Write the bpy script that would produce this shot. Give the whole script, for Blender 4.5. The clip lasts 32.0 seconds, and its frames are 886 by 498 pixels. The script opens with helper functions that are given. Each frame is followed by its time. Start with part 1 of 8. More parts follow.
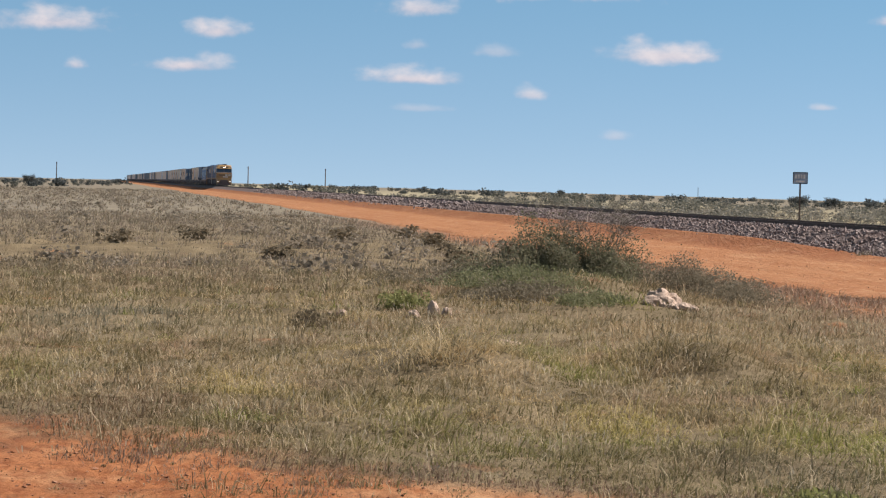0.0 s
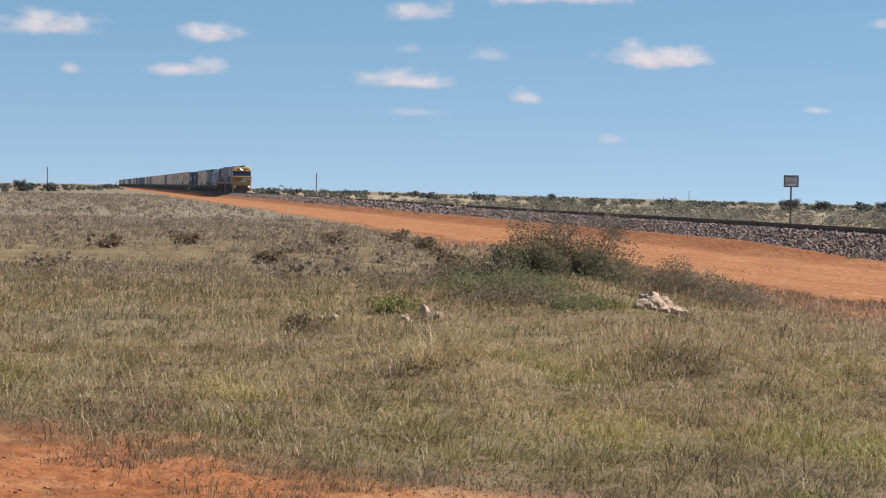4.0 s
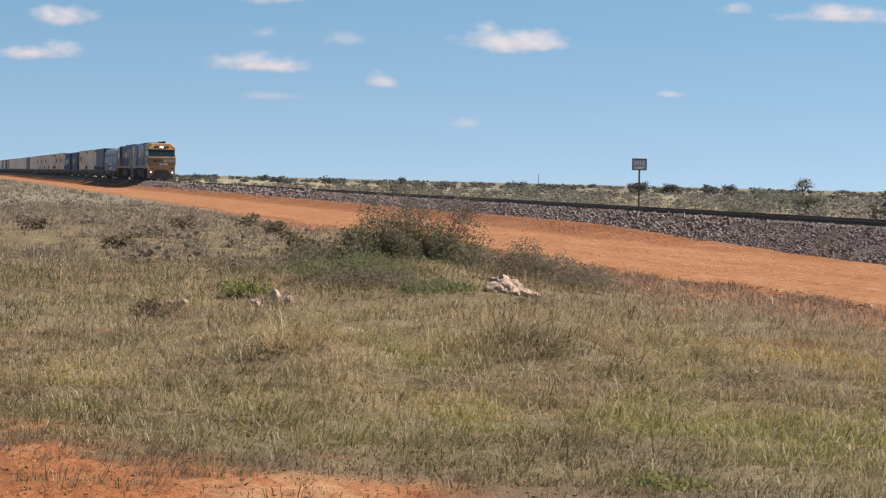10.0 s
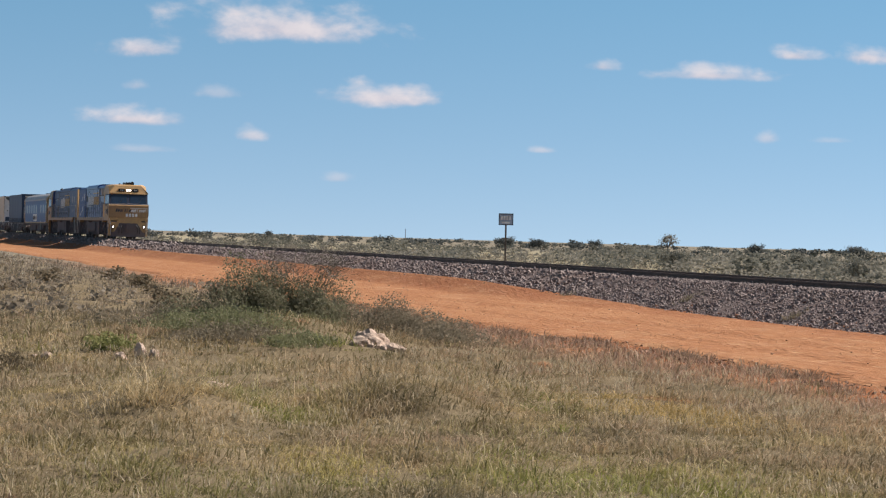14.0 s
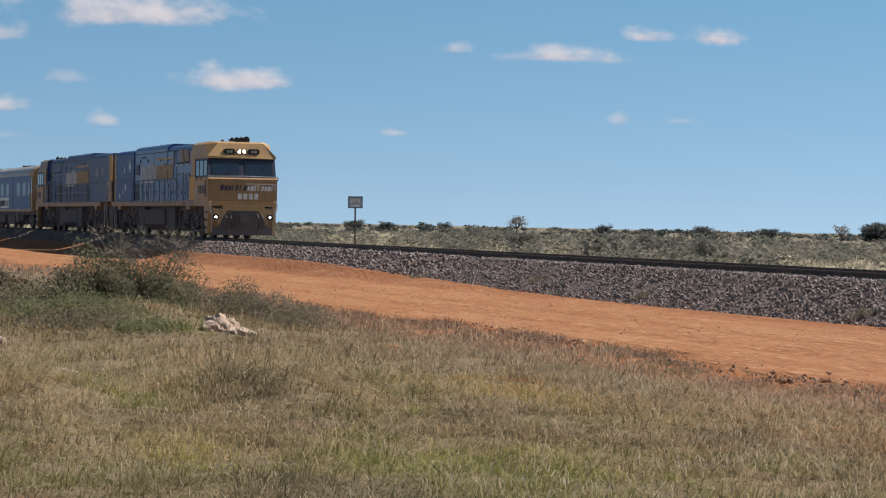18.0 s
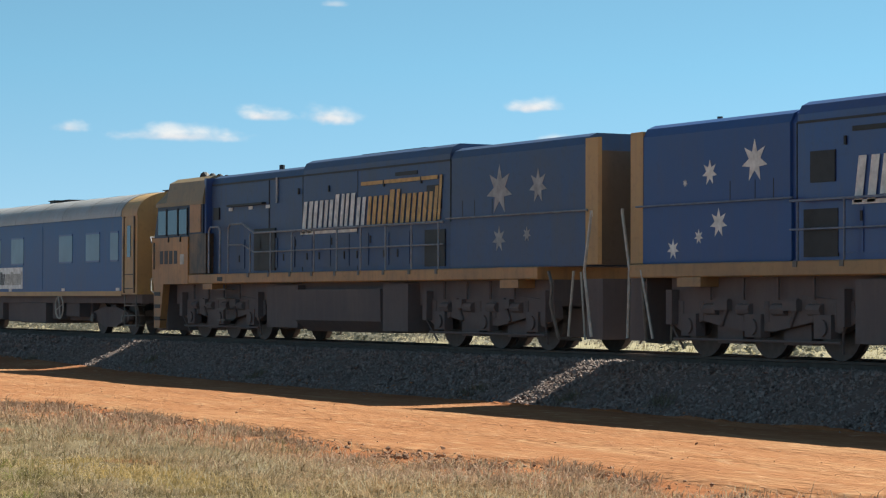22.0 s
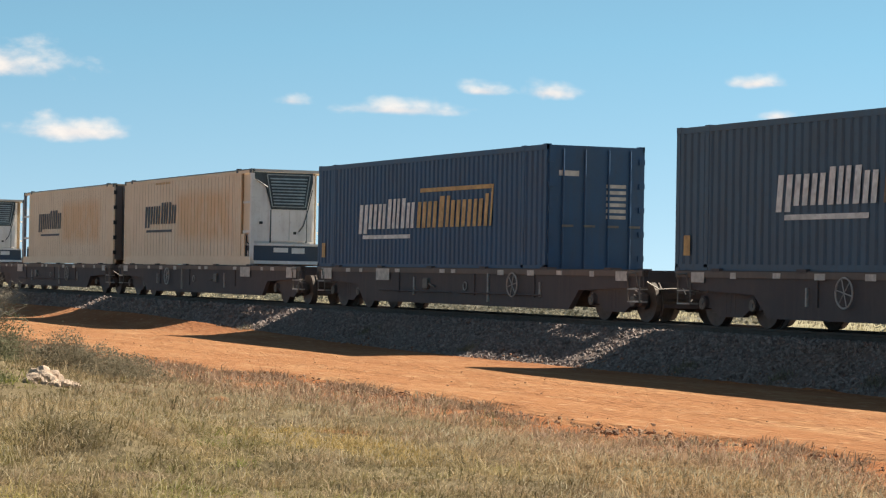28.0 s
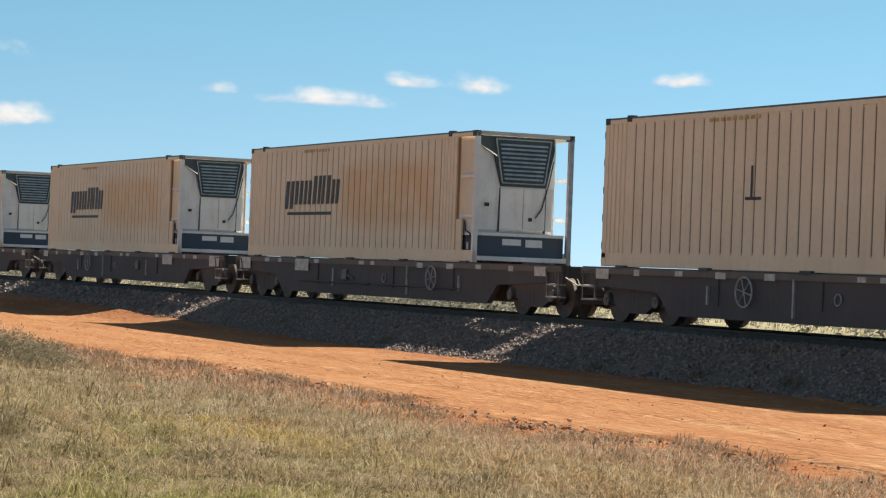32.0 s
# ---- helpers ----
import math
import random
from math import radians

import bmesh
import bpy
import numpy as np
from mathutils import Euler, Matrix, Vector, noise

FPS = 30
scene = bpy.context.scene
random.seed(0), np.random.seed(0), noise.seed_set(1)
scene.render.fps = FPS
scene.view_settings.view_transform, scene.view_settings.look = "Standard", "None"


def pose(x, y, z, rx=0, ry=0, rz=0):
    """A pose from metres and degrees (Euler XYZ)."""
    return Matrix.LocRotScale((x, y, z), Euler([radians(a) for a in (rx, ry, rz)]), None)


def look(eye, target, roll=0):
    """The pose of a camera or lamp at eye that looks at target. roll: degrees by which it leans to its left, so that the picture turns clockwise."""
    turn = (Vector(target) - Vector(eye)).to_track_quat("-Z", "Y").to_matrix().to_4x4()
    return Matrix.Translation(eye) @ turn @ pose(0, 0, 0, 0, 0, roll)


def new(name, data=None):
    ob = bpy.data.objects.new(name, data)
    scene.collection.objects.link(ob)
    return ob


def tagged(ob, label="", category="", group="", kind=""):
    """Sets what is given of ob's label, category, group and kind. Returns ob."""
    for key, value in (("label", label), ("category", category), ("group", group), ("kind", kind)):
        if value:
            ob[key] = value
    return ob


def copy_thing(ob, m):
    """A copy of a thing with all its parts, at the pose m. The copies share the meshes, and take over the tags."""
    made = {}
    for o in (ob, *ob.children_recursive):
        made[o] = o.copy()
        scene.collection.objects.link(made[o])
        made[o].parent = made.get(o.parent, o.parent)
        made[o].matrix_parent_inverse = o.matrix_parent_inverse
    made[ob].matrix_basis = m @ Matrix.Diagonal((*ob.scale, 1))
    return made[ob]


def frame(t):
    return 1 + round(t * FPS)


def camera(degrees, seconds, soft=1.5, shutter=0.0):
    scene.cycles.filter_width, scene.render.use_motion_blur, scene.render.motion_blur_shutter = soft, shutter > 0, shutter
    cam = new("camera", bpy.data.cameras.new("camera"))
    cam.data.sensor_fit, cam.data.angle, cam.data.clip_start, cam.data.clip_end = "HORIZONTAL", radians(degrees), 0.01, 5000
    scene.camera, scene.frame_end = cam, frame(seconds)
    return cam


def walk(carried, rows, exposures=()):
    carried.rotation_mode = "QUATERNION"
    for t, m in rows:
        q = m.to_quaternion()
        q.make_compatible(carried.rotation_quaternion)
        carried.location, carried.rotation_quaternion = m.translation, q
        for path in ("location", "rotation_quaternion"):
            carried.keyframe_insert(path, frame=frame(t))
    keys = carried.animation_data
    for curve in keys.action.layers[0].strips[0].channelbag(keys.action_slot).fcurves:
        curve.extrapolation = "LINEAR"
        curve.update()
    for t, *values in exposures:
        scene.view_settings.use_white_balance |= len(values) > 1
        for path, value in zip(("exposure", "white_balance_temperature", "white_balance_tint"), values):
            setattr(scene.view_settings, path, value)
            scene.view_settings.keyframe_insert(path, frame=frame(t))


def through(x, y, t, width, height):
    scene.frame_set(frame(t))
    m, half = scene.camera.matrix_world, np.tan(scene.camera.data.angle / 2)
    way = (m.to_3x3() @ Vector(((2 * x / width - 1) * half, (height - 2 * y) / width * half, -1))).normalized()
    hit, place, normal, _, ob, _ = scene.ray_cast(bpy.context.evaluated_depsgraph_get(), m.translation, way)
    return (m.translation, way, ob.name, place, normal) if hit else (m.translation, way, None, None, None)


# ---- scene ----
FOV = 21.512
EYE = Vector((0.0, 0.0, 1.85))      # the eye, over the ground at z = 0
TRACK_Y = 24.21                     # the railway runs along x
RAIL_Z = 0.914                      # top of the rails
cam = camera(FOV, 32.0, soft=1.25)


def aim(yaw, pitch, roll):
    """Camera pose: yaw to the left from +y, pitch up, roll as in look()."""
    a, b = radians(yaw), radians(pitch)
    way = Vector((-math.sin(a) * math.cos(b), math.cos(a) * math.cos(b), math.sin(b)))
    return look(EYE, EYE + way * 10, roll)


PATH = [
    (0, 81.555, -1.543, 1.303),
    (0.5, 81.013, -1.791, 1.649),
    (1, 80.981, -2.196, 1.547),
    (1.5, 80.800, -2.784, 1.550),
    (2, 80.672, -2.541, 1.959),
    (2.5, 80.256, -1.294, 2.079),
    (3, 80.015, -1.558, 1.434),
    (3.5, 81.109, -1.661, 1.273),
    (5.5, 81.354, -1.130, 0.946),
    (6, 80.361, -1.402, 1.117),
    (6.5, 79.629, -1.035, 0.888),
    (7, 79.282, -0.745, 0.597),
    (7.5, 79.569, -1.133, 0.849),
    (8, 79.891, -1.344, 0.784),
    (8.5, 79.414, -1.837, 0.328),
    (9, 78.688, -2.001, 0.607),
    (9.5, 78.261, -1.749, 0.964),
    (10, 77.664, -1.768, 1.022),
    (10.5, 77.252, -1.403, 1.085),
    (11, 76.968, -1.050, 1.122),
    (11.5, 76.041, -0.557, 1.061),
    (12, 74.690, -0.401, 0.805),
    (12.5, 74.865, -0.416, 1.140),
    (13, 74.503, -0.421, 1.629),
    (13.5, 74.497, -0.355, 1.439),
    (15.5, 74.265, -0.477, 1.295),
    (16, 73.860, -0.179, 1.821),
    (16.5, 72.741, 0.571, 1.554),
    (17, 72.399, -0.010, 1.681),
    (17.5, 71.784, -0.594, 0.814),
    (18, 70.721, -0.723, 0.820),
    (18.5, 69.427, -0.624, 0.577),
    (19, 68.107, -0.402, 0.901),
    (19.5, 66.271, -0.526, 1.128),
    (20, 63.499, -0.672, 0.251),
    (20.5, 61.959, 0.360, -0.278),
    (21, 61.788, 0.863, -0.409),
    (21.5, 61.486, 0.985, -0.147),
    (22, 61.290, 1.288, 0.172),
    (22.5, 61.028, 1.733, 0.773),
    (23, 61.161, 2.084, 0.305),
    (23.5, 60.738, 1.970, 0.238),
    (24, 61.558, 0.589, 0.664),
    (24.5, 62.176, 0.371, 1.596),
    (25, 62.136, 0.598, 1.276),
    (25.5, 62.850, 0.624, 1.043),
    (26, 64.360, 0.536, 0.382),
    (26.5, 65.924, 0.386, 0.876),
    (28.5, 66.509, 0.623, 0.978),
    (29, 65.708, 0.567, 0.663),
    (29.5, 65.721, 0.527, 0.944),
    (30, 65.437, 0.657, 1.023),
    (30.5, 65.127, 0.659, 0.984),
    (31, 64.982, 0.768, 1.367),
    (31.5, 64.737, 0.522, 1.316),
    (32, 64.527, 0.488, 2.157),
]
EXPOSURES = [(0, 0.63, 6760, 18), (12.5, 0.67, 6860, 18), (16, 0.49, 6520, 16), (18.8, 0.46, 6600, 15), (20, 0.55, 6550, 17), (21, 0.73, 6650, 12), (22, 0.95, 6850, 6), (23, 0.95, 6900, 5), (26, 0.98, 7350, 9), (30, 1.0, 7350, 10), (32, 1.02, 7180, 9)]
walk(cam, [(t, aim(y, p, r)) for t, y, p, r in PATH], EXPOSURES)

# ---- light ----
SUN_FROM = Vector((-0.1, 4.85, 4.95)).normalized()
SUN_ELEV = math.asin(SUN_FROM.z)
SUN_ROT = math.atan2(SUN_FROM.x, SUN_FROM.y)
world = bpy.data.worlds.new("sky")
scene.world = world
world.use_nodes = True
wn, wl = world.node_tree.nodes, world.node_tree.links
sky = wn.new("ShaderNodeTexSky")
sky.sky_type = "NISHITA"
sky.sun_disc = False
sky.sun_elevation, sky.sun_rotation = SUN_ELEV, SUN_ROT
sky.air_density, sky.dust_density, sky.ozone_density = 0.4, 0.0, 3.0
tint = wn.new("ShaderNodeMix")
tint.data_type, tint.blend_type = "RGBA", "MULTIPLY"
tint.inputs[0].default_value = 1.0
# a hazy, even sky: lavender haze low down, clearer blue above, and overhead, out of view, a warm tint added to warm the
# fill light; the lowest degrees take the colour a little above them
clear, haze, high = wn.new("ShaderNodeMix"), wn.new("ShaderNodeMapRange"), wn.new("ShaderNodeSeparateXYZ")
clear.data_type = "RGBA"
clear.inputs[6].default_value, clear.inputs[7].default_value = (1.17, 1.08, 0.82, 1.0), (1.0, 1.27, 0.98, 1.0)
haze.inputs[1].default_value, haze.inputs[2].default_value = 0.0, 0.10
# unseen warm tint high up, added so that shaded surfaces turn less blue
warm_fill, thin = wn.new("ShaderNodeMix"), wn.new("ShaderNodeMapRange")
warm_fill.data_type = "RGBA"
warm_fill.inputs[7].default_value = (1.42, 1.22, 0.80, 1.0)
thin.inputs[1].default_value, thin.inputs[2].default_value = 0.15, 0.50
way, lift, unit = wn.new("ShaderNodeTexCoord"), wn.new("ShaderNodeVectorMath"), wn.new("ShaderNodeVectorMath")
lift.operation, unit.operation = "ADD", "NORMALIZE"
lift.inputs[1].default_value = (0.0, 0.0, 0.08)
wl.new(way.outputs["Generated"], lift.inputs[0])
wl.new(lift.outputs[0], unit.inputs[0])
wl.new(unit.outputs[0], sky.inputs[0])
wl.new(sky.outputs[0], tint.inputs[6])
wl.new(way.outputs["Generated"], high.inputs[0])
wl.new(high.outputs[2], haze.inputs[0])
wl.new(haze.outputs[0], clear.inputs[0])
wl.new(clear.outputs[2], warm_fill.inputs[6])
wl.new(high.outputs[2], thin.inputs[0])
wl.new(thin.outputs[0], warm_fill.inputs[0])
wl.new(warm_fill.outputs[2], tint.inputs[7])
wl.new(tint.outputs[2], wn["Background"].inputs[0])
wn["Background"].inputs[1].default_value = 0.105
sun_data = bpy.data.lights.new("sun", "SUN")
sun_data.energy, sun_data.angle, sun_data.color = 4.8, radians(0.53), (1.0, 0.95, 0.87)
sun = new("sun", sun_data)
sun.matrix_world = look(SUN_FROM * 100, (0, 0, 0))

# ---- materials ----
def nodes_of(name):
    m = bpy.data.materials.new(name)
    m.use_nodes = True
    t = m.node_tree
    return m, t, t.nodes["Principled BSDF"]


def mixed(t, fac, a, b):
    """A colour mix; a and b are colours or sockets."""
    n = t.nodes.new("ShaderNodeMix")
    n.data_type = "RGBA"
    for sock, value in ((n.inputs[0], fac), (n.inputs[6], a), (n.inputs[7], b)):
        if isinstance(value, bpy.types.NodeSocket):
            t.links.new(value, sock)
        elif isinstance(value, (int, float)):
            sock.default_value = value
        else:
            sock.default_value = (*value, 1.0)
    return n.outputs[2]


def noisy(t, scale, lo=0.35, hi=0.65, detail=4.0, coord="Object", stretch=(1, 1, 1), rough=0.55):
    """A noise between 0 and 1, with its contrast set by lo and hi."""
    n, r = t.nodes.new("ShaderNodeTexNoise"), t.nodes.new("ShaderNodeMapRange")
    m = t.nodes.new("ShaderNodeMapping")
    m.inputs["Scale"].default_value = stretch
    if coord == "Position":
        t.links.new(t.nodes.new("ShaderNodeNewGeometry").outputs["Position"], m.inputs[0])
    else:
        t.links.new(t.nodes.new("ShaderNodeTexCoord").outputs[coord], m.inputs[0])
    t.links.new(m.outputs[0], n.inputs["Vector"])
    n.inputs["Scale"].default_value, n.inputs["Detail"].default_value, n.inputs["Roughness"].default_value = scale, detail, rough
    t.links.new(n.outputs[0], r.inputs[0])
    r.inputs[1].default_value, r.inputs[2].default_value = lo, hi
    return r.outputs[0]


def bumped(t, p, height, strength, distance):
    b = t.nodes.new("ShaderNodeBump")
    b.inputs["Strength"].default_value, b.inputs["Distance"].default_value = strength, distance
    t.links.new(height, b.inputs["Height"])
    t.links.new(b.outputs[0], p.inputs["Normal"])


def scaled(t, sock, k):
    n = t.nodes.new("ShaderNodeMath")
    n.operation = "MULTIPLY"
    t.links.new(sock, n.inputs[0])
    n.inputs[1].default_value = k
    return n.outputs[0]


def paint(name, colour, dirt=(0.16, 0.10, 0.065), amount=0.35, rough=0.5, metal=0.0, streak=True, fine=9.0):
    """Weathered vehicle paint: dust in broad clouds, streaks that run down, fine specks."""
    m, t, p = nodes_of(name)
    broad = noisy(t, 0.9, 0.35, 0.75)
    col = mixed(t, scaled(t, broad, amount), colour, dirt)
    if streak:
        run = noisy(t, 2.2, 0.5, 0.8, stretch=(3.0, 3.0, 0.25))
        col = mixed(t, scaled(t, run, amount * 0.9), col, dirt)
    speck = noisy(t, fine, 0.55, 0.75)
    col = mixed(t, scaled(t, speck, amount * 0.5), col, tuple(c * 0.5 for c in dirt))
    t.links.new(col, p.inputs["Base Color"])
    p.inputs["Roughness"].default_value, p.inputs["Metallic"].default_value = rough, metal
    bumped(t, p, noisy(t, 3.0, 0.2, 0.8), 0.15, 0.01)
    return m


def plain(name, colour, rough=0.6, metal=0.0, spread=0.25, scale=6.0):
    m, t, p = nodes_of(name)
    n = noisy(t, scale, 0.3, 0.7)
    t.links.new(mixed(t, n, tuple(c * (1 - spread) for c in colour), tuple(min(1, c * (1 + spread)) for c in colour)), p.inputs["Base Color"])
    p.inputs["Roughness"].default_value, p.inputs["Metallic"].default_value = rough, metal
    return m


def stained(name, colour, stain, x0, x1, z0, z1):
    """Paint with one broad faded patch where old lettering was rubbed off."""
    m = paint(name, colour, (0.62, 0.43, 0.25), 0.32, 0.55)
    t = m.node_tree
    p = t.nodes["Principled BSDF"]
    old = p.inputs["Base Color"].links[0].from_socket
    sep = t.nodes.new("ShaderNodeSeparateXYZ")
    t.links.new(t.nodes.new("ShaderNodeTexCoord").outputs["Object"], sep.inputs[0])
    fac = noisy(t, 1.1, 0.15, 0.5)
    for axis, a, b in ((0, x0 - 0.4, x0 + 0.4), (0, x1 + 0.4, x1 - 0.4), (2, z0 - 0.15, z0 + 0.25), (2, z1 + 0.2, z1 - 0.2)):
        n, k = t.nodes.new("ShaderNodeMapRange"), t.nodes.new("ShaderNodeMath")
        k.operation = "MULTIPLY"
        t.links.new(sep.outputs[axis], n.inputs[0])
        n.inputs[1].default_value, n.inputs[2].default_value = a, b
        t.links.new(fac, k.inputs[0])
        t.links.new(n.outputs[0], k.inputs[1])
        fac = k.outputs[0]
    t.links.new(mixed(t, scaled(t, fac, 0.75), old, stain), p.inputs["Base Color"])
    return m


def glow(name, colour, strength):
    m, t, p = nodes_of(name)
    p.inputs["Base Color"].default_value = (*colour, 1)
    p.inputs["Emission Color"].default_value = (*colour, 1)
    p.inputs["Emission Strength"].default_value = strength
    return m


def pane(name, tint, rough=0.08):
    m, t, p = nodes_of(name)
    n = noisy(t, 1.3, 0.3, 0.7)
    t.links.new(mixed(t, n, tint, tuple(c * 1.5 for c in tint)), p.inputs["Base Color"])
    p.inputs["Roughness"].default_value = rough
    p.inputs["Specular IOR Level"].default_value = 0.7
    return m


def soil(name, dark, light, pale, fine=7.0, tracks=False):
    """Red earth: broad blotches, pale dust, fine grit, and wheel tracks along x on the road."""
    m, t, p = nodes_of(name)
    col = mixed(t, noisy(t, 0.16, 0.35, 0.65, coord="Position", stretch=(0.5, 1, 1)), dark, light)
    col = mixed(t, scaled(t, noisy(t, 0.8, 0.5, 0.72, 6, "Position", (0.35, 1, 1)), 0.65), col, pale)
    if tracks:
        col = mixed(t, scaled(t, noisy(t, 1.1, 0.45, 0.62, 5, "Position", (0.26, 1.2, 1)), 0.8), col, dark)
        col = mixed(t, scaled(t, noisy(t, 2.3, 0.55, 0.7, 5, "Position", (0.3, 1.6, 1)), 0.6), col, tuple(c * 0.7 for c in dark))
        col = mixed(t, scaled(t, noisy(t, 3.4, 0.56, 0.7, 6, "Position", (0.6, 1.1, 1)), 0.7), col, pale)
        # darker, redder earth towards the ballast foot
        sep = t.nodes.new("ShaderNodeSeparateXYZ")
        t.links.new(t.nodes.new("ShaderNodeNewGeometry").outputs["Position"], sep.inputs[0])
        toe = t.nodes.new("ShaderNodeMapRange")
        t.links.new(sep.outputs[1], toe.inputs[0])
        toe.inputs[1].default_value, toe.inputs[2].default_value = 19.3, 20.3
        toe_mix = t.nodes.new("ShaderNodeMath")
        toe_mix.operation = "MULTIPLY"
        t.links.new(toe.outputs[0], toe_mix.inputs[0])
        t.links.new(noisy(t, 0.9, 0.22, 0.5, 5, "Position", (0.4, 1, 1)), toe_mix.inputs[1])
        col = mixed(t, scaled(t, toe_mix.outputs[0], 0.55), col, (0.238, 0.0805, 0.035))
    grit = noisy(t, fine, 0.35, 0.7, 6, "Position")
    col = mixed(t, scaled(t, grit, 0.5), col, tuple(c * 0.55 for c in dark))
    if tracks:
        col = mixed(t, scaled(t, noisy(t, 2.2, 0.57, 0.70, 7, "Position", (0.75, 1.3, 1)), 0.5), col, (0.238, 0.098, 0.049))
        col = mixed(t, scaled(t, noisy(t, 3.4, 0.60, 0.72, 7, "Position", (0.8, 1.3, 1)), 0.6), col, (0.546, 0.35, 0.217))
    t.links.new(col, p.inputs["Base Color"])
    p.inputs["Roughness"].default_value = 0.95
    p.inputs["Specular IOR Level"].default_value = 0.15
    bumped(t, p, noisy(t, 9.0, 0.2, 0.8, 8, "Position", (0.3, 1.1, 1) if tracks else (0.6, 1, 1)), 0.8 if tracks else 0.55, 0.06)
    return m


def leafy(name, colours, rough=0.7, scale=0.4, through=0.45):
    """Foliage: broad patches of two tones, a third that varies from leaf to leaf, some light through it."""
    m, t, p = nodes_of(name)
    a, b, c = colours
    col = mixed(t, noisy(t, scale, 0.4, 0.6, 3, "Position"), a, b)
    g = t.nodes.new("ShaderNodeNewGeometry")
    r = t.nodes.new("ShaderNodeMapRange")
    t.links.new(g.outputs["Random Per Island"], r.inputs[0])
    r.inputs[1].default_value, r.inputs[2].default_value = 0.25, 1.0
    col = mixed(t, r.outputs[0], col, c)
    t.links.new(col, p.inputs["Base Color"])
    p.inputs["Roughness"].default_value = rough
    p.inputs["Specular IOR Level"].default_value = 0.2
    tr = t.nodes.new("ShaderNodeBsdfTranslucent")
    t.links.new(col, tr.inputs[0])
    mx = t.nodes.new("ShaderNodeMixShader")
    mx.inputs[0].default_value = through
    t.links.new(p.outputs[0], mx.inputs[1])
    t.links.new(tr.outputs[0], mx.inputs[2])
    t.links.new(mx.outputs[0], t.nodes["Material Output"].inputs[0])
    return m


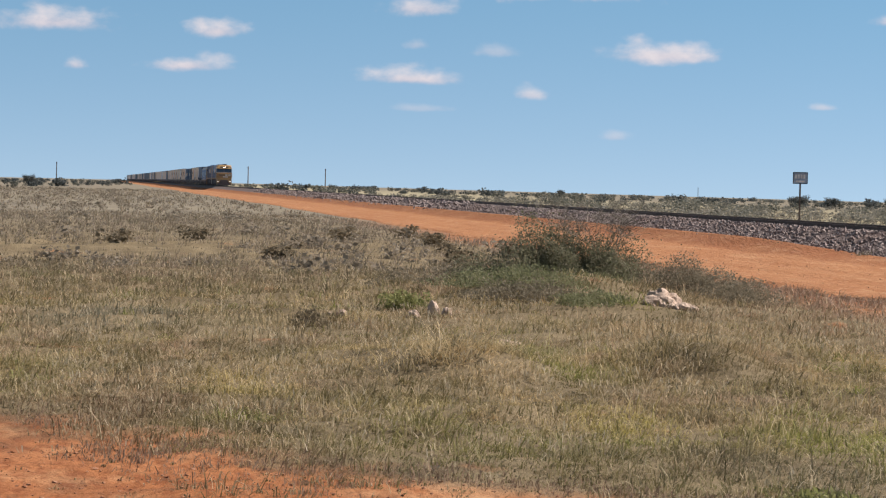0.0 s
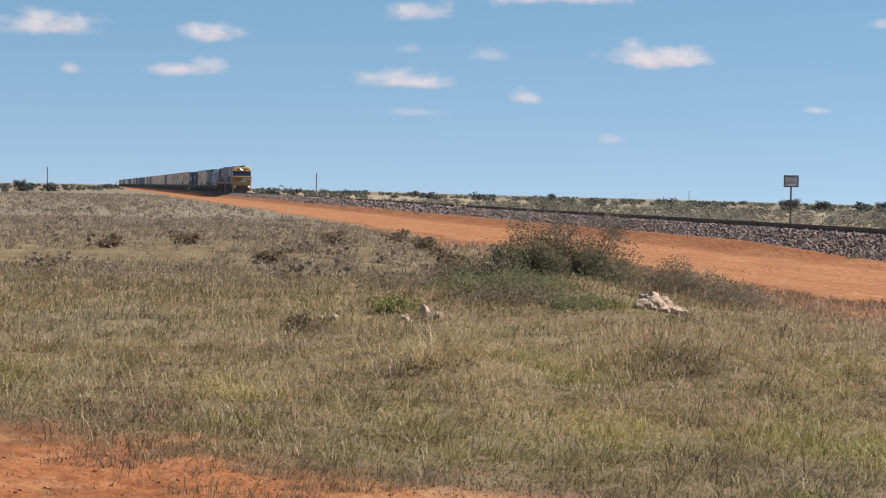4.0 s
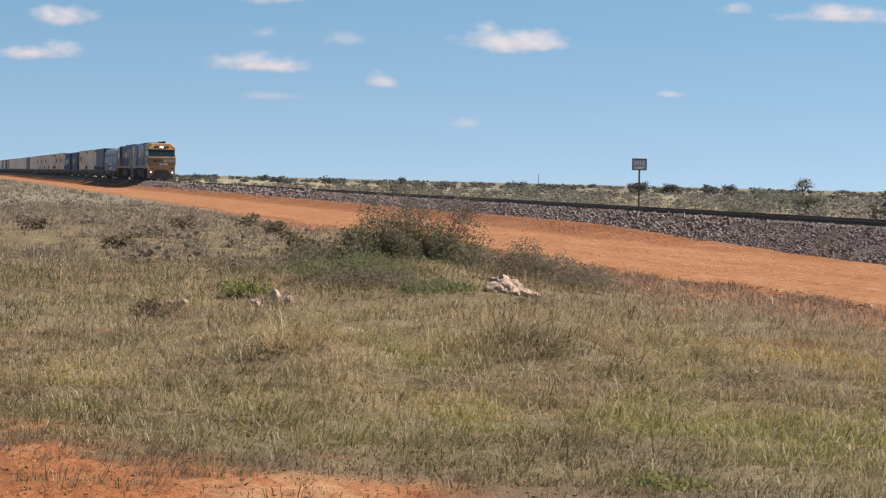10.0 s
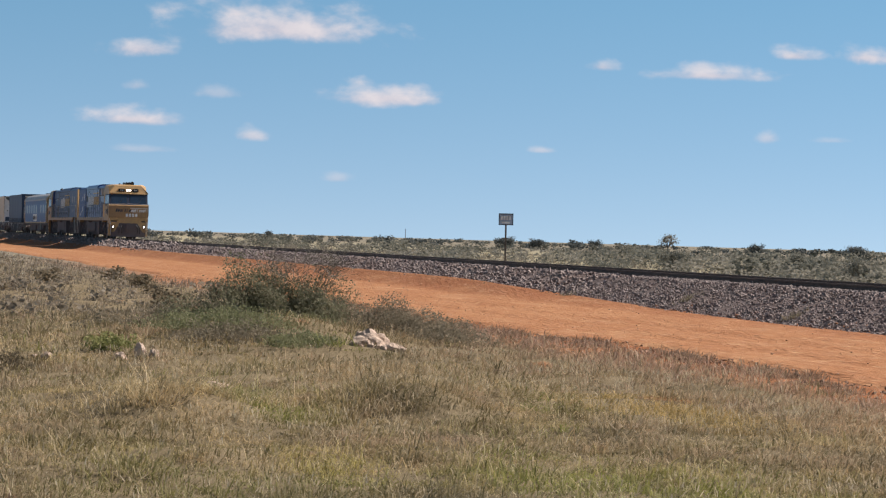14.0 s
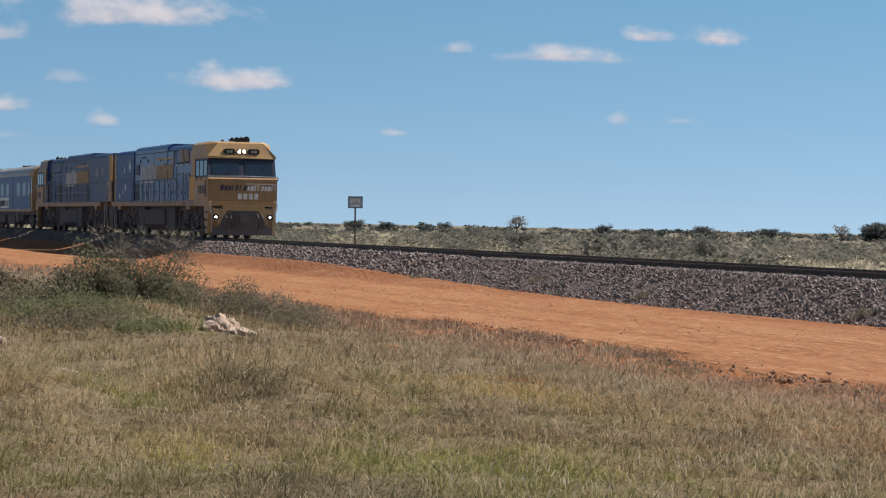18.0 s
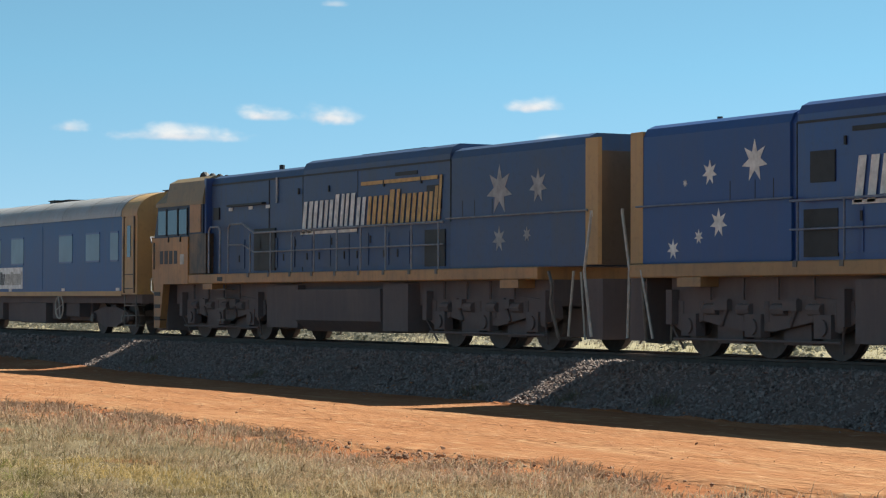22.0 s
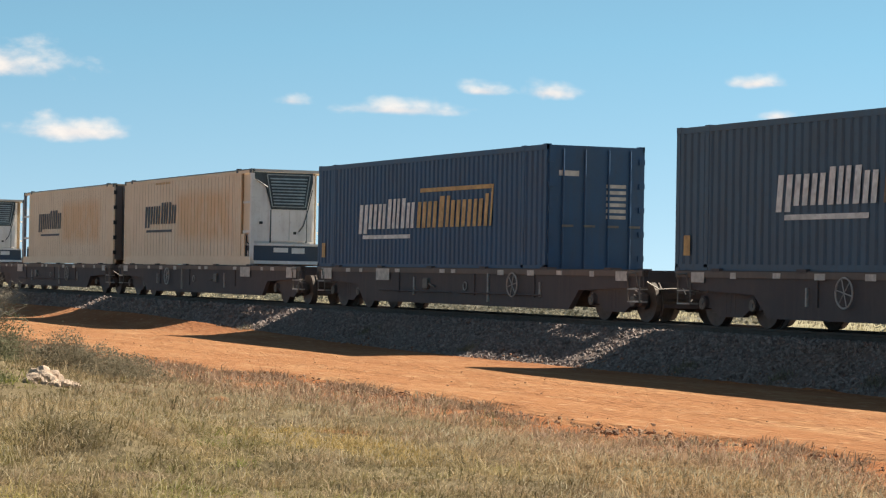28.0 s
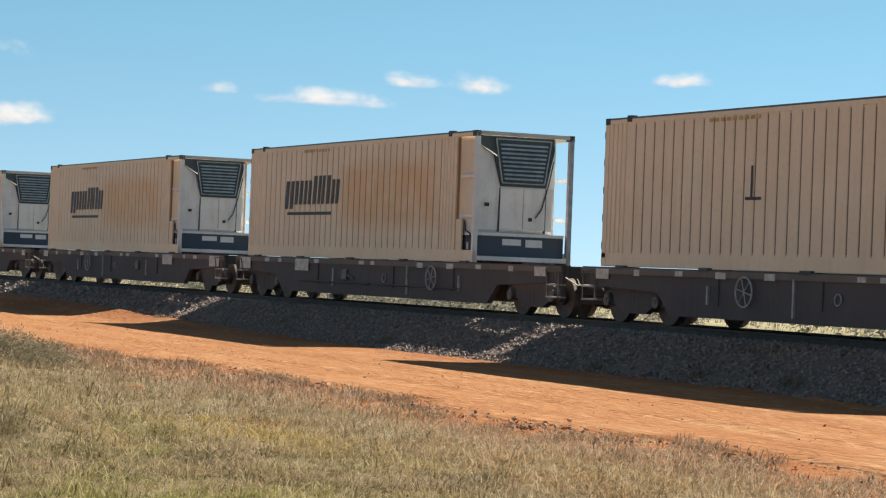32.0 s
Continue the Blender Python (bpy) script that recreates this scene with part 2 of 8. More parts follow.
def grassy(name):
    """Field grass by species patches: straw, olive, lush green, mauve-brown seed heads; each tussock and each blade of its own tone."""
    m, t, p = nodes_of(name)
    straw, olive, green, mauve, grey, dark = (0.55, 0.42, 0.225), (0.335, 0.27, 0.122), (0.26, 0.28, 0.07), (0.43, 0.295, 0.205), (0.38, 0.32, 0.195), (0.14, 0.112, 0.05)
    col = mixed(t, noisy(t, 0.7, 0.44, 0.56, 4, "Position"), olive, straw)
    col = mixed(t, noisy(t, 0.75, 0.54, 0.62, 4, "Position", (1.2, 0.6, 1)), col, green)
    col = mixed(t, noisy(t, 0.6, 0.56, 0.68, 4, "Position", (0.7, 1.3, 1)), col, grey)
    col = mixed(t, scaled(t, noisy(t, 0.7, 0.48, 0.60, 4, "Position", (1.0, 0.7, 1)), 0.8), col, mauve)
    col = mixed(t, scaled(t, noisy(t, 1.5, 0.46, 0.58, 3, "Position"), 0.8), col, dark)
    sep = t.nodes.new("ShaderNodeSeparateXYZ")
    g = t.nodes.new("ShaderNodeNewGeometry")
    t.links.new(g.outputs["Position"], sep.inputs[0])

    def band(axis, a, b):
        n = t.nodes.new("ShaderNodeMapRange")
        t.links.new(sep.outputs[axis], n.inputs[0])
        n.inputs[1].default_value, n.inputs[2].default_value = a, b
        return n.outputs[0]

    def times(a, b):
        n = t.nodes.new("ShaderNodeMath")
        n.operation = "MULTIPLY"
        t.links.new(a, n.inputs[0])
        t.links.new(b, n.inputs[1])
        return n.outputs[0]
    # a belt of mauve grass along the road, grey-brown scrub grass far off to the west
    col = mixed(t, scaled(t, times(band(1, 8.4, 11.2), noisy(t, 0.4, 0.22, 0.46, 3, "Position")), 0.85), col, (0.45, 0.295, 0.215))
    far = mixed(t, noisy(t, 0.3, 0.4, 0.6, 4, "Position"), (0.203, 0.168, 0.14), (0.28, 0.227, 0.182))
    col = mixed(t, scaled(t, band(0, -33.0, -55.0), 0.85), col, far)

    # dead grass and litter along the rim of the bare tracks
    rim, lie = t.nodes.new("ShaderNodeVectorMath"), t.nodes.new("ShaderNodeMapRange")
    rim.operation = "DOT_PRODUCT"
    t.links.new(g.outputs["Position"], rim.inputs[0])
    rim.inputs[1].default_value = (-0.606, 0.797, 0)
    t.links.new(rim.outputs["Value"], lie.inputs[0])
    lie.inputs[1].default_value, lie.inputs[2].default_value = 13.0, 10.5
    col = mixed(t, scaled(t, times(lie.outputs[0], noisy(t, 1.1, 0.3, 0.55, 4, "Position")), 0.75), col, (0.17, 0.125, 0.075))

    # stands of one kind of grass: straw on a mound, dark dead tussocks, fresh green; at (-19.9, 3.0) the shade below
    # the mound is put into the colour
    for cx, cy, rx, ry, tone, k in (
            (-22.4, 3.4, 2.1, 0.9, straw, 0.9), (-19.9, 3.0, 1.0, 0.5, dark, 0.6), (-21.9, 4.6, 1.0, 0.5, green, 0.85), (-22.3, 5.9, 1.6, 0.6, (0.15, 0.12, 0.07), 0.75),
            (-27.4, 6.9, 3.0, 1.2, (0.46, 0.34, 0.20), 0.8), (-16.5, 2.7, 2.4, 1.1, (0.27, 0.25, 0.085), 0.8), (-15.6, 5.9, 2.8, 1.5, (0.30, 0.32, 0.075), 0.85), (-10.5, 6.0, 5.0, 2.6, (0.31, 0.275, 0.105), 0.7),
            (-31.0, 0.2, 3.0, 1.3, (0.21, 0.205, 0.16), 0.8), (-18.5, 0.3, 1.2, 0.7, (0.21, 0.135, 0.085), 0.8), (-30.0, 1.8, 2.5, 0.8, grey, 0.7), (-26.0, 2.0, 1.6, 0.6, (0.17, 0.14, 0.085), 0.5),
            (-22.8, 8.8, 2.8, 0.8, (0.52, 0.37, 0.135), 0.85), (-17.0, 10.4, 5.0, 1.1, (0.52, 0.34, 0.185), 0.85), (-20.5, 1.2, 1.8, 0.6, (0.50, 0.40, 0.16), 0.75), (-25.0, 4.6, 1.4, 0.6, (0.33, 0.34, 0.10), 0.7),
            (-17.6, 4.2, 1.6, 0.6, (0.47, 0.41, 0.13), 0.8), (-30.5, 6.2, 1.6, 0.8, (0.40, 0.33, 0.18), 0.7), (-12.8, 3.4, 4.2, 3.2, (0.175, 0.165, 0.07), 0.7), (-12.84, 4.52, 0.9, 0.6, (0.15, 0.115, 0.10), 0.85), (-14.89, 4.57, 1.3, 0.7, (0.16, 0.13, 0.095), 0.7)):
        d, e, q = (t.nodes.new("ShaderNodeVectorMath") for _ in range(3))
        d.operation, e.operation, q.operation = "SUBTRACT", "MULTIPLY", "LENGTH"
        t.links.new(g.outputs["Position"], d.inputs[0])
        d.inputs[1].default_value, e.inputs[1].default_value = (cx, cy, 0), (1 / rx, 1 / ry, 0)
        t.links.new(d.outputs[0], e.inputs[0])
        t.links.new(e.outputs[0], q.inputs[0])
        n = t.nodes.new("ShaderNodeMapRange")
        t.links.new(q.outputs["Value"], n.inputs[0])
        n.inputs[1].default_value, n.inputs[2].default_value = 1.15, 0.55
        col = mixed(t, scaled(t, times(n.outputs[0], noisy(t, 1.8, 0.3, 0.5, 3, "Position")), k), col, tone)

    def span(a, b):
        n = t.nodes.new("ShaderNodeMapRange")
        t.links.new(g.outputs["Random Per Island"], n.inputs[0])
        n.inputs[1].default_value, n.inputs[2].default_value = a, b
        return n.outputs[0]
    col = mixed(t, scaled(t, span(0.42, 0.0), 0.8), col, (0.105, 0.10, 0.045))
    col = mixed(t, scaled(t, span(0.68, 0.97), 0.7), col, (0.57, 0.47, 0.315))
    t.links.new(col, p.inputs["Base Color"])
    p.inputs["Roughness"].default_value, p.inputs["Specular IOR Level"].default_value = 0.6, 0.3
    tr = t.nodes.new("ShaderNodeBsdfTranslucent")
    t.links.new(col, tr.inputs[0])
    mx = t.nodes.new("ShaderNodeMixShader")
    mx.inputs[0].default_value = 0.38
    t.links.new(p.outputs[0], mx.inputs[1])
    t.links.new(tr.outputs[0], mx.inputs[2])
    t.links.new(mx.outputs[0], t.nodes["Material Output"].inputs[0])
    return m


def plain_earth(name):
    """The plain: red soil under dry litter; bare where the tracks run, greener beyond the railway."""
    m, t, p = nodes_of(name)
    red = mixed(t, noisy(t, 0.3, 0.35, 0.65, 5, "Position"), (0.285, 0.108, 0.043), (0.37, 0.162, 0.073))
    red = mixed(t, scaled(t, noisy(t, 3.0, 0.5, 0.7, 6, "Position"), 0.5), red, (0.168, 0.0595, 0.028))
    red = mixed(t, scaled(t, noisy(t, 1.1, 0.52, 0.66, 6, "Position", (0.6, 1.2, 1)), 0.6), red, (0.14, 0.0735, 0.042))
    red = mixed(t, scaled(t, noisy(t, 1.7, 0.54, 0.66, 6, "Position", (0.7, 1.2, 1)), 0.45), red, (0.42, 0.231, 0.119))
    red = mixed(t, scaled(t, noisy(t, 6.0, 0.50, 0.62, 6, "Position", (0.6, 1.3, 1)), 0.55), red, (0.189, 0.0595, 0.0245))
    red = mixed(t, scaled(t, noisy(t, 14.0, 0.55, 0.75, 5, "Position"), 0.5), red, (0.091, 0.0455, 0.028))
    litter = mixed(t, noisy(t, 0.9, 0.35, 0.65, 5, "Position"), (0.125, 0.099, 0.060), (0.215, 0.17, 0.104))
    far = mixed(t, noisy(t, 0.05, 0.35, 0.65, 6, "Position", (1, 1, 1)), (0.175, 0.155, 0.118), (0.24, 0.212, 0.155))
    far = mixed(t, noisy(t, 0.3, 0.5, 0.68, 6, "Position"), far, (0.14, 0.126, 0.101))
    sep = t.nodes.new("ShaderNodeSeparateXYZ")
    t.links.new(t.nodes.new("ShaderNodeNewGeometry").outputs["Position"], sep.inputs[0])
    # a belt of pale straw behind the railway
    belt, strip = t.nodes.new("ShaderNodeMapRange"), t.nodes.new("ShaderNodeMath")
    t.links.new(sep.outputs[1], belt.inputs[0])
    belt.inputs[1].default_value, belt.inputs[2].default_value = 150.0, 80.0
    strip.operation = "MULTIPLY"
    t.links.new(belt.outputs[0], strip.inputs[0])
    t.links.new(noisy(t, 0.07, 0.30, 0.55, 5, "Position"), strip.inputs[1])
    side, both_ = t.nodes.new("ShaderNodeMapRange"), t.nodes.new("ShaderNodeMath")
    t.links.new(sep.outputs[1], side.inputs[0])
    side.inputs[1].default_value, side.inputs[2].default_value = 26.0, 29.0
    both_.operation = "MULTIPLY"
    t.links.new(strip.outputs[0], both_.inputs[0])
    t.links.new(side.outputs[0], both_.inputs[1])
    far = mixed(t, scaled(t, both_.outputs[0], 0.8), far, (0.355, 0.32, 0.205))
    beyond = t.nodes.new("ShaderNodeMapRange")
    t.links.new(sep.outputs[1], beyond.inputs[0])
    beyond.inputs[1].default_value, beyond.inputs[2].default_value = 26.0, 29.0
    west = t.nodes.new("ShaderNodeMapRange")
    t.links.new(sep.outputs[0], west.inputs[0])
    west.inputs[1].default_value, west.inputs[2].default_value = -70.0, -130.0
    both = t.nodes.new("ShaderNodeMath")
    both.operation = "MAXIMUM"
    t.links.new(beyond.outputs[0], both.inputs[0])
    t.links.new(west.outputs[0], both.inputs[1])
    col = mixed(t, noisy(t, 0.6, 0.26, 0.36, 5, "Position"), red, litter)
    verge = t.nodes.new("ShaderNodeMapRange")
    t.links.new(sep.outputs[1], verge.inputs[0])
    verge.inputs[1].default_value, verge.inputs[2].default_value = 11.2, 12.6
    col = mixed(t, verge.outputs[0], col, red)
    col = mixed(t, both.outputs[0], col, far)
    # bare earth: the tyre tracks by the eye, and a scraped strip further on
    for a, b, c in ((0.606, 0.797, 10.3),):
        ax, by = scaled(t, sep.outputs[0], -a), scaled(t, sep.outputs[1], b)
        s = t.nodes.new("ShaderNodeMath")
        t.links.new(ax, s.inputs[0])
        t.links.new(by, s.inputs[1])
        s2 = t.nodes.new("ShaderNodeMath")
        t.links.new(s.outputs[0], s2.inputs[0])
        t.links.new(scaled(t, noisy(t, 0.7, 0.2, 0.8, 5, "Position"), 1.6), s2.inputs[1])
        bare = t.nodes.new("ShaderNodeMapRange")
        t.links.new(s2.outputs[0], bare.inputs[0])
        bare.inputs[1].default_value, bare.inputs[2].default_value = c + 1.3, c + 0.5
        col = mixed(t, bare.outputs[0], col, red)
    # a scuffed patch of pale dust on the tracks
    d, e, q, r = t.nodes.new("ShaderNodeVectorMath"), t.nodes.new("ShaderNodeVectorMath"), t.nodes.new("ShaderNodeVectorMath"), t.nodes.new("ShaderNodeMapRange")
    d.operation, e.operation, q.operation = "SUBTRACT", "MULTIPLY", "LENGTH"
    t.links.new(t.nodes.new("ShaderNodeNewGeometry").outputs["Position"], d.inputs[0])
    d.inputs[1].default_value, e.inputs[1].default_value = (-13.34, 2.10, 0), (1.1, 1.7, 0)
    t.links.new(d.outputs[0], e.inputs[0])
    t.links.new(e.outputs[0], q.inputs[0])
    t.links.new(q.outputs["Value"], r.inputs[0])
    r.inputs[1].default_value, r.inputs[2].default_value = 1.1, 0.5
    dust = t.nodes.new("ShaderNodeMath")
    dust.operation = "MULTIPLY"
    t.links.new(r.outputs[0], dust.inputs[0])
    t.links.new(noisy(t, 3.0, 0.38, 0.58, 6, "Position"), dust.inputs[1])
    col = mixed(t, scaled(t, dust.outputs[0], 0.85), col, (0.47, 0.27, 0.145))
    t.links.new(col, p.inputs["Base Color"])
    p.inputs["Roughness"].default_value, p.inputs["Specular IOR Level"].default_value = 0.95, 0.1
    bumped(t, p, noisy(t, 9.0, 0.25, 0.75, 9, "Position", (1, 1, 1), 0.62), 0.6, 0.045)
    return m


def stony(name, dark, light, fine=14.0, power=1.0):
    """Broken stone: each piece of its own tone."""
    m, t, p = nodes_of(name)
    g = t.nodes.new("ShaderNodeNewGeometry")
    pw = t.nodes.new("ShaderNodeMath")
    pw.operation = "POWER"
    t.links.new(g.outputs["Random Per Island"], pw.inputs[0])
    pw.inputs[1].default_value = power
    col = mixed(t, pw.outputs[0], dark, light)
    col = mixed(t, scaled(t, noisy(t, fine, 0.4, 0.7, 5, "Position"), 0.5), col, tuple(c * 0.5 for c in dark))
    col = mixed(t, scaled(t, noisy(t, 0.25, 0.5, 0.7, 3, "Position"), 0.3), col, (0.182, 0.098, 0.0595))
    t.links.new(col, p.inputs["Base Color"])
    p.inputs["Roughness"].default_value = 0.85
    bumped(t, p, noisy(t, 20.0, 0.3, 0.7, 6, "Position"), 0.5, 0.02)
    return m


MAT = {
    "earth": plain_earth("earth"),
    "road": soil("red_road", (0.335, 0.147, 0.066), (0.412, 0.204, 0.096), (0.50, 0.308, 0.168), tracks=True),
    "bare": soil("bare_red_earth", (0.28, 0.098, 0.0385), (0.336, 0.133, 0.056), (0.406, 0.21, 0.119)),
    "bed": stony("ballast_bed", (0.135, 0.097, 0.085), (0.17, 0.124, 0.11)),
    "ballast": stony("ballast_stone", (0.19, 0.152, 0.138), (0.325, 0.268, 0.248), power=1.1),
    "rail": plain("rail_steel", (0.10, 0.07, 0.055), 0.7, 0.1),
    "sleeper": plain("sleeper_concrete", (0.16, 0.14, 0.12), 0.9),
    "grass": grassy("field_grass"),
    "scrub": leafy("scrub_leaves", ((0.169, 0.164, 0.137), (0.21, 0.203, 0.168), (0.262, 0.25, 0.213)), scale=0.06),
    # the haze of distance is put into these far leaves as blue-grey
    "scrub_dark": leafy("dark_scrub_leaves", ((0.066, 0.077, 0.076), (0.092, 0.104, 0.10), (0.125, 0.137, 0.13)), scale=0.03),
    "shrub": leafy("shrub_leaves", ((0.115, 0.12, 0.07), (0.165, 0.165, 0.10), (0.25, 0.235, 0.16)), scale=1.5),
    "weed": leafy("weed_leaves", ((0.182, 0.199, 0.07), (0.231, 0.241, 0.091), (0.308, 0.301, 0.14)), scale=2.0),
    "twig": plain("twig_bark", (0.20, 0.175, 0.14), 0.9),
    "bark": plain("tree_bark", (0.10, 0.085, 0.07), 0.9),
    "rock": stony("pale_rock", (0.40, 0.285, 0.21), (0.52, 0.41, 0.325), 5.0),
    "blue": paint("blue_paint", (0.030, 0.080, 0.262), (0.085, 0.085, 0.10), 0.36, 0.32),
    "blue_grimy": paint("sooty_blue_paint", (0.038, 0.086, 0.205), (0.078, 0.084, 0.10), 0.5),
    # darker copy of the cab yellow: dust, plus the front's shade in the colour
    "nose": paint("shaded_dusty_nose", (0.37, 0.225, 0.095), (0.20, 0.125, 0.07), 0.7),
    "band": plain("navy_window_band", (0.014, 0.026, 0.062), 0.5),
    "deck_brown": paint("dusty_frame_paint", (0.40, 0.235, 0.10), (0.20, 0.12, 0.07), 0.6),
    "rail_grey": plain("grey_handrail_paint", (0.27, 0.28, 0.31), 0.5, 0.1),
    "rail_blue": plain("blue_grey_handrail_paint", (0.15, 0.18, 0.25), 0.5, 0.1),
    "blue_bright": paint("blue_panel_paint", (0.024, 0.088, 0.27), (0.10, 0.09, 0.08), 0.2),
    "yellow": paint("yellow_paint", (0.52, 0.32, 0.125), (0.29, 0.19, 0.115), 0.55),
    "yellow_clean": paint("yellow_door_paint", (0.68, 0.34, 0.035), (0.3, 0.16, 0.05), 0.2),
    "roof_dirty": paint("sooty_roof_paint", (0.31, 0.215, 0.10), (0.15, 0.12, 0.08), 0.6),
    "under": paint("underframe_grime", (0.125, 0.105, 0.106), (0.19, 0.148, 0.132), 0.6, 0.85),
    "under_wagon": paint("wagon_grime", (0.086, 0.075, 0.078), (0.145, 0.115, 0.104), 0.5, 0.85),
    "wheel": plain("wheel_steel", (0.09, 0.074, 0.066), 0.6, 0.3),
    "steel": plain("handrail_paint", (0.46, 0.44, 0.40), 0.5, 0.2),
    "black": plain("black_paint", (0.018, 0.018, 0.02), 0.55),
    "glass": pane("dark_glass", (0.016, 0.03, 0.052)),
    "glass_coach": pane("coach_glass", (0.062, 0.125, 0.20), 0.3),
    "white": paint("white_paint", (0.80, 0.79, 0.78), (0.35, 0.27, 0.2), 0.35),
    "logo_white": plain("white_lettering", (0.70, 0.70, 0.68), 0.6),
    "logo_tan": plain("tan_lettering", (0.55, 0.34, 0.13), 0.6),
    "logo_dark": plain("dark_lettering", (0.045, 0.05, 0.06), 0.6),
    "silver": paint("silver_roof", (0.40, 0.41, 0.43), (0.25, 0.2, 0.15), 0.35, 0.5, 0.2),
    "tan": paint("tan_reefer_paint", (0.82, 0.665, 0.49), (0.62, 0.43, 0.25), 0.32, 0.55),
    "tan_faded": stained("tan_faded_paint", (0.82, 0.665, 0.49), (0.74, 0.43, 0.19), -7.6, -2.0, 0.75, 2.3),
    "tan_faded_back": stained("tan_faded_back_paint", (0.82, 0.665, 0.49), (0.74, 0.43, 0.19), -12.1, -6.5, 0.75, 2.3),
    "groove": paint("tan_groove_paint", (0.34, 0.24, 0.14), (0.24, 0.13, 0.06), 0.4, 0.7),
    "teal": paint("dark_teal_paint", (0.055, 0.112, 0.175), (0.07, 0.06, 0.05), 0.35, 0.55),
    "curtain": paint("curtain_fabric", (0.032, 0.066, 0.135), (0.05, 0.066, 0.092), 0.3, 0.55),
    "curtain_door": paint("slate_door_paint", (0.032, 0.06, 0.118), (0.052, 0.06, 0.074), 0.3, 0.6),
    "navy": paint("navy_box_paint", (0.024, 0.085, 0.18), (0.08, 0.065, 0.05), 0.3, 0.55),
    "unit_dark": plain("unit_black_plastic", (0.04, 0.062, 0.075), 0.55),
    "unit_base": paint("unit_base_paint", (0.035, 0.06, 0.10), (0.08, 0.07, 0.06), 0.3),
    "lamp": glow("headlamp_glow", (1.0, 0.97, 0.9), 8.0),
    "sign": plain("slate_sign", (0.30, 0.37, 0.46), 0.5),
    "board": plain("sign_board", (0.78, 0.78, 0.77), 0.5),
    "wood": plain("pole_wood", (0.13, 0.105, 0.085), 0.9),
    "pale_sand": soil("pale_sand", (0.46, 0.38, 0.26), (0.56, 0.47, 0.33), (0.62, 0.53, 0.40)),
    "tawny": paint("tawny_box", (0.45, 0.33, 0.20), (0.3, 0.18, 0.08), 0.4),
}


# ---- mesh helpers ----
class M:
    """Collects vertices and faces of one mesh."""

    def __init__(self):
        self.v, self.f = [], []

    def add(self, v, f):
        k = len(self.v)
        self.v += [tuple(p) for p in v]
        self.f += [tuple(i + k for i in q) for q in f]
        return self

    def box(self, x0, x1, y0, y1, z0, z1, c=0.0):
        """A box; c chamfers its four edges along x."""
        if c:
            return self.prism([(y0 + c, z0), (y1 - c, z0), (y1, z0 + c), (y1, z1 - c), (y1 - c, z1), (y0 + c, z1), (y0, z1 - c), (y0, z0 + c)], x0, x1)
        v = [(x, y, z) for x in (x0, x1) for y in (y0, y1) for z in (z0, z1)]
        return self.add(v, [(0, 1, 3, 2), (4, 6, 7, 5), (0, 4, 5, 1), (2, 3, 7, 6), (0, 2, 6, 4), (1, 5, 7, 3)])

    def _loft(self, a, b, wind):
        n = len(a)
        f = [(i, (i + 1) % n, n + (i + 1) % n, n + i) for i in range(n)] + [tuple(range(n))[::-1], tuple(range(n, 2 * n))]
        return self.add(a + b, f if wind else [q[::-1] for q in f])

    def prism(self, yz, x0, x1):
        """A profile in y and z, anticlockwise seen from +x, drawn along x."""
        return self._loft([(x0, y, z) for y, z in yz], [(x1, y, z) for y, z in yz], True)

    def prism_y(self, xz, y0, y1):
        return self._loft([(x, y0, z) for x, z in xz], [(x, y1, z) for x, z in xz], False)

    def prism_z(self, xy, z0, z1):
        return self._loft([(x, y, z0) for x, y in xy], [(x, y, z1) for x, y in xy], True)

    def loft(self, a, b):
        return self._loft(list(a), list(b), True)

    def rod(self, p, q, r, n=6, r2=None):
        p, q = Vector(p), Vector(q)
        t = (q - p).to_track_quat("Z", "Y").to_matrix()
        ring = [(math.cos(2 * math.pi * i / n), math.sin(2 * math.pi * i / n)) for i in range(n)]
        r2 = r if r2 is None else r2
        a = [p + t @ Vector((c * r, s * r, 0)) for c, s in ring]
        b = [q + t @ Vector((c * r2, s * r2, 0)) for c, s in ring]
        return self._loft(a, b, True)

    def path(self, pts, r, n=6):
        for a, b in zip(pts, pts[1:]):
            self.rod(a, b, r, n)
        return self

    def ring(self, c, r, t, n=24, k=6):
        """A ring about c that faces along y."""
        v = [(c[0] + (r + t * math.cos(b)) * math.cos(a), c[1] + t * math.sin(b), c[2] + (r + t * math.cos(b)) * math.sin(a)) for a in (2 * math.pi * i / n for i in range(n)) for b in (2 * math.pi * j / k for j in range(k))]
        return self.add(v, [(i * k + j, i * k + (j + 1) % k, ((i + 1) % n) * k + (j + 1) % k, ((i + 1) % n) * k + j) for i in range(n) for j in range(k)])

    def data(self, name, mat, smooth=False):
        me = bpy.data.meshes.new(name)
        me.from_pydata(self.v, [], self.f)
        me.materials.append(MAT[mat])
        if smooth:
            me.shade_smooth()
        me.update()
        return me


def part(name, m, mat, parent, label="", at=(0, 0, 0), smooth=False):
    """Links one mesh as a part of a thing."""
    ob = new(name, m if isinstance(m, bpy.types.Mesh) else m.data(name, mat, smooth))
    ob.parent = parent
    ob.location = at
    if label:
        ob["label"] = label
    return ob


def thing(name, label, category, group="", kind=""):
    return tagged(new(name), label, category, group, kind)


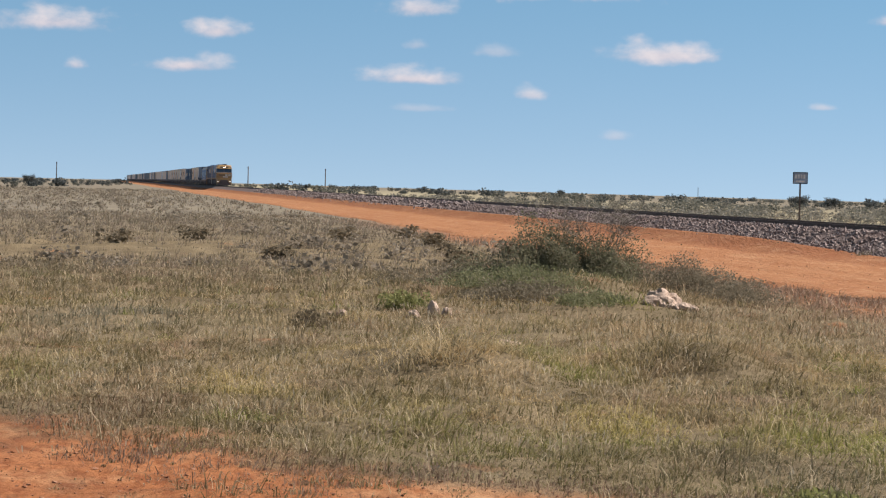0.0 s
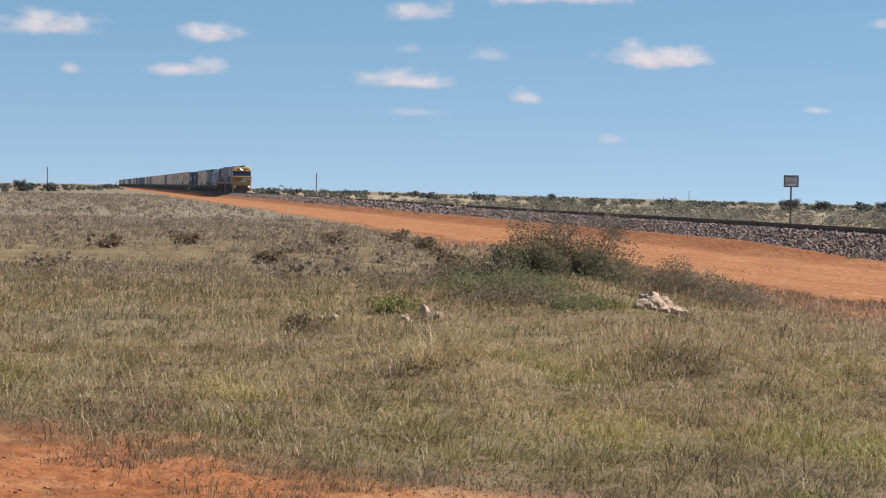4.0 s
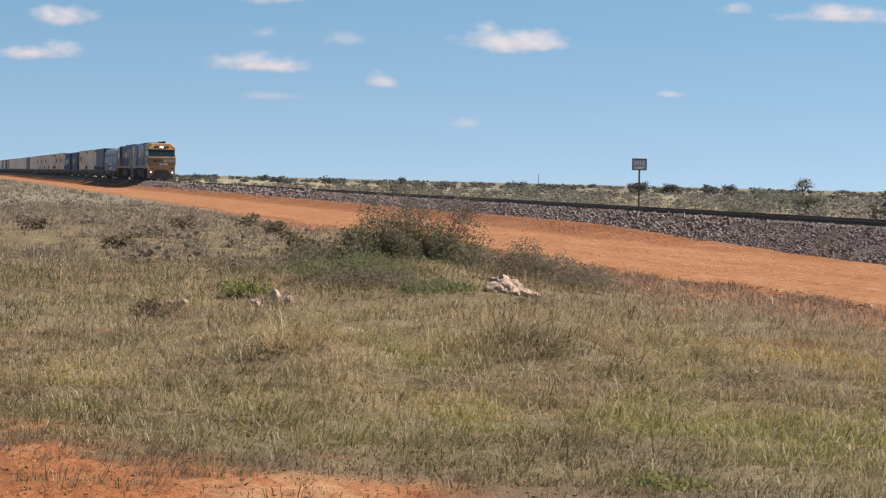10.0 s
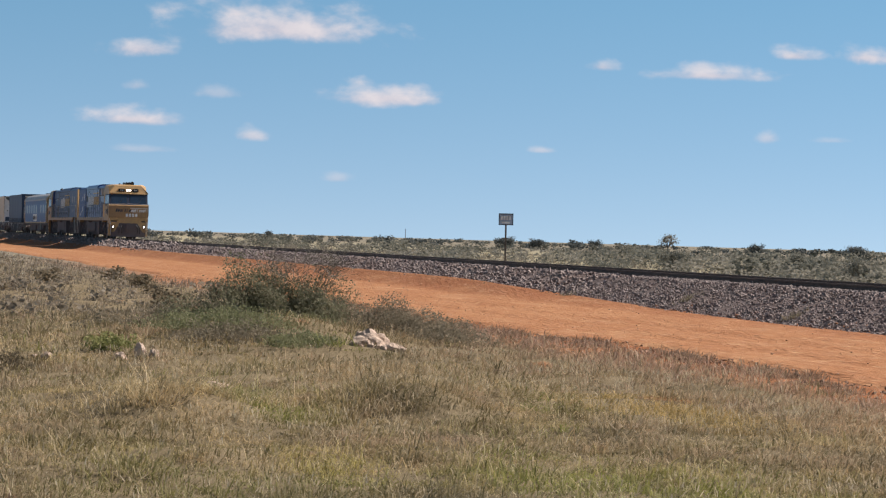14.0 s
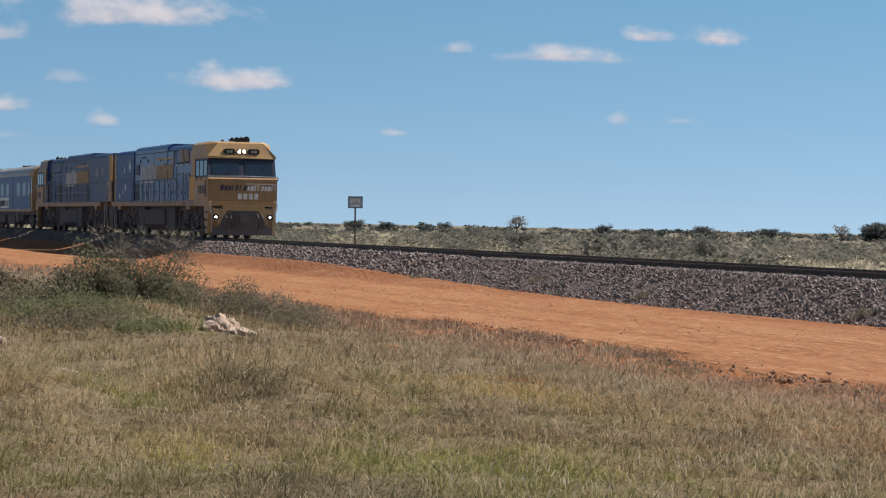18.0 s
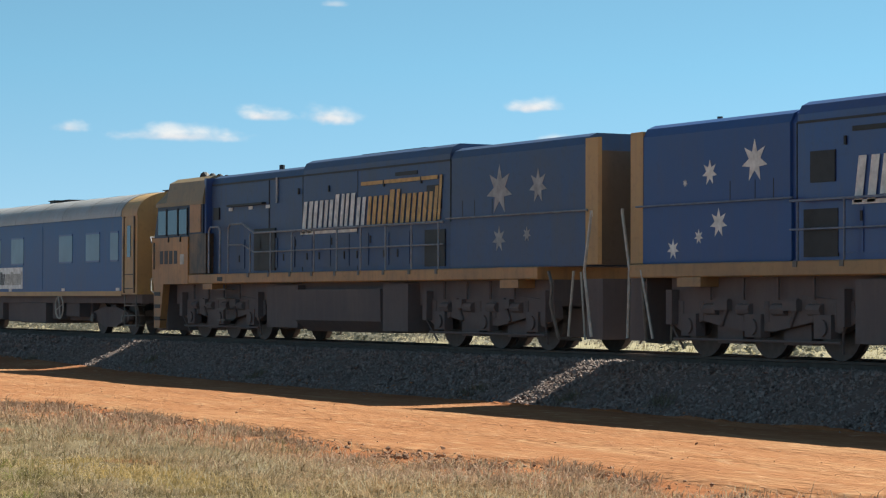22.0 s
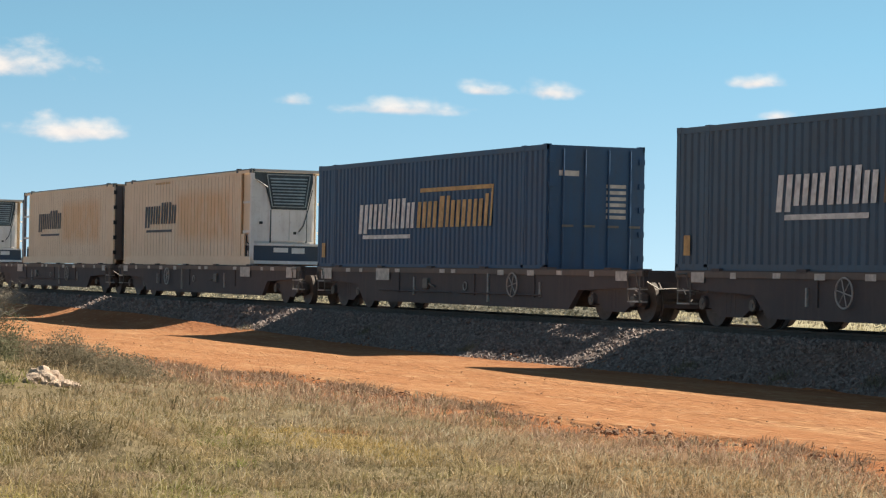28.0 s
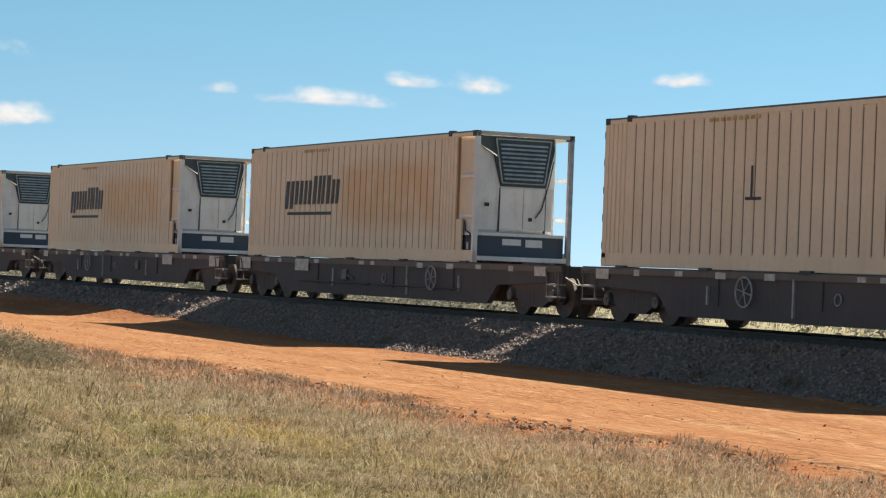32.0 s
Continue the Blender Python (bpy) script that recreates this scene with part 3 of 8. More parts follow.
def arrays(name, verts, tris, mat, smooth=False):
    """A mesh from arrays of vertices and triangles or quads."""
    verts, tris = np.asarray(verts, np.float32), np.asarray(tris, np.int32)
    k = tris.shape[1]
    me = bpy.data.meshes.new(name)
    me.vertices.add(len(verts))
    me.vertices.foreach_set("co", verts.ravel())
    me.loops.add(tris.size)
    me.loops.foreach_set("vertex_index", tris.ravel())
    me.polygons.add(len(tris))
    me.polygons.foreach_set("loop_start", np.arange(0, tris.size, k, dtype=np.int32))
    me.polygons.foreach_set("use_smooth", np.full(len(tris), smooth))
    me.materials.append(MAT[mat])
    me.update(calc_edges=True)
    me.validate()
    return me


def wave(x, y, s):
    """A cheap smooth unevenness in -1..1 for arrays."""
    return (np.sin(x * 0.9 / s + 1.3 * np.sin(y * 0.6 / s)) + np.sin(y * 1.1 / s + 1.7 * np.sin(x * 0.5 / s + 2)) + np.sin((x + y) * 0.53 / s + 0.7)) / 3


def mound(x, y, cx, cy, rx, ry, h):
    return h * np.exp(-(((x - cx) / rx) ** 2 + ((y - cy) / ry) ** 2))


def ground_z(x, y):
    """Height of the plain: gentle swells in the field, a spoil heap with the shrub, a dug verge by the road."""
    x, y = np.asarray(x, float), np.asarray(y, float)
    near = np.clip((13.0 - y) / 2.0, 0, 1) * np.clip((x + 160) / 60, 0, 1)
    z = near * (0.05 * wave(x, y, 1.7) + 0.025 * wave(x + 9, y - 4, 0.5))
    z += near * 0.10 * np.clip(wave(x * 1.3 + 2, y * 0.8, 0.33) - 0.1, 0, 1)
    z += mound(x, y, -36.6, 7.3, 3.6, 2.6, 0.42) + mound(x, y, -22.6, 3.5, 1.7, 0.8, 0.27) + mound(x, y, -22.9, 6.0, 1.6, 0.7, 0.24) + mound(x, y, -27.4, 7.0, 2.6, 1.4, 0.12)
    # beyond the railway the plain falls away gently
    return z - 0.007 * np.maximum(y - 29.0, 0)

# ---- ground, road, railway ----
def sheet(xs, ys, zf):
    X, Y = np.meshgrid(xs, ys)
    V = np.stack([X, Y, zf(X, Y)], -1).reshape(-1, 3)
    n, k = len(ys), len(xs)
    i = np.arange(n - 1)[:, None] * k + np.arange(k - 1)[None]
    i = i.ravel()
    return V, np.stack([i, i + 1, i + k + 1, i + k], -1)


def build_ground():
    xs = np.concatenate([-np.geomspace(4600, 72, 40), np.linspace(-70, 8, 260), np.geomspace(10, 4600, 30)])
    ys = np.concatenate([-np.geomspace(4600, 9, 30), np.linspace(-8, 14, 90), [16, 19, 22, 25, 28, 29], np.geomspace(30, 4600, 50)])
    V, F = sheet(xs, ys, ground_z)
    tagged(new("ground", arrays("ground", V, F, "earth", True)), "flat red plain with dry grass to the horizon", "ground", kind="structure")


def build_road():
    xs = np.concatenate([-np.geomspace(2500, 92, 40), np.linspace(-90, 20, 360), np.geomspace(22, 900, 20)])
    ys = np.linspace(0, 1, 72)
    X, T = np.meshgrid(xs, ys)
    near = 13.3 + 0.32 * np.sin(X * 0.31) + 0.22 * np.sin(X * 0.83 + 1) + 0.10 * np.sin(X * 2.7)
    heap = np.clip((-X - 51) / 24, 0, 1)            # further off, earth is pushed up over the ballast foot
    far = 21.25 + 0.12 * np.sin(X * 0.7 + 2) + 0.5 * heap
    Y = near + (far - near) * T
    rut = -0.035 * np.exp(-((Y - 15.4) / 0.35) ** 2) - 0.03 * np.exp(-((Y - 17.2) / 0.35) ** 2)
    Z = 0.055 + rut + 0.02 * wave(X * 0.4, Y, 0.5) + 0.0012 * wave(X * 0.4 + 3, Y + 0.15 * np.sin(X * 0.6), 0.085) + 0.003 * wave(X * 0.6, Y, 0.16) - 0.16 * np.clip(1 - T / 0.06, 0, 1) - 0.1 * np.clip((T - 0.96) / 0.04, 0, 1)
    Z = Z + heap * 0.36 * np.clip((T - 0.78) / 0.18, 0, 1) ** 1.4
    V = np.stack([X, Y, Z], -1).reshape(-1, 3)
    k = len(xs)
    i = (np.arange(len(ys) - 1)[:, None] * k + np.arange(k - 1)[None]).ravel()
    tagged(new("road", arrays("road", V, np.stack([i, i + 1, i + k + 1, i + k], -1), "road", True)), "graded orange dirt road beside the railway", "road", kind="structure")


BANK = [(-3.5, -0.02), (-1.72, 0.755), (1.72, 0.755), (3.5, -0.02)]      # across the track: offset and height


def bank_z(off):
    return np.interp(off, [p[0] for p in BANK], [p[1] for p in BANK])


def stones(rng, n, x0, x1, o0, o1, size, lift=0.45, power=1.0):
    """Angular stones scattered over the embankment between two offsets."""
    x = x0 + (x1 - x0) * rng.random(n) ** power
    o = o0 + (o1 - o0) * rng.random(n)
    s = size * (0.6 + 0.8 * rng.random(n))
    base = np.array([(1, 0, 0), (-1, 0, 0), (0, 1, 0), (0, -1, 0), (0, 0, 1), (0, 0, -1)], float)
    tri = np.array([(0, 2, 4), (2, 1, 4), (1, 3, 4), (3, 0, 4), (2, 0, 5), (1, 2, 5), (3, 1, 5), (0, 3, 5)])
    q = rng.normal(size=(n, 4))
    q /= np.linalg.norm(q, axis=1, keepdims=True)
    w, a, b, c = q.T
    R = np.stack([1 - 2 * (b * b + c * c), 2 * (a * b - c * w), 2 * (a * c + b * w), 2 * (a * b + c * w), 1 - 2 * (a * a + c * c), 2 * (b * c - a * w), 2 * (a * c - b * w), 2 * (b * c + a * w), 1 - 2 * (a * a + b * b)], -1).reshape(n, 3, 3)
    P = base[None] * (0.6 + 0.8 * rng.random((n, 6, 1))) * s[:, None, None] * np.array([1.0, 0.8, 0.65])
    P = np.einsum("nij,nkj->nki", R, P)
    P += np.stack([x, TRACK_Y + o, bank_z(o) + s * lift * rng.random(n)], -1)[:, None]
    return P.reshape(-1, 3), (tri[None] + 6 * np.arange(n)[:, None, None]).reshape(-1, 3)


def build_railway():
    rng = np.random.default_rng(5)
    track = thing("railway_track", "steel rails on concrete sleepers over a grey ballast bank", "railway track", kind="structure")
    xs = np.concatenate([-np.geomspace(4000, 132, 40), np.linspace(-130, 15, 500), np.geomspace(17, 1500, 20)])
    offs = np.array([-3.5, -3.1, -2.7, -2.3, -2.0, -1.72, -1.4, 0, 1.4, 1.72, 2.6, 3.5])
    X, O = np.meshgrid(xs, offs)
    Z = bank_z(O) + 0.02 * rng.normal(size=X.shape) * (np.abs(O) < 3.4) * (X > -131)
    V = np.stack([X, TRACK_Y + O, Z], -1).reshape(-1, 3)
    k = len(xs)
    i = (np.arange(len(offs) - 1)[:, None] * k + np.arange(k - 1)[None]).ravel()
    part("ballast_bank", arrays("ballast_bank", V, np.stack([i, i + 1, i + k + 1, i + k], -1), "bed"), "", track)
    sets = [stones(rng, 41000, -62, 12, -3.75, -0.9, 0.043), stones(rng, 11000, -140, -62, -3.7, -1.3, 0.07), stones(rng, 4000, -330, -140, -3.6, -1.3, 0.14), stones(rng, 1500, -75, 10, -4.1, -3.4, 0.05)]
    V = np.concatenate([a for a, _ in sets])
    F, n = [], 0
    for a, f in sets:
        F.append(f + n)
        n += len(a)
    st = part("ballast_stones", arrays("ballast_stones", V, np.concatenate(F), "ballast"), "", track, "crushed grey stone ballast")
    st["kind"] = "stuff"
    prof = [(-0.07, 0), (0.07, 0), (0.07, 0.02), (0.012, 0.045), (0.012, 0.12), (0.036, 0.13), (0.036, 0.172), (-0.036, 0.172), (-0.036, 0.13), (-0.012, 0.12), (-0.012, 0.045), (-0.07, 0.02)]
    for side in (-0.755, 0.755):
        m = M()
        for x0, x1 in ((-4000, -400), (-400, -60), (-60, 20), (20, 1500)):
            m.prism([(TRACK_Y + side + y, RAIL_Z - 0.172 + z) for y, z in prof], x0, x1)
        part("rail", m, "rail", track, "rusty brown steel rail")
    sl, clip = M(), M()
    sl.loft([(-0.12, -1.25, -0.2), (0.12, -1.25, -0.2), (0.12, 1.25, -0.2), (-0.12, 1.25, -0.2)], [(-0.1, -1.23, 0), (0.1, -1.23, 0), (0.1, 1.23, 0), (-0.1, 1.23, 0)])
    for y in (-0.755, 0.755):
        for d in (-0.1, 0.1):
            clip.box(-0.05, 0.05, y + d - 0.035, y + d + 0.035, 0.0, 0.05)
    sl, clip = sl.data("sleeper", "sleeper"), clip.data("rail_clips", "rail")
    for i in range(150):
        s = part("sleeper", sl, "", track, at=(-86 + i * 0.64, TRACK_Y, RAIL_Z - 0.176))
        part("rail_clips", clip, "", s)


build_ground()
build_road()
build_railway()

# ---- the train ----
SPEED, PULL, NOSE_21 = 20.10, 0.008, -34.36


def nose_x(t):
    """Where the front of the leading locomotive stands at t seconds."""
    return NOSE_21 + SPEED * (t - 21) + PULL * (t - 21) ** 2 / 2


RIDERS = []          # every moving thing, its place behind the nose, its height over the rails, its heading


def ride(ob, back, up=0.0, turn=0.0):
    RIDERS.append((ob, back, up, turn))
    ob.matrix_basis = pose(nose_x(0) + back, TRACK_Y, RAIL_Z + up, 0, 0, turn)
    return ob


def wheelset_mesh(r):
    m = M()
    m.rod((0, -0.70, 0), (0, 0.70, 0), 0.08, 8)
    for s in (-1, 1):
        m.rod((0, s * 0.69, 0), (0, s * 0.82, 0), r, 24)
        m.rod((0, s * 0.66, 0), (0, s * 0.69, 0), r + 0.028, 24)
        m.rod((0, s * 0.82, 0), (0, s * 0.90, 0), 0.17, 12)
    return m.data("wheelset", "wheel")


WHEEL_S, WHEEL_L = wheelset_mesh(0.44), wheelset_mesh(0.53)


def three_piece_frame(span, mat="under_wagon"):
    """Cast side frames with a sagging belly, axle boxes, springs and the bolster between."""
    m = M()
    h = span / 2
    for s in (-1, 1):
        y0, y1 = s * 0.92, s * 1.06
        y0, y1 = min(y0, y1), max(y0, y1)
        m.prism_y([(-h - 0.26, 0.42), (-h - 0.16, 0.34), (-h + 0.2, 0.36), (-0.42, 0.20), (0.42, 0.20), (h - 0.2, 0.36), (h + 0.16, 0.34), (h + 0.26, 0.42), (h + 0.2, 0.60), (0.5, 0.76), (-0.5, 0.76), (-h - 0.2, 0.60)], y0, y1)
        for x in (-h, h):
            m.rod((x, s * 0.95, 0.46), (x, s * 1.14, 0.46), 0.13, 12)
        for x in (-0.16, 0.0, 0.16):
            m.rod((x, s * 1.0, 0.26), (x, s * 1.0, 0.66), 0.07, 8)
    m.box(-0.2, 0.2, -0.95, 0.95, 0.5, 0.82)
    m.box(-h - 0.05, h + 0.05, -0.62, 0.62, 0.30, 0.66)
    for s in (-1, 1):
        m.box(-h + 0.46, h - 0.46, min(s * 0.7, s * 0.9), max(s * 0.7, s * 0.9), 0.24, 0.62)
    return m.data("bogie_frame", mat)


FRAME_S = three_piece_frame(1.9)


def axle_cap_mesh():
    m = M().rod((0, -0.02, 0), (0, 0.02, 0), 0.115, 14).rod((0, -0.035, 0), (0, 0.035, 0), 0.05, 8)
    for a in (0.5, 2.6, 4.7):
        x, z = 0.08 * math.cos(a), 0.08 * math.sin(a)
        m.rod((x, -0.032, z), (x, 0.032, z), 0.016, 5)
    return m.data("axle_cap", "steel_dark")


MAT["steel_dark"] = plain("dark_steel", (0.17, 0.155, 0.14), 0.6, 0.3)
CAP = axle_cap_mesh()


def bogie(parent, x, axles, wheel, r, frame_mesh):
    b = part("bogie", frame_mesh, "", parent, at=(x, 0, 0))
    for a in axles:
        part("wheelset", wheel, "", b, "steel wheels on an axle", at=(a, 0, r))
        for s in (-1, 1):
            part("axle_cap", CAP, "", b, at=(a, s * 1.14, r))
    return b


def slanted(m, x0, x1, z0, z1, y, lean=0.12, t=0.006):
    """A slanted bar of flat lettering on a side, on whichever side y lies."""
    s = math.copysign(1, y)
    d = lean * (z1 - z0) * -s
    q = [(x0, z0), (x1, z0), (x1 + d, z1), (x0 + d, z1)]
    m.prism_y(q, min(y, y + s * t), max(y, y + s * t))


BARS = (0.13, 0.12, 0.11, 0.06, 0.10, 0.06, 0.11)


def word_bars(parent, name, x0, x1, z0, z1, y, mat, label, lean=0.16, bars=BARS):
    """A brand word as plain slanted bars in its colour, read from left to right on either side."""
    gap = 0.02
    k, x = (x1 - x0) / (sum(bars) + gap * (len(bars) - 1)), 0.0
    for i, b in enumerate(bars):
        w, m = b * k, M()
        a = x0 + x if y < 0 else x1 - x - w
        low, top = z0 - (0.16 if i == 0 and len(bars) == 7 else 0) * (z1 - z0), z1 - (0.0 if b < 0.105 else 0.15) * (z1 - z0)
        for c, d in ((0.0, 0.36), (0.58, 0.94)) if b > 0.09 else ((0.1, 0.9),):
            slanted(m, a + c * w, a + d * w, low, top, y, lean)
        part(name, m, mat, parent, label)
        x += w + gap * k


def star(m, x, z, r, y, n=7):
    s = math.copysign(1, y)
    q = []
    for i in range(2 * n):
        a = math.pi * i / n + math.pi / 2
        k = r if i % 2 == 0 else r * 0.45
        q.append((x + k * math.cos(a), z + k * math.sin(a)))
    m.prism_y(q, min(y, y + s * 0.006), max(y, y + s * 0.006))


def loco_bogie_mesh():
    m = M()
    for s in (-1, 1):
        y0, y1 = sorted((s * 0.95, s * 1.13))
        m.prism_y([(-2.6, 0.62), (-2.2, 0.45), (-1.5, 0.62), (-0.5, 0.46), (0.5, 0.46), (1.5, 0.62), (2.2, 0.45), (2.6, 0.62), (2.55, 0.95), (1.2, 1.05), (-1.2, 1.05), (-2.55, 0.95)], y0, y1)
        for x in (-1.85, 0, 1.85):
            m.box(x - 0.22, x + 0.22, min(s * 1.0, s * 1.2), max(s * 1.0, s * 1.2), 0.36, 0.74)
            m.rod((x, s * 1.1, 0.53), (x, s * 1.24, 0.53), 0.14, 10)
            for d in (-0.3, 0.3):
                m.rod((x + d, s * 1.08, 0.62), (x + d, s * 1.08, 0.95), 0.09, 8)
        for x in (-0.95, 0.95):
            m.rod((x, s * 1.15, 0.55), (x + 0.25, s * 1.15, 0.98), 0.045, 6)
            m.box(x - 0.1, x + 0.28, min(s * 1.12, s * 1.24), max(s * 1.12, s * 1.24), 0.8, 0.98)
        m.rod((-2.3, s * 1.18, 0.3), (2.3, s * 1.18, 0.3), 0.025, 6)
        for x in (-2.45, 2.3):
            m.box(x, x + 0.18, min(s * 1.1, s * 1.26), max(s * 1.1, s * 1.26), 0.55, 1.15)
            m.rod((x + 0.09, s * 1.2, 0.55), (x + (0.25 if x < 0 else -0.1), s * 1.05, 0.12), 0.022, 5)
        for x in (-1.4, -0.45, 0.5, 1.45):
            m.rod((x, s * 1.14, 0.82), (x + 0.36, s * 1.14, 0.82), 0.10, 8)
            m.rod((x + 0.2, s * 1.2, 0.98), (x + 0.2, s * 1.2, 1.34), 0.03, 5)
    m.box(-2.2, 2.2, -0.9, 0.9, 0.7, 1.05)
    m.box(-2.3, 2.3, -0.62, 0.62, 0.26, 0.8)
    for s in (-1, 1):
        for x in (-0.93, 0.93):
            m.box(x - 0.36, x + 0.36, min(s * 0.7, s * 0.98), max(s * 0.7, s * 0.98), 0.24, 0.72)
    return m.data("loco_bogie_frame", "under")


def locomotive(name, label, end=20.65, deck_end=20.4, rail_mat="rail_blue"):
    """A full-width cab, a long hood between walkways, a fuel tank, two three-axle bogies."""
    L = thing(name, label, "locomotive", "train vehicles")
    # frame and running board
    part("deck", M().box(-deck_end, -0.55, -1.47, 1.47, 1.36, 1.60, 0.02).box(-4.0, -3.4, -1.475, 1.475, 1.22, 1.36).box(-18.9, -18.2, -1.475, 1.475, 1.20, 1.36), "deck_brown", L, "dusty yellow frame edge")
    part("underframe", M().box(-19.6, -0.8, -1.1, 1.1, 0.85, 1.36).box(-14.2, -13.05, -1.38, 1.38, 0.30, 1.30).box(-8.6, -6.9, -1.3, 1.3, 0.32, 1.3), "under", L)
    part("fuel_tank", M().prism([(-1.05, 0.25), (1.05, 0.25), (1.38, 0.5), (1.40, 1.2), (-1.40, 1.2), (-1.38, 0.55)], -12.95, -8.65), "under", L, "grimy fuel tank slung between the bogies")
    for x in (-3.85, -17.1):
        b = part("bogie", LOCO_BOGIE, "", L, at=(x, 0, 0))
        for a in (-1.85, 0, 1.85):
            part("wheelset", WHEEL_L, "", b, at=(a, 0, 0.53))
    # hood
    def hood(x0, x1, top, half=1.25):
        return [(-half, 1.60), (half, 1.60), (half, top - 0.22), (half - 0.08, top - 0.07), (half - 0.24, top), (-half + 0.24, top), (-half + 0.08, top - 0.07), (-half, top - 0.22)], x0, x1
    part("hood", M().prism(*hood(-16.0, -3.4, 4.06)), "blue", L, "weathered blue engine hood")
    part("rear_hood", M().prism(*hood(-end + 0.45, -15.95, 4.06, 1.30)), "blue_bright", L, "wide clean blue rear of the hood")
    part("radiator_hood", M().prism(*hood(-15.8, -8.8, 4.17, 1.26)), "blue", L, "raised middle of the blue hood")
    for x in (-15.82, -11.6, -8.78, -6.9):
        part("hood_joint", M().prism([(-1.266, 1.62), (1.266, 1.62), (1.266, 3.82), (1.0, 4.03), (-1.0, 4.03), (-1.266, 3.82)], x - 0.012, x + 0.012), "black", L)
    for s in (-1, 1):
        y = s * 1.255
        for i in range(11):
            x = -15.0 + i * 0.95
            part("hood_door", M().box(x, x + 0.86, min(y, y + s * 0.02), max(y, y + s * 0.02), 1.72, 2.42), "blue", L)
        for x, z, w, h in ((-15.45, 2.84, 0.62, 0.5), (-3.95, 2.95, 0.35, 0.3)):
            part("vent", M().box(x, x + w, min(y, y + s * 0.03), max(y, y + s * 0.03), z, z + h), "black", L)
        for a, b in ((-6.2, -5.4), (-5.25, -4.4)) if s < 0 else ():
            part("louvre", M().prism_y([(a, 3.30), (b, 3.30), (b - 0.2, 3.84), (a - 0.2, 3.84)], min(s * 1.2, s * 1.28), max(s * 1.2, s * 1.28)), "tan_louvre", L, "rusty tan brake grid louvre")
        for x in (-6.95, -5.95, -4.75):
            part("small_placard", M().box(x, x + 0.22, min(s * 1.255, s * 1.27), max(s * 1.255, s * 1.27), 3.14, 3.22), "logo_white", L)
        part("side_lamp_post", M().box(-7.42, -7.34, min(s * 1.26, s * 1.29), max(s * 1.26, s * 1.29), 3.25, 3.85), "star_grey", L)
        part("side_grille", M().box(-15.62, -14.75, min(s * 1.26, s * 1.285), max(s * 1.26, s * 1.285), 1.66, 2.42), "black", L, "dark side grille behind the handrail")
        if s > 0:
            part("side_grille", M().box(-7.3, -6.1, 1.255, 1.29, 1.66, 2.66), "black", L, "dark grille beside the cab")
        # thin black strip added to draw the dark outline along the roof edge
        part("roof_gutter", M().box(-15.8, -3.5, min(s * 1.20, s * 1.275), max(s * 1.20, s * 1.275), 3.80, 3.84), "roof_edge", L)
        part("hood_slot", M().box(-14.4, -13.4, min(s * 1.262, s * 1.275), max(s * 1.262, s * 1.275), 3.60, 3.68), "black", L)
        for i in range(15):
            x = -14.2 + i * 0.64
            part("door_latch", M().box(x, x + 0.05, min(s * 1.262, s * 1.29), max(s * 1.262, s * 1.29), 1.88 if i % 3 else 2.2, 2.04 if i % 3 else 2.36), "black", L)
        for x in (-14.6, -12.9, -10.2, -8.6):
            part("door_hinge", M().box(x, x + 0.05, min(s * 1.262, s * 1.29), max(s * 1.262, s * 1.29), 3.40, 3.54), "black", L)
        for x in (-17.6, -16.9, -16.4):
            part("panel_seam", M().box(x, x + 0.018, min(s * 1.30, s * 1.304), max(s * 1.30, s * 1.304), 2.62, 2.96), "black", L)
        for i in range(9):
            x = -15.6 + i * 1.18
            part("post_foot", M().box(x - 0.05, x + 0.05, min(s * 1.44, s * 1.485), max(s * 1.44, s * 1.485), 1.50, 1.60), "steel_dark", L)
        for x in (-2.0, -1.2):
            part("cab_bracket", M().box(x, x + 0.04, min(s * 1.49, s * 1.52), max(s * 1.49, s * 1.52), 2.44, 2.58), "black", L)
        part("deck_slot", M().box(-4.62, -4.30, min(s * 1.465, s * 1.474), max(s * 1.465, s * 1.474), 1.42, 1.52), "black", L)
        part("louvre_shelf", M().box(-6.7, -4.6, min(s * 1.24, s * 1.36), max(s * 1.24, s * 1.36), 3.24, 3.29), "black", L)
        # star panel at the outer edge, lettering on the hood
        yp = s * 1.312
        part("side_box", M().box(-end + 0.46, -15.9, min(s * 1.24, yp), max(s * 1.24, yp), 1.62, 2.56), "blue_bright", L, "clean blue equipment locker")
        low = ((-19.25, 1.85, 0.18), (-18.48, 2.05, 0.13), (-17.9, 2.27, 0.25)) if s < 0 else ((-17.89, 2.16, 0.26), (-18.95, 2.23, 0.15))
        high = ((-18.17, 3.13, 0.22), (-16.9, 3.27, 0.36), (-18.9, 2.98, 0.07)) if s < 0 else ((-17.88, 3.13, 0.50), (-19.35, 3.15, 0.34))
        for rows, ys in ((low, yp), (high, s * 1.302)):
            for x, z, r in rows:
                m = M()
                star(m, x, z, r, ys)
                part("star", m, "logo_white", L, "white seven-pointed star")
        part("locker_rail", M().path([(-end + 0.3, s * 1.36, 2.62), (-15.8, s * 1.36, 2.62)], 0.018, 5), rail_mat, L, "grey rail along the locker top")
        yl = s * 1.28
        a, b = (-14.35, -11.0) if s < 0 else (-11.95, -8.75)
        word_bars(L, "white_letter_bar", a, b, 2.60, 3.32, yl, "logo_white", "white bar of a brand word")
        a, b = (-10.9, -7.75) if s < 0 else (-15.25, -12.05)
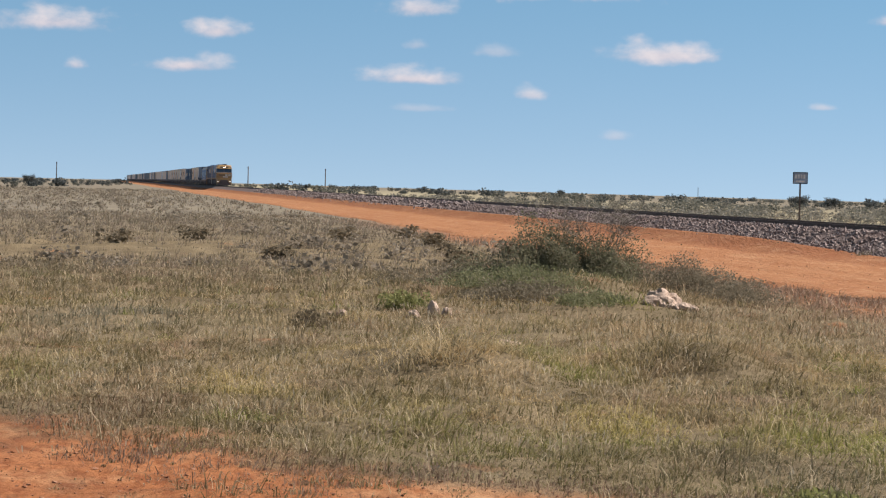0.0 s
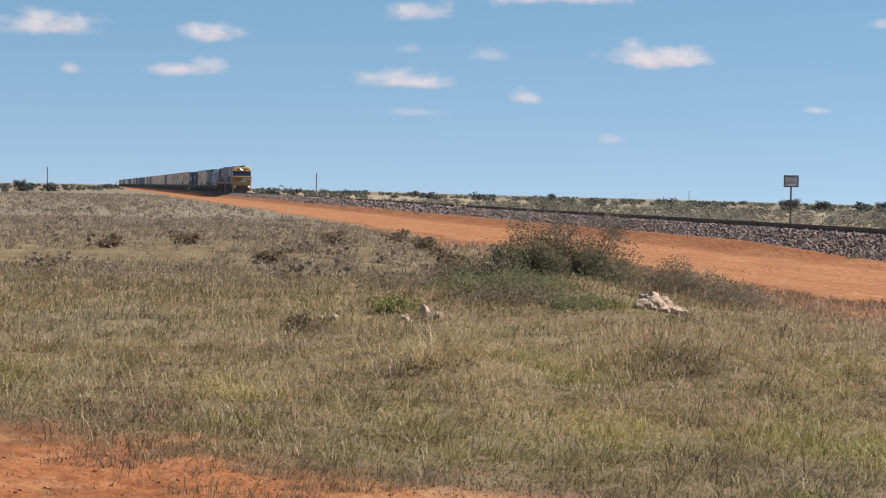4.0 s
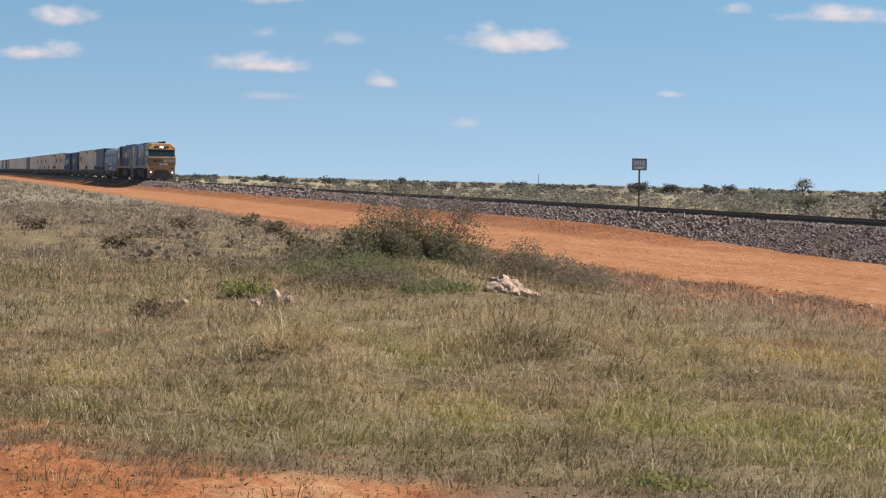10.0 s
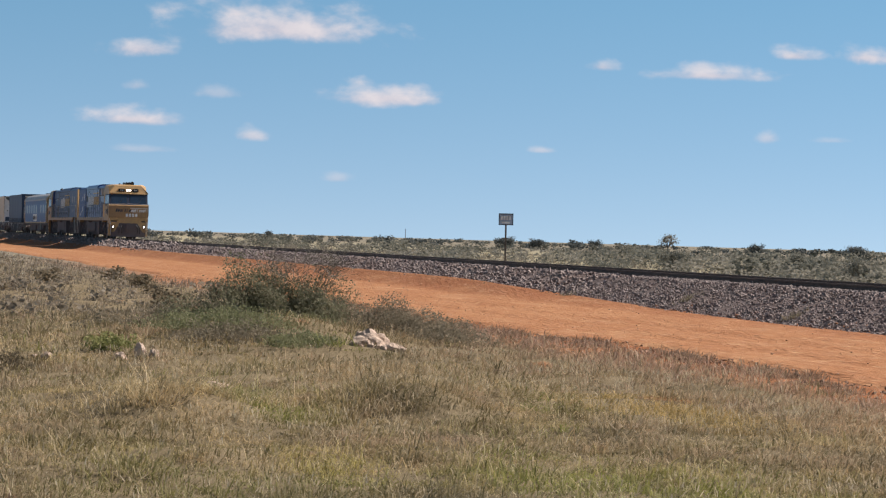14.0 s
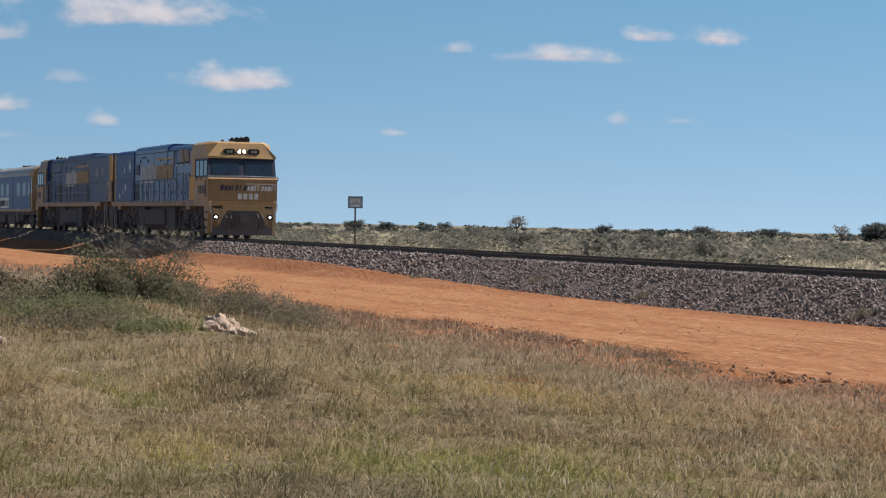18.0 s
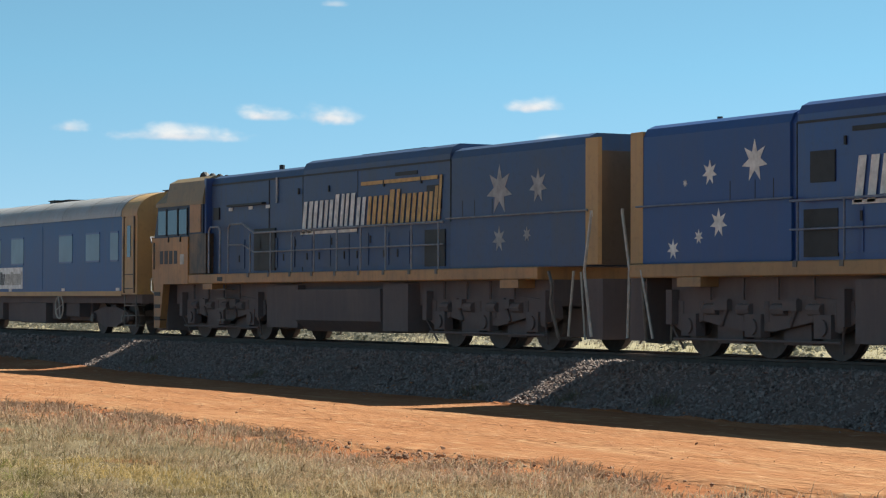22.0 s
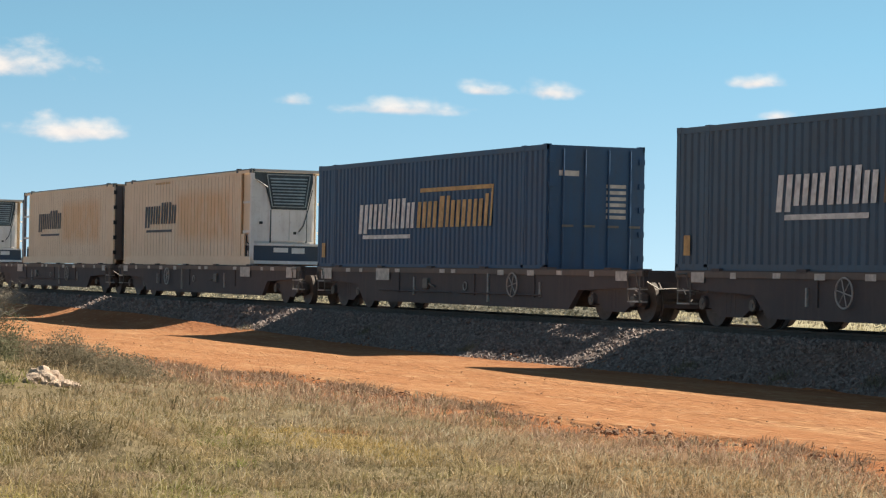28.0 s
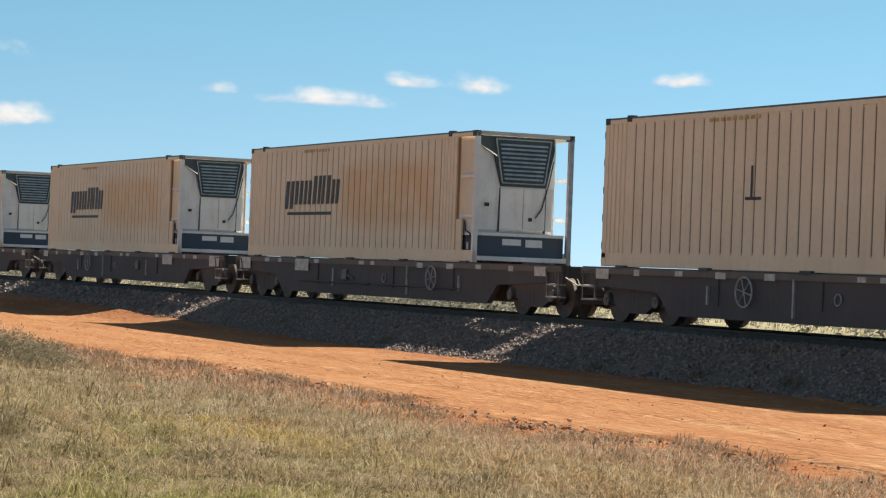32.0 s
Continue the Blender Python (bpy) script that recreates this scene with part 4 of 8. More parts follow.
        word_bars(L, "tan_letter_bar", a, b, 2.60, 3.32, yl, "logo_tan", "tan bar of a brand word", bars=(0.13, 0.13, 0.08, 0.05, 0.13, 0.13, 0.12, 0.05))
        m = M()
        slanted(m, -14.4 if s < 0 else -11.6, -11.6 if s < 0 else -8.7, 2.46, 2.53, yl)
        part("white_rule", m, "logo_white", L)
        m = M()
        slanted(m, -11.2 if s < 0 else -15.3, -7.75 if s < 0 else -11.8, 3.46, 3.54, yl)
        slanted(m, (-7.72 if s < 0 else -15.4), (-7.6 if s < 0 else -15.3), 2.62, 3.54, yl)
        part("tan_rule", m, "logo_tan", L)
        # handrails
        for i in range(9):
            x = -15.6 + i * 1.18
            part("rail_post", M().rod((x, s * 1.42, 1.6), (x, s * 1.42, 2.56), 0.022, 5), rail_mat, L)
        part("handrail", M().path([(-15.8, s * 1.42, 2.56), (-6.4, s * 1.42, 2.56), (-5.7, s * 1.42, 2.80), (-4.95, s * 1.42, 2.80), (-4.85, s * 1.42, 2.7), (-4.85, s * 1.42, 1.62)], 0.024, 5).path([(-15.8, s * 1.42, 2.1), (-6.4, s * 1.42, 2.1), (-5.7, s * 1.42, 2.3), (-4.9, s * 1.42, 2.3)], 0.018, 5), rail_mat, L, "grey tubular handrail")
        part("gate_rail", M().path([(-4.35, s * 1.42, 1.62), (-4.35, s * 1.42, 2.66), (-4.25, s * 1.42, 2.76), (-3.75, s * 1.42, 2.76), (-3.65, s * 1.42, 2.66), (-3.65, s * 1.42, 1.62)], 0.026, 6), rail_mat, L, "white grab rail by the cab door")
        for z in (0.45, 0.72, 0.98, 1.2):
            part("step", M().box(-4.75, -4.25, min(s * 1.2, s * 1.46), max(s * 1.2, s * 1.46), z, z + 0.03), "steel_dark", L)
        part("end_handrail", M().path([(-end + 0.1, s * 1.4, 0.3), (-end + 0.25, s * 1.46, 1.5), (-end + 0.02, s * 1.46, 2.5), (-end + 0.02, s * 1.46, 2.6)], 0.03, 5).rod((-end + 0.9, s * 1.4, 0.3), (-end + 0.62, s * 1.46, 1.5), 0.025), "steel", L)
    part("hood_end", M().box(-end + 0.2, -end + 0.45, -1.19, 1.19, 1.62, 3.72), "grime", L, "grimy hood end")
    for s in (-1, 1):
        q = [(-end + 0.45, s * 1.31), (-end + 0.04, s * 1.30), (-end, s * 1.24), (-end + 0.2, s * 1.18), (-end + 0.45, s * 1.18)]
        part("end_strip", M().prism_z(q if s < 0 else q[::-1], 1.62, 3.95), "yellow", L, "dirty yellow edge of the hood end")
    part("rear_pilot", M().box(-end - 0.05, -end + 0.5, -1.25, 1.25, 0.25, 1.36), "under", L, "grimy buffer beam at the hood end")
    part("end_door", M().box(-end + 0.14, -end + 0.2, -0.35, 0.35, 1.65, 3.3), "under", L)
    part("end_lamp", M().box(-end + 0.1, -end + 0.2, -0.3, 0.3, 3.36, 3.56), "black", L)
    part("roof_stub", M().rod((-6.2, 0.6, 4.05), (-6.2, 0.6, 4.22), 0.07, 8), "black", L)
    part("roof_stub", M().rod((-19.0, -0.5, 4.0), (-19.0, -0.5, 4.17), 0.05, 6), "black", L)
    part("exhaust", M().box(-13.5, -10.5, -0.6, 0.6, 4.19, 4.24), "black", L)
    # cab: lower body, window band, brow, roof
    lower = [(-0.03, 1.60), (-0.03, 2.53), (-0.06, 2.56), (-2.45, 2.56), (-2.45, 1.60)]
    part("nose_panel", M().prism_y([(-0.03, 1.60), (0.0, 1.60), (0.0, 2.50), (-0.03, 2.53)], -1.48, 1.48), "nose", L, "dusty yellow nose panel with its shade in the colour")
    part("cab_body", M().prism_y(lower, -1.49, 1.49), "yellow", L, "dusty yellow cab side and nose")
    part("cab_panel", M().box(-3.55, -2.47, -1.46, 1.46, 1.62, 2.62), "yellow_clean", L, "bright yellow door panel")
    part("window_band", M().prism_y([(-0.05, 2.56), (-0.30, 3.36), (-3.3, 3.36), (-3.3, 2.56)], -1.44, 1.44), "band", L, "dark blue band round the cab windows")
    brow = [(-1.47, 3.36), (1.47, 3.36), (1.47, 3.46), (0.98, 4.0), (0.85, 4.06), (-0.85, 4.06), (-0.98, 4.0), (-1.47, 3.46)]
    wide = [(-1.47, 3.36), (1.47, 3.36), (1.47, 3.46), (1.38, 3.96), (1.15, 4.08), (-1.15, 4.08), (-1.38, 3.96), (-1.47, 3.46)]
    a = [(-3.35, y, z) for y, z in wide]
    c = [(-0.95, y, z) for y, z in wide]
    b = [(-0.22 - max(0, z - 3.46) * 0.37 - max(0, z - 4.0) * 4.0, y, z) for y, z in brow]
    part("cab_roof", M().loft(a, c).loft(c, b), "yellow", L, "dusty yellow cab brow and roof")
    part("cab_rear", M().box(-3.42, -3.3, -1.4, 1.4, 1.62, 4.0), "blue", L)
    for y0, y1 in ((-1.30, -0.12), (0.12, 1.30)):
        fr = lambda e, x: [(x - 0.05 - (2.66 - e - 2.56) * 0.31, y0 - e, 2.66 - e), (x - 0.05 - (2.66 - e - 2.56) * 0.31, y1 + e, 2.66 - e), (x - 0.05 - (3.26 + e - 2.56) * 0.31, y1 + e, 3.26 + e), (x - 0.05 - (3.26 + e - 2.56) * 0.31, y0 - e, 3.26 + e)]
        w = part("windscreen", M().loft(fr(0.0, -0.01), fr(0.0, 0.012)), "glass", L, "tinted windscreen")
        part("windscreen_surround", M().loft(fr(0.04, -0.03), fr(0.04, 0.004)), "black", w)
        part("wiper", M().rod((-0.06, (y0 + y1) / 2, 2.66), (-0.2, (y0 + y1) / 2 + 0.35, 3.1), 0.012, 4), "black", w)
    for s in (-1, 1):
        for x0, x1 in ((-2.30, -1.78), (-1.66, -1.02), (-0.90, -0.36)):
            y = s * 1.44
            w = part("side_window", M().box(x0, x1, min(y, y + s * 0.02), max(y, y + s * 0.02), 2.64, 3.26), "glass", L)
            part("sash", M().box(x0 - 0.05, x0, min(y, y + s * 0.03), max(y, y + s * 0.03), 2.60, 3.30), "black", w)
        part("cab_door_panel", M().box(-3.2, -2.5, min(s * 1.44, s * 1.46), max(s * 1.44, s * 1.46), 2.66, 3.5), "yellow", L)
        for i in range(4):
            m = M()
            slanted(m, -1.75 + i * 0.32, -1.53 + i * 0.32, 1.88, 2.22, s * 1.49, 0.0)
            part("number_bar", m, "logo_dark", L, "dark bar of the cab number")
        part("grey_patch", M().box(-2.2, -1.95, min(s * 1.49, s * 1.497), max(s * 1.49, s * 1.497), 1.86, 2.12), "steel", L)
        part("cab_grab_rail", M().rod((-0.25, s * 1.53, 1.75), (-0.25, s * 1.53, 2.45), 0.018, 5), "black", L)
        for z, w in ((1.06, 0.9), (0.74, 0.8), (0.42, 0.7)):
            part("cab_step", M().box(-0.55, -0.15, min(s * 1.30, s * 1.478), max(s * 1.30, s * 1.478), z, z + 0.10), "black", L)
        part("side_sill", M().prism_y([(-2.45, 1.36), (-0.1, 1.36), (0.0, 1.60), (-2.45, 1.60)], min(s * 1.3, s * 1.482), max(s * 1.3, s * 1.482)), "yellow", L)
        part("step_well", M().prism_y([(-0.75, 1.36), (-0.08, 1.36), (-0.12, 0.22), (-0.5, 0.22)], min(s * 1.28, s * 1.465), max(s * 1.28, s * 1.465)), "yellow", L, "yellow step well at the corner")
    # front
    def nose_bar(name, y, w, z0, z1, lean, mat, label):
        part(name, M().loft([(0.0, y, z0), (0.0, y + w, z0), (0.0, y + w + lean, z1), (0.0, y + lean, z1)], [(0.008, y, z0), (0.008, y + w, z0), (0.008, y + w + lean, z1), (0.008, y + lean, z1)]), mat, L, label)
    for i, (w, h) in enumerate(((0.14, 1), (0.13, 0.8), (0.13, 0.8), (0.05, 1), (0.09, 1), (0.05, 1), (0.13, 0.8))):
        nose_bar("dark_letter_bar", -0.98 + i * 0.165, w, 2.02, 2.02 + 0.24 * h, 0.05, "logo_dark", "dark bar of a brand word")
    for i, (w, h) in enumerate(((0.13, 0.8), (0.13, 0.8), (0.08, 1), (0.05, 1), (0.13, 0.8), (0.13, 0.8), (0.13, 0.8), (0.05, 1))):
        nose_bar("white_letter_bar", 0.18 + i * 0.148, w * 0.85, 2.02, 2.02 + 0.24 * h, 0.05, "logo_white", "white bar of a brand word")
    nose_bar("white_rule", 0.14, 1.24, 2.29, 2.32, 0.0, "logo_white", "")
    nose_bar("white_rule", 1.38, 0.03, 2.04, 2.32, 0.0, "logo_white", "")
    for i in range(4):
        nose_bar("number_bar", -0.20 + i * 0.235, 0.16, 1.66, 1.90, 0.0, "logo_white", "white bar of the road number")
    part("nose_handrail", M().path([(-0.02, -1.5, 2.45), (0.08, -1.5, 2.6), (0.1, 0.0, 2.62), (0.08, 1.5, 2.6), (-0.02, 1.5, 2.45)], 0.022, 6), "rail_grey", L, "grey bar across the nose top")
    part("nose_beam", M().box(-0.5, -0.06, -1.47, 1.47, 1.36, 1.595).box(-0.4, 0.05, -0.85, 0.95, 1.18, 1.46), "yellow", L, "dusty yellow front beam")
    part("pilot", M().prism_y([(-0.6, 0.16), (0.06, 0.16), (0.02, 1.30), (-0.6, 1.36)], -1.28, 1.28), "under", L, "grimy dark pilot plough")
    for s in (-1, 1):
        chev = M()
        chev.add([(0.045, s * 1.28, 1.26), (0.045, s * 0.62, 1.26), (0.075, s * 1.28, 0.50), (0.075, s * 1.05, 0.52), (0.085, s * 1.28, 0.25)], [(0, 1, 3, 2) if s < 0 else (0, 2, 3, 1), (0, 2, 3) if s < 0 else (0, 3, 2)])
        chev.box(0.0, 0.075, min(s * 1.02, s * 1.3), max(s * 1.02, s * 1.3), 0.74, 1.06)
        part("warning_stripe", chev, "yellow", L, "yellow warning stripe")
    part("coupler", M().box(-0.4, 0.45, -0.12, 0.12, 0.72, 0.98).box(0.35, 0.62, -0.2, 0.2, 0.68, 1.02).box(0.05, 0.1, -0.35, 0.35, 0.5, 1.1), "under", L, "black knuckle coupler")
    part("coupler", M().box(-20.5, -19.6, -0.12, 0.12, 0.72, 0.98), "under", L, "black knuckle coupler")
    for s in (-1, 1):
        part("end_step_pipe", M().path([(-19.9, s * 1.4, 1.5), (-20.05, s * 1.42, 1.25), (-20.0, s * 1.42, 0.9), (-20.1, s * 1.3, 0.25), (-20.1, s * 0.8, 0.22)], 0.035, 6), "steel_dark", L, "bent grey end step pipe")
        part("end_post", M().rod((-20.15, s * 0.75, 0.22), (-20.0, s * 0.75, 1.5), 0.022, 5), "steel", L)
    for y in (-0.55, 0.62, 0.8, -0.75):
        part("air_hose", M().path([(0.07, y, 1.05), (0.22, y + 0.03, 0.85), (0.2, y + 0.05, 0.5), (0.12, y + 0.02, 0.42)], 0.025, 6), "black", L)
    for y in (-1.36, 1.36):
        part("corner_grab_rail", M().path([(0.0, y, 1.55), (0.16, y * 1.06, 1.5), (0.16, y * 1.06, 1.2), (0.0, y, 1.1)], 0.02, 5).rod((0.1, y * 0.98, 0.3), (0.1, y * 0.98, 1.3), 0.02, 5), "steel", L)
    for y in (-1.16, 1.16):
        h = part("ditch_light", M().rod((0.0, y, 0.91), (0.11, y, 0.91), 0.13, 14), "black", L)
        part("lens", M().rod((0.1, y, 0.91), (0.125, y, 0.91), 0.045, 14), "lamp", h, "lit white lamp")
    for y in (-0.105, 0.105):
        h = part("headlight", M().rod((-0.5, y, 3.66), (-0.255, y, 3.66), 0.10, 16), "black", L)
        part("lens", M().rod((-0.28, y, 3.66), (-0.235, y, 3.66), 0.062, 16), "lamp", h, "lit white headlamp")
    for y in (-0.52, 0.52):
        h = part("number_board", M().prism([(y - 0.24, 3.58), (y - 0.17, 3.53), (y + 0.17, 3.53), (y + 0.24, 3.58), (y + 0.24, 3.72), (y + 0.17, 3.77), (y - 0.17, 3.77), (y - 0.24, 3.72)], -0.5, -0.245), "black", L)
        part("number_bars", M().box(-0.247, -0.237, y - 0.12, y - 0.02, 3.6, 3.7).box(-0.247, -0.237, y + 0.02, y + 0.12, 3.6, 3.7), "steel", h)
    for i, (y, r) in enumerate(((-0.28, 0.09), (-0.08, 0.11), (0.12, 0.12), (0.34, 0.15))):
        part("horn", M().rod((-1.35, y, 4.17), (-0.95, y, 4.17), 0.03, 8).rod((-0.95, y, 4.17), (-0.82, y, 4.17), 0.03, 10, r).rod((-1.2, y, 4.05), (-1.2, y, 4.17), 0.03, 6), "black", L, "black roof horn")
    part("aerial", M().rod((-1.6, -0.5, 4.05), (-1.6, -0.5, 4.18), 0.06, 8), "black", L)
    part("aerial", M().rod((-2.2, 0.3, 4.05), (-2.2, 0.3, 4.16), 0.05, 8), "black", L)
    part("roof_unit", M().box(-2.9, -2.3, -0.5, 0.5, 4.07, 4.13), "roof_dirty", L)
    return L


LOCO_BOGIE = loco_bogie_mesh()


MAT["soot"] = paint("sooty_cab_paint", (0.26, 0.14, 0.065), (0.022, 0.02, 0.018), 1.3)


def coach():
    """A crew coach: blue sides with a yellow stripe, yellow ends, silver roof."""
    C = thing("crew_coach", "blue crew coach with yellow ends and a silver arched roof", "railway coach", "train vehicles")
    h, w = 11.15, 1.45
    part("body", M().box(-h + 1.15, h - 1.15, -w, w, 1.10, 3.24), "blue_coach", C, "weathered blue coach side")
    for s in (-1, 1):
        x0, x1 = sorted((s * (h - 1.15), s * h))
        e = part("end_body", M().prism([(-w, 1.10), (w, 1.10), (w, 3.24), (1.1, 3.66), (0.5, 3.86), (-0.5, 3.86), (-1.1, 3.66), (-w, 3.24)], x0, x1), "yellow", C, "yellow coach end")
        for t in (-1, 1):
            d = part("end_door", M().box(x0 + 0.28, x1 - 0.22, min(t * w, t * (w + 0.025)), max(t * w, t * (w + 0.025)), 1.18, 3.16), "yellow", e, "yellow entrance door")
            for xx in (x0 + 0.22, x1 - 0.19):
                part("door_post", M().box(xx - 0.03, xx + 0.03, min(t * w, t * (w + 0.035)), max(t * w, t * (w + 0.035)), 1.14, 3.2), "soot", e, "sooty door post")
            for z in (1.24, 1.62):
                part("door_rail", M().box(x0 + 0.30, x1 - 0.26, min(t * (w + 0.02), t * (w + 0.032)), max(t * (w + 0.02), t * (w + 0.032)), z, z + 0.03), "soot", e)
            part("door_window", M().box(x0 + 0.48, x1 - 0.42, min(t * (w + 0.02), t * (w + 0.04)), max(t * (w + 0.02), t * (w + 0.04)), 2.1, 2.95), "glass", e)
            for z in (0.25, 0.52, 0.79):
                part("step", M().box(x0 + 0.15, x1 - 0.2, min(t * 1.15, t * 1.42), max(t * 1.15, t * 1.42), z, z + 0.03), "steel_dark", C)
            for x in (x0 + 0.12, x1 - 0.18):
                part("step_hanger", M().rod((x, t * 1.4, 0.22), (x, t * 1.4, 1.1), 0.02, 5), "steel_dark", C)
            part("door_grab_rail", M().rod((x0 + 0.2, t * 1.5, 1.5), (x0 + 0.2, t * 1.5, 2.7), 0.018, 5), "steel", e)
        xa, xb = sorted((s * h, s * (h + 0.42)))
        part("gangway", M().box(xa, xb, -0.5, 0.5, 1.15, 3.35), "black", C, "black rubber gangway")
    arch = [(1.49, 3.22), (1.46, 3.34), (1.36, 3.52), (1.12, 3.70), (0.75, 3.84), (0.3, 3.91), (-0.3, 3.91), (-0.75, 3.84), (-1.12, 3.70), (-1.36, 3.52), (-1.46, 3.34), (-1.49, 3.22)]
    arch = [(1.49 * math.copysign(abs(math.cos(a)) ** 0.8, math.cos(a)), 3.22 + 0.69 * math.sin(a) ** 0.9) for a in (math.pi * i / 28 for i in range(29))]
    part("roof", M().prism(arch, -h + 1.15, h - 1.15), "silver", C, "silver ribbed coach roof")
    for x in (-h, h - 1.15):
        part("roof_end", M().prism([(y * 0.985, z - 0.01) for y, z in arch], x + 0.005, x + 1.145), "yellow", C, "dusty yellow roof end")
    for i in range(10):
        x = -9.6 + i * 2.13
        part("roof_rib", M().prism([(y * 1.004, z + 0.006) for y, z in arch], x - 0.015, x + 0.015), "silver", C)
    for x, y in ((2.6, -0.2), (10.2, 0.0), (3.3, 0.4), (1.9, -0.4), (-8.5, 0.2)):
        part("roof_vent", M().box(x - 0.25, x + 0.25, y - 0.2, y + 0.2, 3.84, 3.94).box(x - 0.30, x + 0.30, y - 0.24, y + 0.24, 3.94, 3.965), "black", C)
    for s in (-1, 1):
        part("stripe", M().box(-h + 1.15, h - 1.15, min(s * w, s * (w + 0.012)), max(s * w, s * (w + 0.012)), 1.06, 1.19), "yellow", C, "yellow stripe along the sill")
        for x0, x1 in ((-9.45, -8.83), (-8.06, -6.95), (-5.90, -4.76), (-3.70, -2.60), (-1.55, -0.44), (0.60, 1.75), (4.96, 6.07), (7.20, 8.29), (9.14, 9.74)):
            y = s * w
            p = part("window", M().box(x0, x1, min(y, y + s * 0.012), max(y, y + s * 0.012), 2.05, 2.78), "glass_coach", C, "pale tinted coach window")
            for zr in (2.00, 2.78):
                part("window_rim", M().box(x0, x1, min(y, y + s * 0.02), max(y, y + s * 0.02), zr, zr + 0.05), "blue", p)
        y = s * w
        part("side_door", M().box(2.75, 3.5, min(y, y + s * 0.008), max(y, y + s * 0.015), 1.25, 3.1), "blue_coach", C)
        a = (-1.85, 1.67)
        part("brand_panel", M().box(a[0], a[1], min(y, y + s * 0.01), max(y, y + s * 0.01), 1.28, 1.93), "board", C, "pale brand panel")
        word_bars(C, "panel_letter_bar", -1.75, -0.05, 1.40, 1.80, y + s * 0.012, "logo_dark", "dark bar of a brand word")
        word_bars(C, "panel_letter_bar", 0.02, 1.55, 1.40, 1.80, y + s * 0.012, "steel", "grey bar of a brand word", bars=(0.13, 0.13, 0.08, 0.05, 0.13, 0.13, 0.12, 0.05))
        for x in (-9.3, -4.2, 0.4, 5.2, 9.6):
            part("side_placard", M().box(x, x + 0.25, min(y, y + s * 0.016), max(y, y + s * 0.016), 1.20, 1.28), "white", C)
        hw = part("handwheel", M().ring((4.85, s * 1.4, 0.74), 0.33, 0.025), "steel", C, "grey brake handwheel")
        part("spokes", M().path([(4.85 + 0.33 * math.cos(a_), s * 1.4, 0.74 + 0.33 * math.sin(a_)) for a_ in (0.3, 0.3 + math.pi)], 0.018, 4).path([(4.85 + 0.33 * math.cos(a_), s * 1.4, 0.74 + 0.33 * math.sin(a_)) for a_ in (1.87, 1.87 + math.pi)], 0.018, 4), "steel", hw)
    part("underframe", M().box(-h, h, -1.3, 1.3, 0.86, 1.10).box(-6.3, 6.3, -0.9, 0.9, 0.36, 0.90), "under", C)
    for x0, x1, z0, yy in ((-5.4, -4.1, 0.30, 1.3), (-3.7, -0.6, 0.34, 1.32), (-0.4, 0.9, 0.28, 1.2), (1.2, 3.5, 0.26, 1.34), (3.7, 4.4, 0.38, 1.2), (5.0, 6.1, 0.46, 1.24)):
        part("equipment_box", M().box(x0, x1, -yy, yy, z0, 0.88, 0.03), "under", C, "grimy equipment box")
    part("air_tank", M().rod((-6.4, -0.9, 0.62), (-5.4, -0.9, 0.62), 0.2, 12), "under", C)
    for x in (-8.1, 8.1):
        bogie(C, x, (-1.2, 1.2), WHEEL_S, 0.44, FRAME_C)
    for x in (-h - 0.7, h):
        part("coupler", M().box(x, x + 0.7, -0.1, 0.1, 0.72, 0.98), "under", C)
    return C


FRAME_C = three_piece_frame(2.4, "under")
MAT["blue_coach"] = paint("coach_blue_paint", (0.028, 0.118, 0.315), (0.11, 0.11, 0.12), 0.30)


